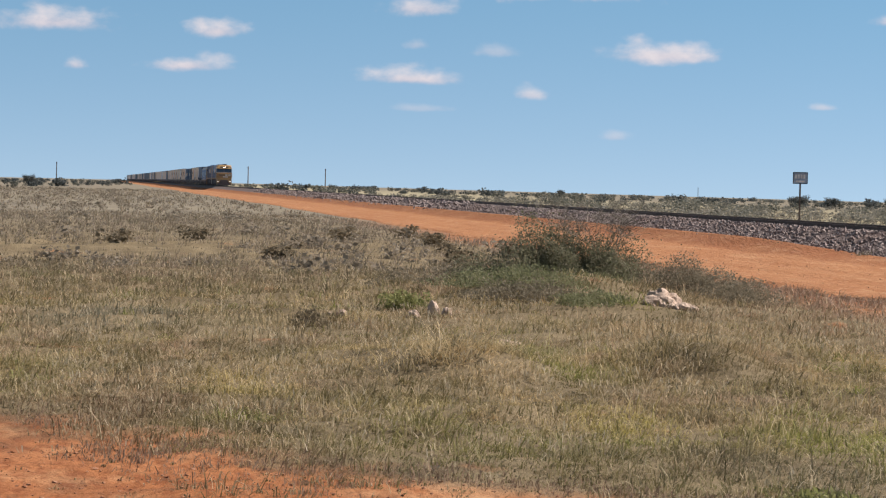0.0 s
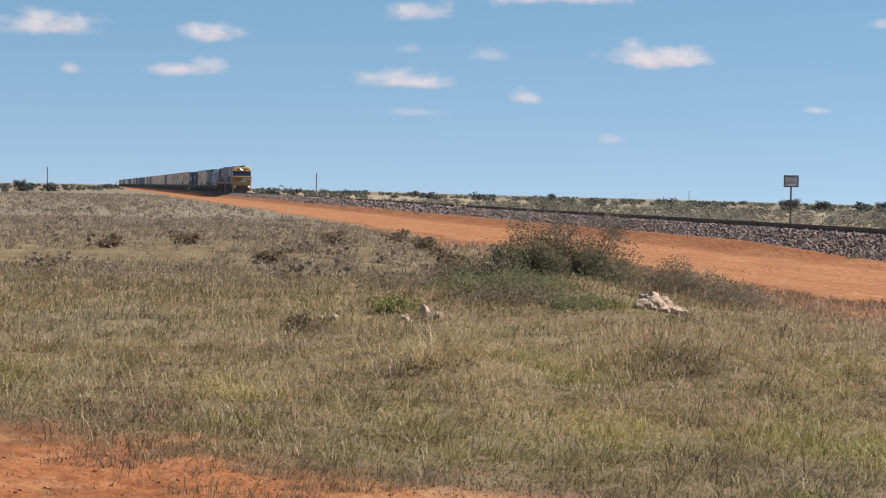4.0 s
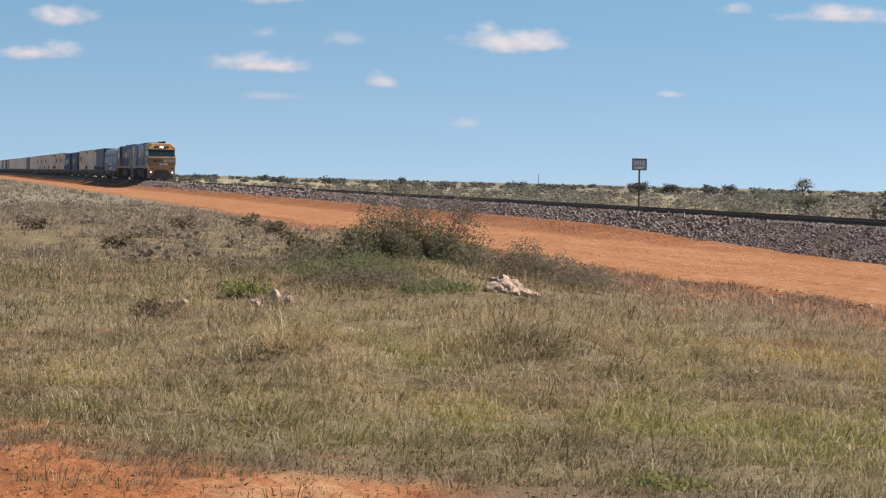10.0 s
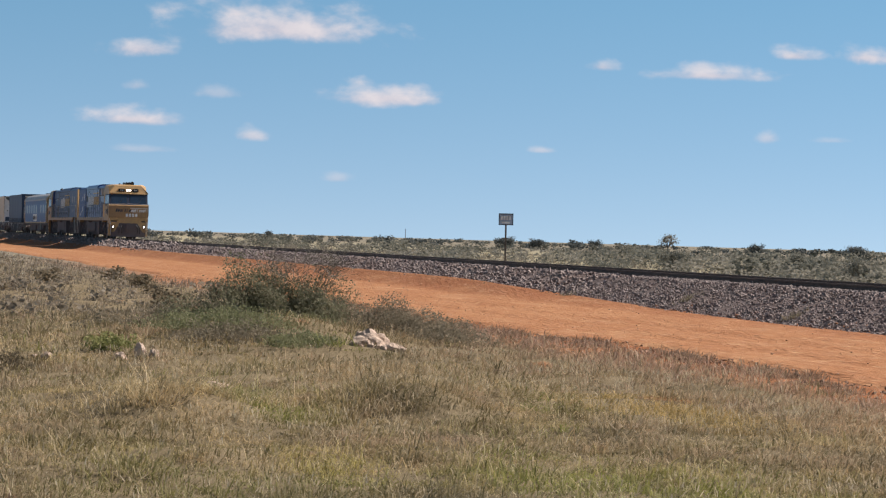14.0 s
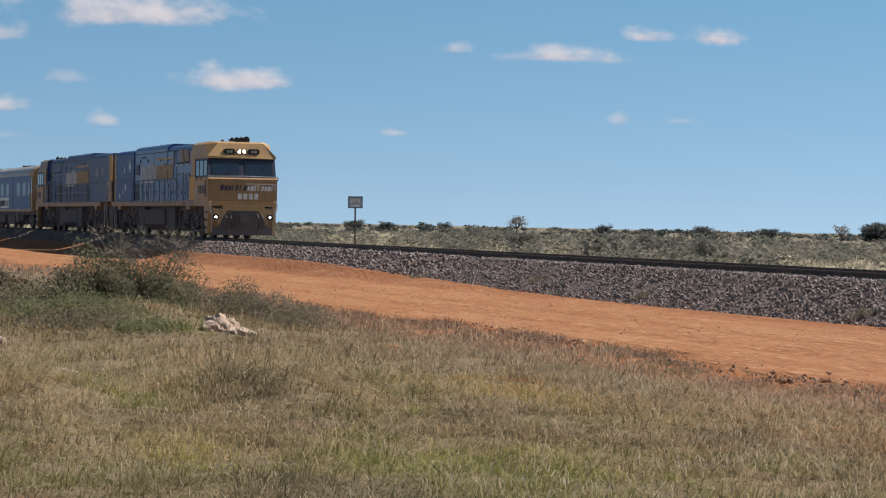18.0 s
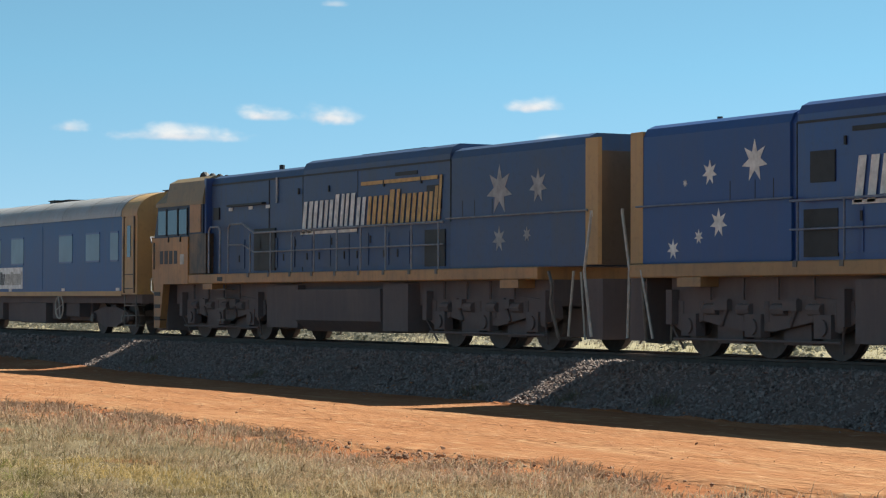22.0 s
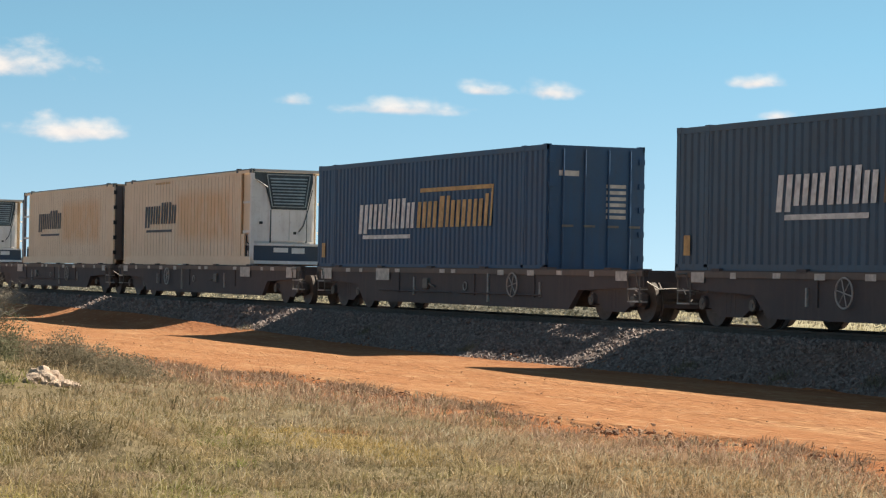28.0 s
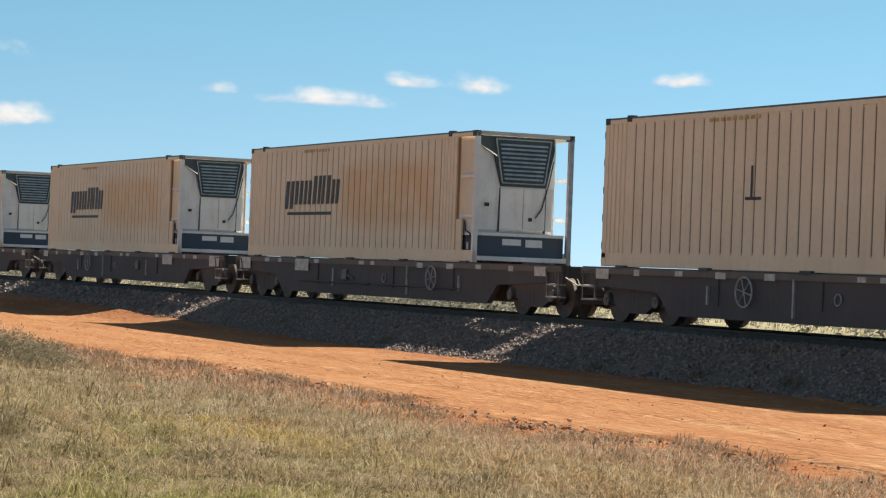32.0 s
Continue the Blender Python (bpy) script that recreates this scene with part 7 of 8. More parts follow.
def build_scrub():
    # beyond the railway
    n = 720
    x, y = polar(n, 46, 90, 50, 170, 0.6)
    ok = (y > TRACK_Y + 9) & ((x < -75) | (y > 95) | (RNG.random(len(x)) < 0.28)) & ((wave(x, y, 6.0) > -0.05) | (RNG.random(len(x)) < 0.15))
    x, y = x[ok], y[ok]
    scrub("saltbush_scrub", x, y, ground_z(x, y), 0.7 + 1.5 * RNG.random(len(x)) ** 2.5, 0.62, 200, 0.06, "scrub", "grey-green saltbush over the plain beyond the railway")
    x, y = polar(400, 46, 80, 70, 320, 0.6)
    ok = y > TRACK_Y + 20
    x, y = x[ok], y[ok]
    scrub("green_scrub", x, y, ground_z(x, y), 0.9 + 1.5 * RNG.random(len(x)) ** 2, 0.7, 170, 0.068, "scrub_mid", "rounded dull green bushes on the plain")
    x, y = polar(1800, 46, 92, 165, 420, 0.6)
    ok = (y > TRACK_Y + 9) & ((wave(x, y * 0.6, 14.0) > -0.02) | (RNG.random(len(x)) < 0.12))
    x, y = x[ok], y[ok]
    scrub("saltbush_scrub", x, y, ground_z(x, y), 0.6 + 1.0 * RNG.random(len(x)) ** 2, 0.62, 75, 0.11, "scrub", "grey saltbush further over the plain")
    x, y = polar(800, 40, 100, 380, 1500, 0.8)
    ok = np.abs(y - TRACK_Y) > 14
    x, y = x[ok], y[ok]
    scrub("far_scrub", x, y, ground_z(x, y), 1.3 + 1.4 * RNG.random(len(x)) ** 2, 0.72, 70, 0.15, "scrub_mid", "far grey-green scrub to the horizon")
    x, y = polar(600, 40, 100, 420, 1300, 0.8)
    ok = np.abs(y - TRACK_Y) > 14
    x, y = x[ok], y[ok]
    scrub("far_dark_scrub", x, y, ground_z(x, y), 1.4 + 1.8 * RNG.random(len(x)) ** 2.5, 0.74, 110, 0.135, "scrub_dark", "dark bushes along the horizon")
    # in the field on the near side
    x, y = polar(1500, 76, 96, 46, 420, 0.7)
    ok = (y < 11) & ~is_bare(x, y)[1]
    x, y = x[ok], y[ok]
    scrub("field_scrub", x, y, ground_z(x, y), 0.28 + 0.5 * RNG.random(len(x)) ** 2, 0.7, 60, 0.105, "salt", "grey saltbush in the dry field")
    x = np.array([-64.0, -70, -58, -66, -75, -52, -48, -80, -61, -45, -50, -56, -71, -66])
    y = np.array([9.6, 10.2, 9.0, 5.5, 7.8, 8.2, 9.5, 10.5, 11.0, 10.2, 11.0, 4.2, 3.0, 0.5])
    scrub("dry_bushes", x, y, ground_z(x, y), 0.45 + 0.35 * RNG.random(len(x)), 0.7, 260, 0.09, "dry_leaf", "brown-grey dry bushes along the road edge")


MAT["scrub_mid"] = leafy("dull_green_leaves", ((0.115, 0.118, 0.10), (0.148, 0.152, 0.128), (0.20, 0.20, 0.165)), scale=0.1)
MAT["salt"] = leafy("saltbush_leaves", ((0.17, 0.145, 0.112), (0.23, 0.195, 0.15), (0.30, 0.26, 0.20)), scale=0.2)
MAT["brush"] = leafy("brush_leaves", ((0.155, 0.135, 0.092), (0.21, 0.182, 0.128), (0.29, 0.25, 0.18)), scale=1.2)
MAT["shrub_low"] = leafy("low_shrub_leaves", ((0.135, 0.15, 0.07), (0.182, 0.196, 0.098), (0.25, 0.248, 0.148)), scale=1.5)
MAT["dry_leaf"] = leafy("dry_bush_leaves", ((0.119, 0.0945, 0.0595), (0.161, 0.126, 0.0805), (0.21, 0.175, 0.119)), scale=0.8)


def tree(yaw, dist, high, wide, label, mat="scrub_dark", leaves=2800, open_crown=0.0, name="tree"):
    """A small tree: a tapered, forked trunk and a ragged crown of leaf clumps."""
    rng = np.random.default_rng(int(yaw * 100))
    a = radians(yaw)
    T = thing(name, label, "tree", "trees")
    T.matrix_basis = pose(-math.sin(a) * dist, math.cos(a) * dist, float(ground_z(-math.sin(a) * dist, math.cos(a) * dist)))
    m = M()
    high += 0.005 * max(0.0, math.cos(a) * dist - 29)
    low = name == "bush" or mat == "scrub_dark"
    fork = high * (0.3 if open_crown else 0.05 if low else 0.18)
    m.rod((0, 0, -0.1), (0.05, 0, fork), 0.05 * high, 7, 0.035 * high)
    tips = []
    for i in range(7):
        b = 2 * math.pi * i / 7 + rng.random()
        r = wide * (0.2 + 0.25 * rng.random())
        tip = Vector((r * math.cos(b), r * math.sin(b), high * (0.55 + 0.3 * rng.random())))
        mid = Vector((tip.x * 0.45, tip.y * 0.45, fork + (tip.z - fork) * 0.55))
        m.rod((0.05, 0, fork * 0.9), mid, 0.03 * high, 5, 0.02 * high).rod(mid, tip, 0.02 * high, 5, 0.008 * high)
        tips += [tip, mid.lerp(tip, 0.6)]
    part("trunk", m, "bark", T)
    c = np.array([tuple(p) for p in tips])
    k = 44 if low else 14
    c = np.concatenate([c, np.stack([np.clip(rng.normal(size=k), -1.5, 1.5) * wide * 0.2, np.clip(rng.normal(size=k), -1.5, 1.5) * wide * 0.2, high * ((0.02 if low else 0.45) + (0.7 if low else 0.4) * rng.random(k))], -1)])
    p = c[rng.integers(0, len(c), leaves)] + np.clip(rng.normal(size=(leaves, 3)), -1.7, 1.7) * (wide * 0.085, wide * 0.085, high * 0.075)
    p[:, 2] = np.clip(p[:, 2], high * (0.28 if open_crown else 0.0 if low else 0.06), high)
    u = rng.normal(size=(leaves, 3))
    u /= np.linalg.norm(u, axis=1, keepdims=True)
    v = np.cross(u, rng.normal(size=(leaves, 3)))
    v /= np.linalg.norm(v, axis=1, keepdims=True)
    s = (0.026 if name == "bush" else 0.028 if low else 0.045) * wide * (0.6 + 0.8 * rng.random((leaves, 1)))
    V = np.stack([p - u * s, p + v * s * 0.5, p + u * s, p - v * s * 0.5], 1).reshape(-1, 3)
    part("crown", arrays("crown", V, np.arange(len(V)).reshape(-1, 4), mat), "", T)
    return T


def build_trees():
    tree(68.92, 480, 3.4, 4.4, "small open-crowned tree on the plain", "scrub", 420, 1.0)
    tree(60.08, 460, 3.3, 8.0, "broad dark tree on the horizon", leaves=4500)
    tree(61.04, 460, 2.6, 4.2, "thin half-bare tree on the horizon", "scrub", 260, 1.0)
    tree(54.88, 460, 3.0, 8.5, "broad dark tree on the horizon", leaves=4500)
    tree(56.02, 460, 2.2, 5.4, "low dark tree on the horizon")
    tree(78.70, 520, 2.1, 2.3, "round dark lone tree")
    tree(91.65, 480, 2.6, 3.0, "round dark lone tree")
    tree(66.78, 450, 2.0, 3.6, "low dark tree on the horizon")
    tree(64.33, 450, 1.9, 5.0, "low dark tree on the horizon")
    tree(62.78, 450, 1.7, 4.6, "low dark tree on the horizon")
    tree(72.9, 460, 2.0, 4.6, "low dark tree on the horizon")
    tree(72.1, 460, 1.9, 4.0, "low dark tree on the horizon")
    tree(70.7, 500, 1.8, 4.0, "low dark tree on the horizon")
    tree(68.70, 133, 1.5, 2.4, "rounded grey-green bush on the plain", "scrub_mid", 2600, name="bush")
    tree(64.27, 118, 1.4, 1.7, "rounded grey-green bush on the plain", "scrub_mid", 2600, name="bush")
    tree(65.66, 165, 1.3, 2.6, "rounded grey-green bush on the plain", "scrub_mid", 2600, name="bush")


def rock(x, y, r, flat, seed, label):
    rng = np.random.default_rng(seed)
    bm = bmesh.new()
    bmesh.ops.create_icosphere(bm, subdivisions=3, radius=1.0)
    for v in bm.verts:
        k = 1 + 0.35 * noise.noise(v.co * 1.3 + Vector((seed, 0, 0))) + 0.18 * noise.noise(v.co * 3.7 + Vector((0, seed, 0)))
        v.co = Vector((v.co.x * k * r, v.co.y * k * r * 0.7, v.co.z * k * r * flat))
    me = bpy.data.meshes.new("rock")
    bm.to_mesh(me)
    bm.free()
    me.materials.append(MAT["rock"])
    ob = tagged(new("rock", me), label, "rock", "rocks")
    ob.matrix_basis = pose(x, y, float(ground_z(x, y)) + r * flat * 0.35, 0, 0, rng.random() * 90)
    return ob


def build_heap():
    """The spoil heap: pale stones, a green shrub with bare twigs over it, low weeds round it."""
    for x, y, r, f, seed in ((-35.3, 8.90, 0.27, 0.8, 3), (-34.9, 8.62, 0.16, 0.75, 4), (-35.4, 9.12, 0.21, 0.8, 5), (-34.95, 8.92, 0.17, 0.85, 13), (-35.1, 8.70, 0.12, 0.9, 14), (-34.85, 9.25, 0.15, 0.6, 15), (-35.2, 9.08, 0.11, 1.1, 16), (-35.1, 8.98, 0.10, 1.2, 19), (-34.8, 9.42, 0.10, 0.7, 23), (-34.7, 8.45, 0.08, 0.8, 24), (-34.6, 9.0, 0.07, 0.8, 25), (-34.65, 8.75, 0.06, 0.8, 26)):
        rock(x + 1.9, 8.22 + (y - 8.95) * 0.72, r * 0.92, f, seed, "pale pinkish rock half sunk in dry grass")
    rock(-32.3, 4.68, 0.09, 1.5, 6, "upright pale rock beside the shrub")
    rock(-32.2, 4.86, 0.075, 1.1, 17, "small pale rock in the grass")
    rock(-32.0, 4.36, 0.10, 0.7, 7, "small pale rock in the grass")
    rock(-32.2, 3.38, 0.11, 0.6, 8, "small pale rock in the grass")
    rock(-32.2, 3.22, 0.06, 0.75, 18, "small pale rock in the grass")
    rock(-26.2, 4.66, 0.17, 0.4, 9, "small grey rock in the grass")
    rng = np.random.default_rng(21)
    S = thing("shrub", "tangled green shrub with bare twigs on a low heap", "shrub")
    S.matrix_basis = pose(-37.3, 7.6, float(ground_z(-37.3, 7.6)) - 0.05)
    for i in range(30):
        tw = M()
        b = rng.random() * 2 * math.pi
        r = 0.10 + 0.40 * rng.random()
        base = Vector((r * 0.6 * math.cos(b), r * math.sin(b) + 0.3, 0.05))
        top = base + Vector((0.35 * rng.normal(), 0.34 * math.sin(b) + 0.24 * rng.normal() + 0.12, 0.80 + 0.5 * rng.random()))
        mid = base.lerp(top, 0.55) + Vector((0.06 * rng.normal(), 0.06 * rng.normal(), 0.03))
        tw.rod(base, mid, 0.007, 4, 0.005).rod(mid, top, 0.005, 4, 0.002)
        for _ in range(14):
            q = mid.lerp(top, 0.1 + 0.8 * rng.random())
            e = q + Vector((0.13 * rng.normal(), 0.2 * rng.normal(), 0.04 + 0.13 * rng.random()))
            tw.rod(q, e, 0.0035, 3, 0.0015).rod(q.lerp(e, 0.5), q.lerp(e, 0.5) + Vector((0.05 * rng.normal(), 0.07 * rng.normal(), 0.08)), 0.0025, 3, 0.0012)
        part("twig", tw, "twig", S)

    def dome(n, cx, cy, cz, rx, ry, rz, s):
        """Small leaves in a lumpy dome."""
        d = rng.normal(size=(n, 3))
        d /= np.linalg.norm(d, axis=1, keepdims=True)
        d[:, 2] = np.abs(d[:, 2])
        lump = 0.82 + 0.34 * wave(d[:, 0] * 3 + cx * 7, d[:, 1] * 3 + d[:, 2] * 2 + cy, 0.5)
        k = (0.25 + 0.75 * rng.random(n) ** 0.6) * lump
        k *= np.where(rng.random(n) < 0.08, 1.2, 1.0)
        c = np.stack([cx + d[:, 0] * rx * k, cy + d[:, 1] * ry * k, cz + d[:, 2] * rz * k], -1)
        u = rng.normal(size=(n, 3)) + (0, 0, 0.5)
        u /= np.linalg.norm(u, axis=1, keepdims=True)
        v = np.cross(u, rng.normal(size=(n, 3)))
        v /= np.linalg.norm(v, axis=1, keepdims=True)
        k = s * (0.6 + 0.8 * rng.random((n, 1)))
        return np.stack([c - u * k, c + v * k * 0.4, c + u * k, c - v * k * 0.4], 1).reshape(-1, 3)

    def leaves(rows, mat, nm, label):
        V = np.concatenate([dome(*r) for r in rows])
        return part(nm, arrays(nm, V, np.arange(len(V)).reshape(-1, 4), mat), "", S, label)
    leaves([(19000, 0.1, -0.35, 0.0, 0.9, 1.0, 1.12, 0.024), (12000, 0.2, 0.5, 0.0, 0.8, 0.9, 1.0, 0.022), (7000, 0.3, -1.35, -0.1, 0.8, 0.9, 0.62, 0.024)], "shrub", "foliage", "grey-green leaves")
    leaves([(5000, 0.9, -0.9, -0.1, 0.7, 0.8, 0.42, 0.022), (3500, 1.0, 0.2, -0.1, 0.6, 0.8, 0.45, 0.022)], "shrub_low", "skirt_foliage", "green low leaves")
    leaves([(8000, 0.4, 1.75, -0.15, 0.8, 0.95, 0.72, 0.020), (5500, 0.5, 2.55, -0.2, 0.8, 0.9, 0.58, 0.020), (5000, 0.3, -1.9, -0.15, 0.7, 0.9, 0.50, 0.020), (5000, 1.5, -0.6, -0.15, 0.7, 1.0, 0.42, 0.020)], "brush", "brush_foliage", "dull grey-brown leaves")
    leaves([(1500, -0.4, 1.15, 0.05, 0.28, 0.26, 0.52, 0.018)], "dry_leaf", "dry_foliage", "dry brown leaves")
    for wx, wy, rx, ry, rz, n, mat, label in ((-35.0, 6.3, 1.2, 1.5, 0.36, 6500, "shrub_low", "green weeds over the foot of the heap"), (-34.0, 6.3, 1.0, 1.3, 0.32, 5500, "brush", "grey-green brush on the front of the heap"), (-33.2, 7.2, 0.9, 0.9, 0.26, 3500, "shrub_low", "green brush beside the pale rocks"), (-33.3, 4.4, 0.5, 0.45, 0.30, 1200, "weed", "bright green weeds by the rocks"), (-13.48, 4.35, 0.7, 0.42, 0.10, 1500, "weed", "bright green weeds in the grass"), (-35.8, 10.0, 0.6, 1.1, 0.40, 2600, "brush", "grey-brown low bush behind the rocks"), (-29.8, 2.7, 0.4, 0.32, 0.34, 900, "dry_leaf", "small dark dry bush"), (-38.0, 5.0, 0.8, 0.9, 0.35, 2000, "brush", "dry brush at the foot of the heap"), (-41.5, 10.8, 1.0, 1.0, 0.45, 2600, "dry_leaf", "brown dry bush by the road edge"), (-46.5, 9.6, 1.2, 1.2, 0.45, 2600, "dry_leaf", "brown dry bush by the road edge")):
        V = dome(n, wx, wy, float(ground_z(wx, wy)) - 0.03, rx, ry, rz, 0.022 if mat != "weed" else 0.03)
        tagged(new("weeds" if "weed" in label else "low_bush", arrays("weeds", V, np.arange(len(V)).reshape(-1, 4), mat)), label, "weeds" if "weed" in label else "bush", kind="stuff" if "weed" in label else "")


def build_sign():
    S = thing("trackside_sign", "slate-blue trackside sign with pale writing on a steel post", "sign")
    S.matrix_basis = pose(-91.6, 28.2, 0.35, 0, 0, 72)
    part("post", M().box(-0.035, 0.035, -0.03, 0.03, -0.4, 2.36), "wood", S, "grey steel post")
    part("board", M().box(-0.28, 0.28, -0.055, -0.03, 1.94, 2.38), "sign", S, "slate-blue board with a dark rim")
    part("rim", M().box(-0.30, 0.30, -0.06, -0.03, 2.36, 2.40).box(-0.30, 0.30, -0.06, -0.03, 1.92, 1.95).box(-0.30, -0.27, -0.06, -0.03, 1.94, 2.38).box(0.27, 0.30, -0.06, -0.03, 1.94, 2.38), "black", S)
    for i in range(4):
        part("writing_bar", M().box(-0.21 + i * 0.11, -0.13 + i * 0.11, -0.062, -0.056, 2.14, 2.30), "logo_white", S, "pale bar of unreadable writing")
    part("writing_bar", M().box(-0.18, 0.18, -0.062, -0.056, 1.98, 2.06), "logo_white", S, "pale bar of unreadable writing")


def build_poles():
    for yaw, d, h in ((86.37, 880, 7.8), (84.48, 880, 7.8), (75.35, 1500, 7.2), (91.0, 900, 7.8)):
        a = radians(yaw)
        P = thing("pole", "thin wooden line pole on the plain", "pole", "line poles")
        P.matrix_basis = pose(-math.sin(a) * d, math.cos(a) * d, float(ground_z(-math.sin(a) * d, math.cos(a) * d)))
        part("shaft", M().rod((0, 0, -0.3), (0, 0, h), 0.22, 7, 0.16), "wood", P)
        part("cross_arm", M().box(-0.06, 0.06, -0.35, 0.35, h - 0.5, h - 0.35), "wood", P)


def build_sand():
    V = []
    n, k = 22, 8
    for j in range(k + 1):
        for i in range(n + 1):
            u, v = 2 * i / n - 1, 2 * j / k - 1
            e = max(0.0, 1 - u * u - v * v)
            V.append((u * 2.4, v * 3.2, 0.34 * e ** 0.7 + 0.05 * noise.noise(Vector((u * 4, v * 4, 0))) * e - 0.02))
    ob = tagged(new("sand_mound", M().add(V, [(j * (n + 1) + i, j * (n + 1) + i + 1, (j + 1) * (n + 1) + i + 1, (j + 1) * (n + 1) + i) for j in range(k) for i in range(n)]).data("sand_mound", "pale_sand", True)), "low bank of pale sand beyond the railway", "sand")
    a = radians(63.0)
    ob.matrix_basis = pose(-math.sin(a) * 150, math.cos(a) * 150, float(ground_z(-math.sin(a) * 150, math.cos(a) * 150)), 0, 0, 63)


def build_bank_weeds():
    """Dry weed tufts on the ballast foot, and broken clods along the road edge."""
    x = np.array([-54.3, -47.2, -37.5, -34.1, -31.4, -62.5, -24.0, -71.0])
    off = np.array([-2.7, -3.1, -3.05, -3.1, -3.0, -3.1, -3.1, -3.0])
    for i in range(len(x)):
        n = 46
        xs = x[i] + 0.16 * RNG.normal(size=n)
        ys = TRACK_Y + off[i] + 0.12 * RNG.normal(size=n)
        me = blades(xs, ys, bank_z(ys - TRACK_Y), 4, np.full(n, 0.22), np.full(n, 0.012), 0.9, "weed_tuft", "brush")
        tagged(new("weed_tuft", me), "dry yellow weed tuft on the ballast foot", "weed", "weed tufts", "stuff")
    n = 1500
    x = -75 + 70 * RNG.random(n)
    x += 0.9 * np.sin(x * 1.7) + 0.5 * np.sin(x * 4.1)
    y = 13.2 + 0.32 * np.sin(x * 0.31) + 0.22 * np.sin(x * 0.83 + 1) + 0.22 * RNG.normal(size=n)
    V, F = stones(RNG, n, 0, 1, 0, 0.001, 0.026)
    V = V.reshape(n, 6, 3)
    V = (V - V.mean(1, keepdims=True)) * (1, 1, 0.7) * (0.6 + 1.3 * RNG.random((n, 1, 1)) ** 3) + np.stack([x, y, 0.0 + 0.04 * RNG.random(n)], -1)[:, None]
    tagged(new("road_edge_clods", arrays("road_edge_clods", V.reshape(-1, 3), F, "clod")), "broken earth clods along the road edge", "clods", kind="stuff")


def scatter(name, x, y, z, size, mat, label, flat=0.55, category="clods"):
    """Loose bits of stone or earth lying on the ground."""
    n = len(x)
    V, F = stones(RNG, n, 0, 1, 0, 0.001, 1.0)
    V = V.reshape(n, 6, 3)
    V = (V - V.mean(1, keepdims=True)) * (1, 1, flat) * np.reshape(size, (-1, 1, 1)) + np.stack([x, y, z], -1)[:, None]
    return tagged(new(name, arrays(name, V.reshape(-1, 3), F, mat)), label, category, kind="stuff")


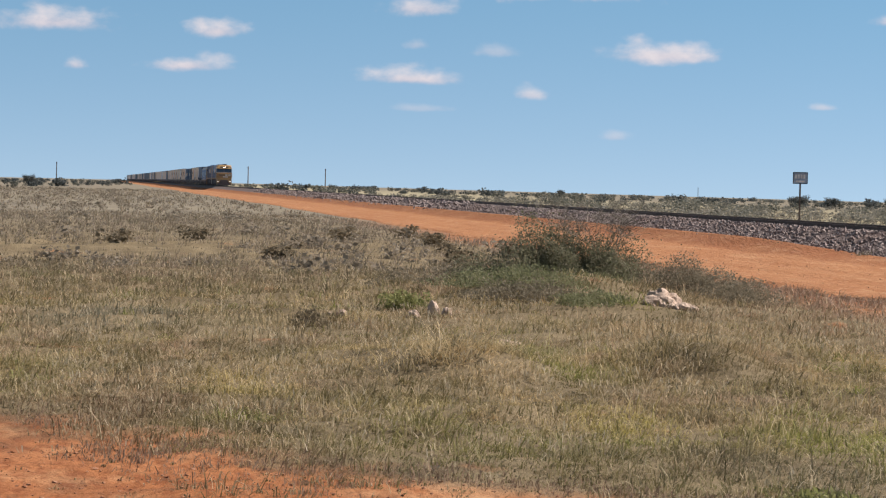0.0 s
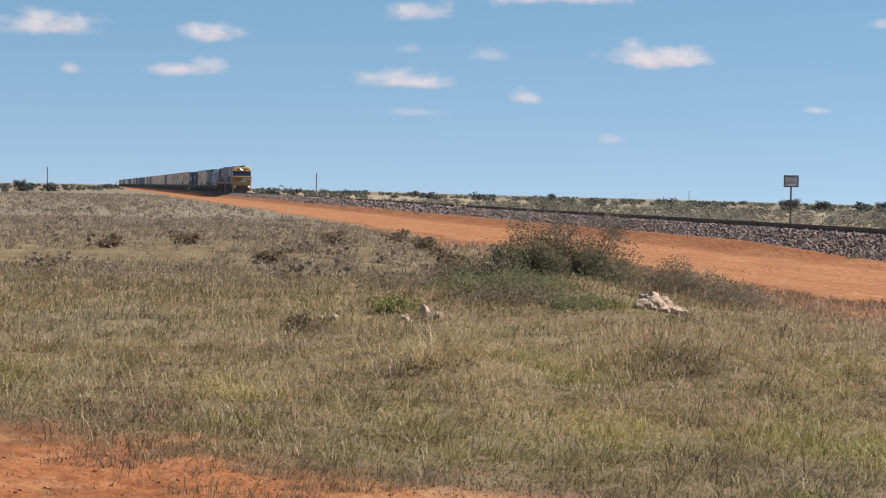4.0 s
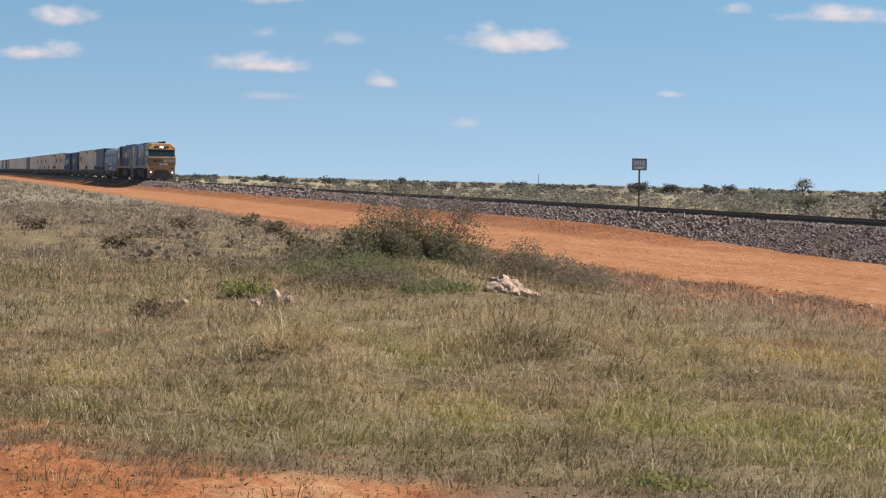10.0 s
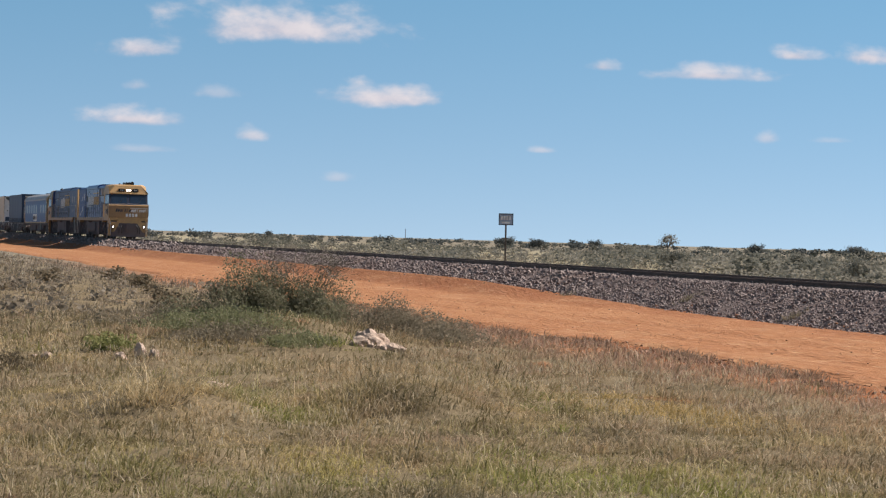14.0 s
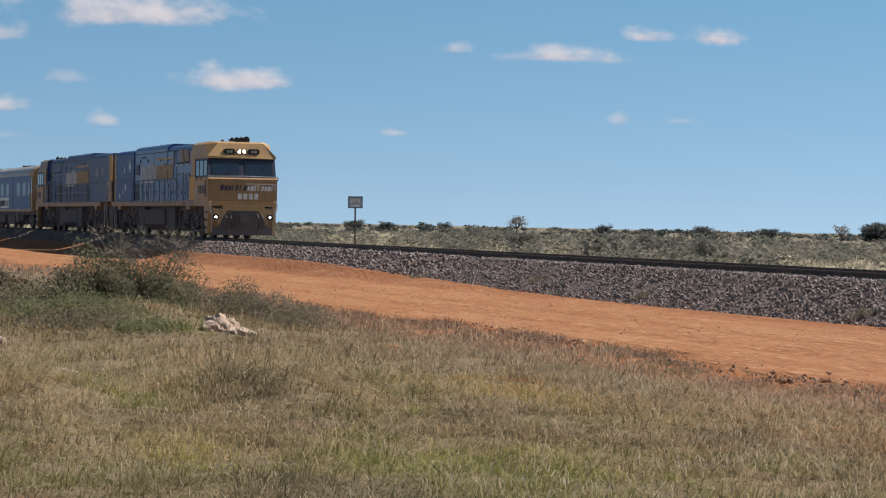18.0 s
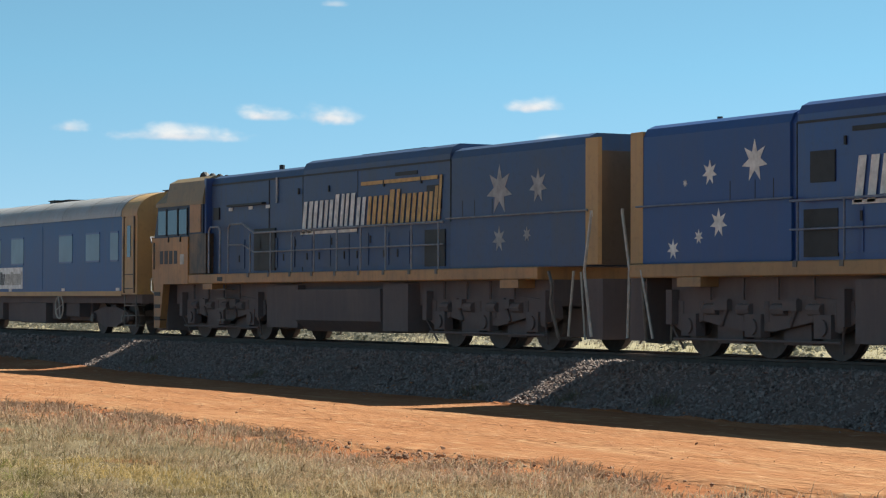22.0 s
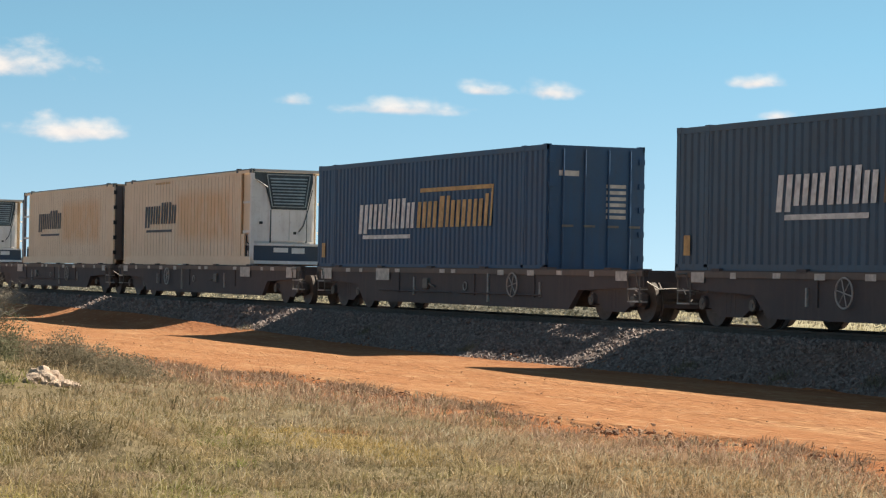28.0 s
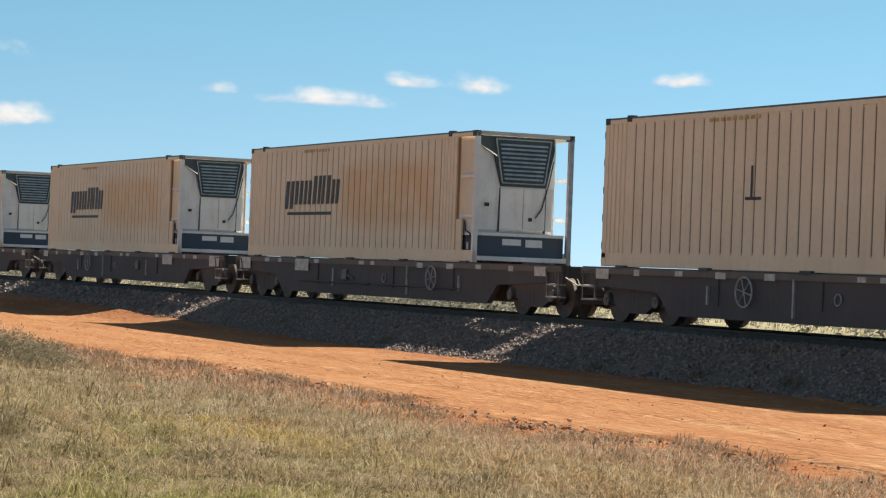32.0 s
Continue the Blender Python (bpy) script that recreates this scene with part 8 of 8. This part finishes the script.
def build_road_details():
    """Crumbs on the road, a ragged lip of earth at the ballast foot, dead tufts along the verge."""
    n = 1800
    x, y = -90 + 92 * RNG.random(n) ** 0.8, 13.6 + 7.4 * RNG.random(n)
    scatter("road_crumbs", x, y, np.full(n, 0.06), 0.007 + 0.018 * RNG.random(n) ** 4, "clod", "small clods and stones on the dirt road")
    n = 1600
    x = -85 + 87 * RNG.random(n)
    y = TRACK_Y - 3.45 + 0.22 * RNG.normal(size=n) - 0.1 * np.sin(x * 1.3)
    scatter("toe_rubble", x, y, 0.03 + np.maximum(bank_z(y - TRACK_Y), 0), 0.014 + 0.034 * RNG.random(n) ** 2, "crumb", "red earth and stones at the ballast foot", 0.6)
    xs = np.linspace(-36, -12, 160)
    mid = TRACK_Y - 3.62 + 0.10 * np.sin(xs * 1.1) + 0.06 * np.sin(xs * 3.1)
    top = 0.075 + 0.025 * np.sin(xs * 2.3) + 0.012 * RNG.normal(size=160)
    rows = [np.stack([xs, mid + a, np.where(b, top * b, 0.0)], -1) for a, b in ((-0.12, 0), (-0.05, 0.75), (-0.02, 1.0), (0.06, 0.95), (0.3, 0.0))]
    i = (np.arange(4)[:, None] * 160 + np.arange(159)[None]).ravel()
    tagged(new("earth_lip", arrays("earth_lip", np.concatenate(rows), np.stack([i, i + 1, i + 161, i + 160], -1), "bare")), "low broken lip of red earth along the ballast foot", "earth", kind="structure")
    for cx, cy, lx, n in ((-33.0, 13.3, 0.7, 100), (-30.6, 12.9, 0.5, 24), (-27.2, 12.95, 0.4, 28), (-24.3, 12.75, 0.7, 100), (-22.2, 12.7, 0.4, 20), (-19.0, 12.85, 0.4, 20), (-38.5, 13.2, 1.0, 30)):
        x, y = cx + lx * RNG.normal(size=n), cy + 0.30 * RNG.normal(size=n)
        scatter("clod_heap", x, y, ground_z(x, y) + 0.04 + 0.03 * RNG.random(n), 0.016 + 0.042 * RNG.random(n) ** 2, "clod", "broken red-brown clods on the road verge", 0.7)
    for k in range(90):
        cx = -60 + 55 * RNG.random()
        cy = 12.95 + 0.32 * math.sin(cx * 0.31) + 0.22 * math.sin(cx * 0.83 + 1) + 0.18 * RNG.normal()
        m = int(RNG.integers(14, 34))
        xs, ys = cx + 0.16 * RNG.normal(size=m), cy + 0.12 * RNG.normal(size=m)
        me = blades(xs, ys, ground_z(xs, ys), 8, np.full(m, 0.13 + 0.17 * RNG.random() ** 2), np.full(m, 0.010), 1.3, "dead_tuft", "dead_grass", 0.8, 0.6)
        tagged(new("dead_tuft", me), "dead brown tuft on the road verge", "weed", "dead tufts", "stuff")




def build_red_clods():
    """Small clods and crumbs of earth on the bare tyre tracks."""
    x, y = polar(5200, 50, 94, 8.5, 16)
    ok = is_bare(x, y)[0]
    x, y = x[ok], y[ok]
    n = len(x)
    V, F = stones(RNG, n, 0, 1, 0, 0.001, 0.016)
    V = V.reshape(n, 6, 3)
    V = (V - V.mean(1, keepdims=True)) * (1, 1, 0.5) * (0.4 + 1.2 * RNG.random((n, 1, 1)) ** 4) + np.stack([x, y, ground_z(x, y) + 0.004], -1)[:, None]
    tagged(new("earth_crumbs", arrays("earth_crumbs", V.reshape(-1, 3), F, "crumb")), "crumbs of red earth and litter on bare ground", "clods", kind="stuff")


MAT["crumb"] = stony("red_crumb", (0.252, 0.105, 0.0525), (0.434, 0.224, 0.126), 8.0)
MAT["clod"] = stony("earth_clod", (0.19, 0.105, 0.065), (0.36, 0.22, 0.14), 8.0)
build_grass()
build_scrub()
build_trees()
build_heap()
build_sign()
build_poles()
build_sand()
build_bank_weeds()
build_red_clods()
build_road_details()

ROWS = (1060, 890)       # rows of a turning wheel, small and large


def motions():
    """The train rolls past at a steady pace on turning wheels; the clouds drift."""
    times = [0, 0.1, 0.3] + list(range(1, 32)) + [31.7, 31.9, 32]
    for ob, back, up, turn in RIDERS:
        walk(ob, [(t, pose(nose_x(t) + back, TRACK_Y, RAIL_Z + up, 0, 0, turn)) for t in times])
        for w in ob.children_recursive:
            if w.name.startswith("wheelset"):
                x, r = w.location.x, w.location.z
                way = -1.0 if turn else 1.0
                walk(w, [(t, pose(x, 0, r, 0, way * math.degrees((nose_x(t) - nose_x(0)) / r), 0)) for t in (32.0 * i / ROWS[r > 0.5] for i in range(ROWS[r > 0.5] + 1))])
    for ob, yaw, el, tilt in CLOUDS:
        walk(ob, [(t, cloud_pose(yaw - 0.0239 * (t - 16), el, tilt)) for t in (0, 0.3, 8, 16, 24, 31.7, 32)])


motions()
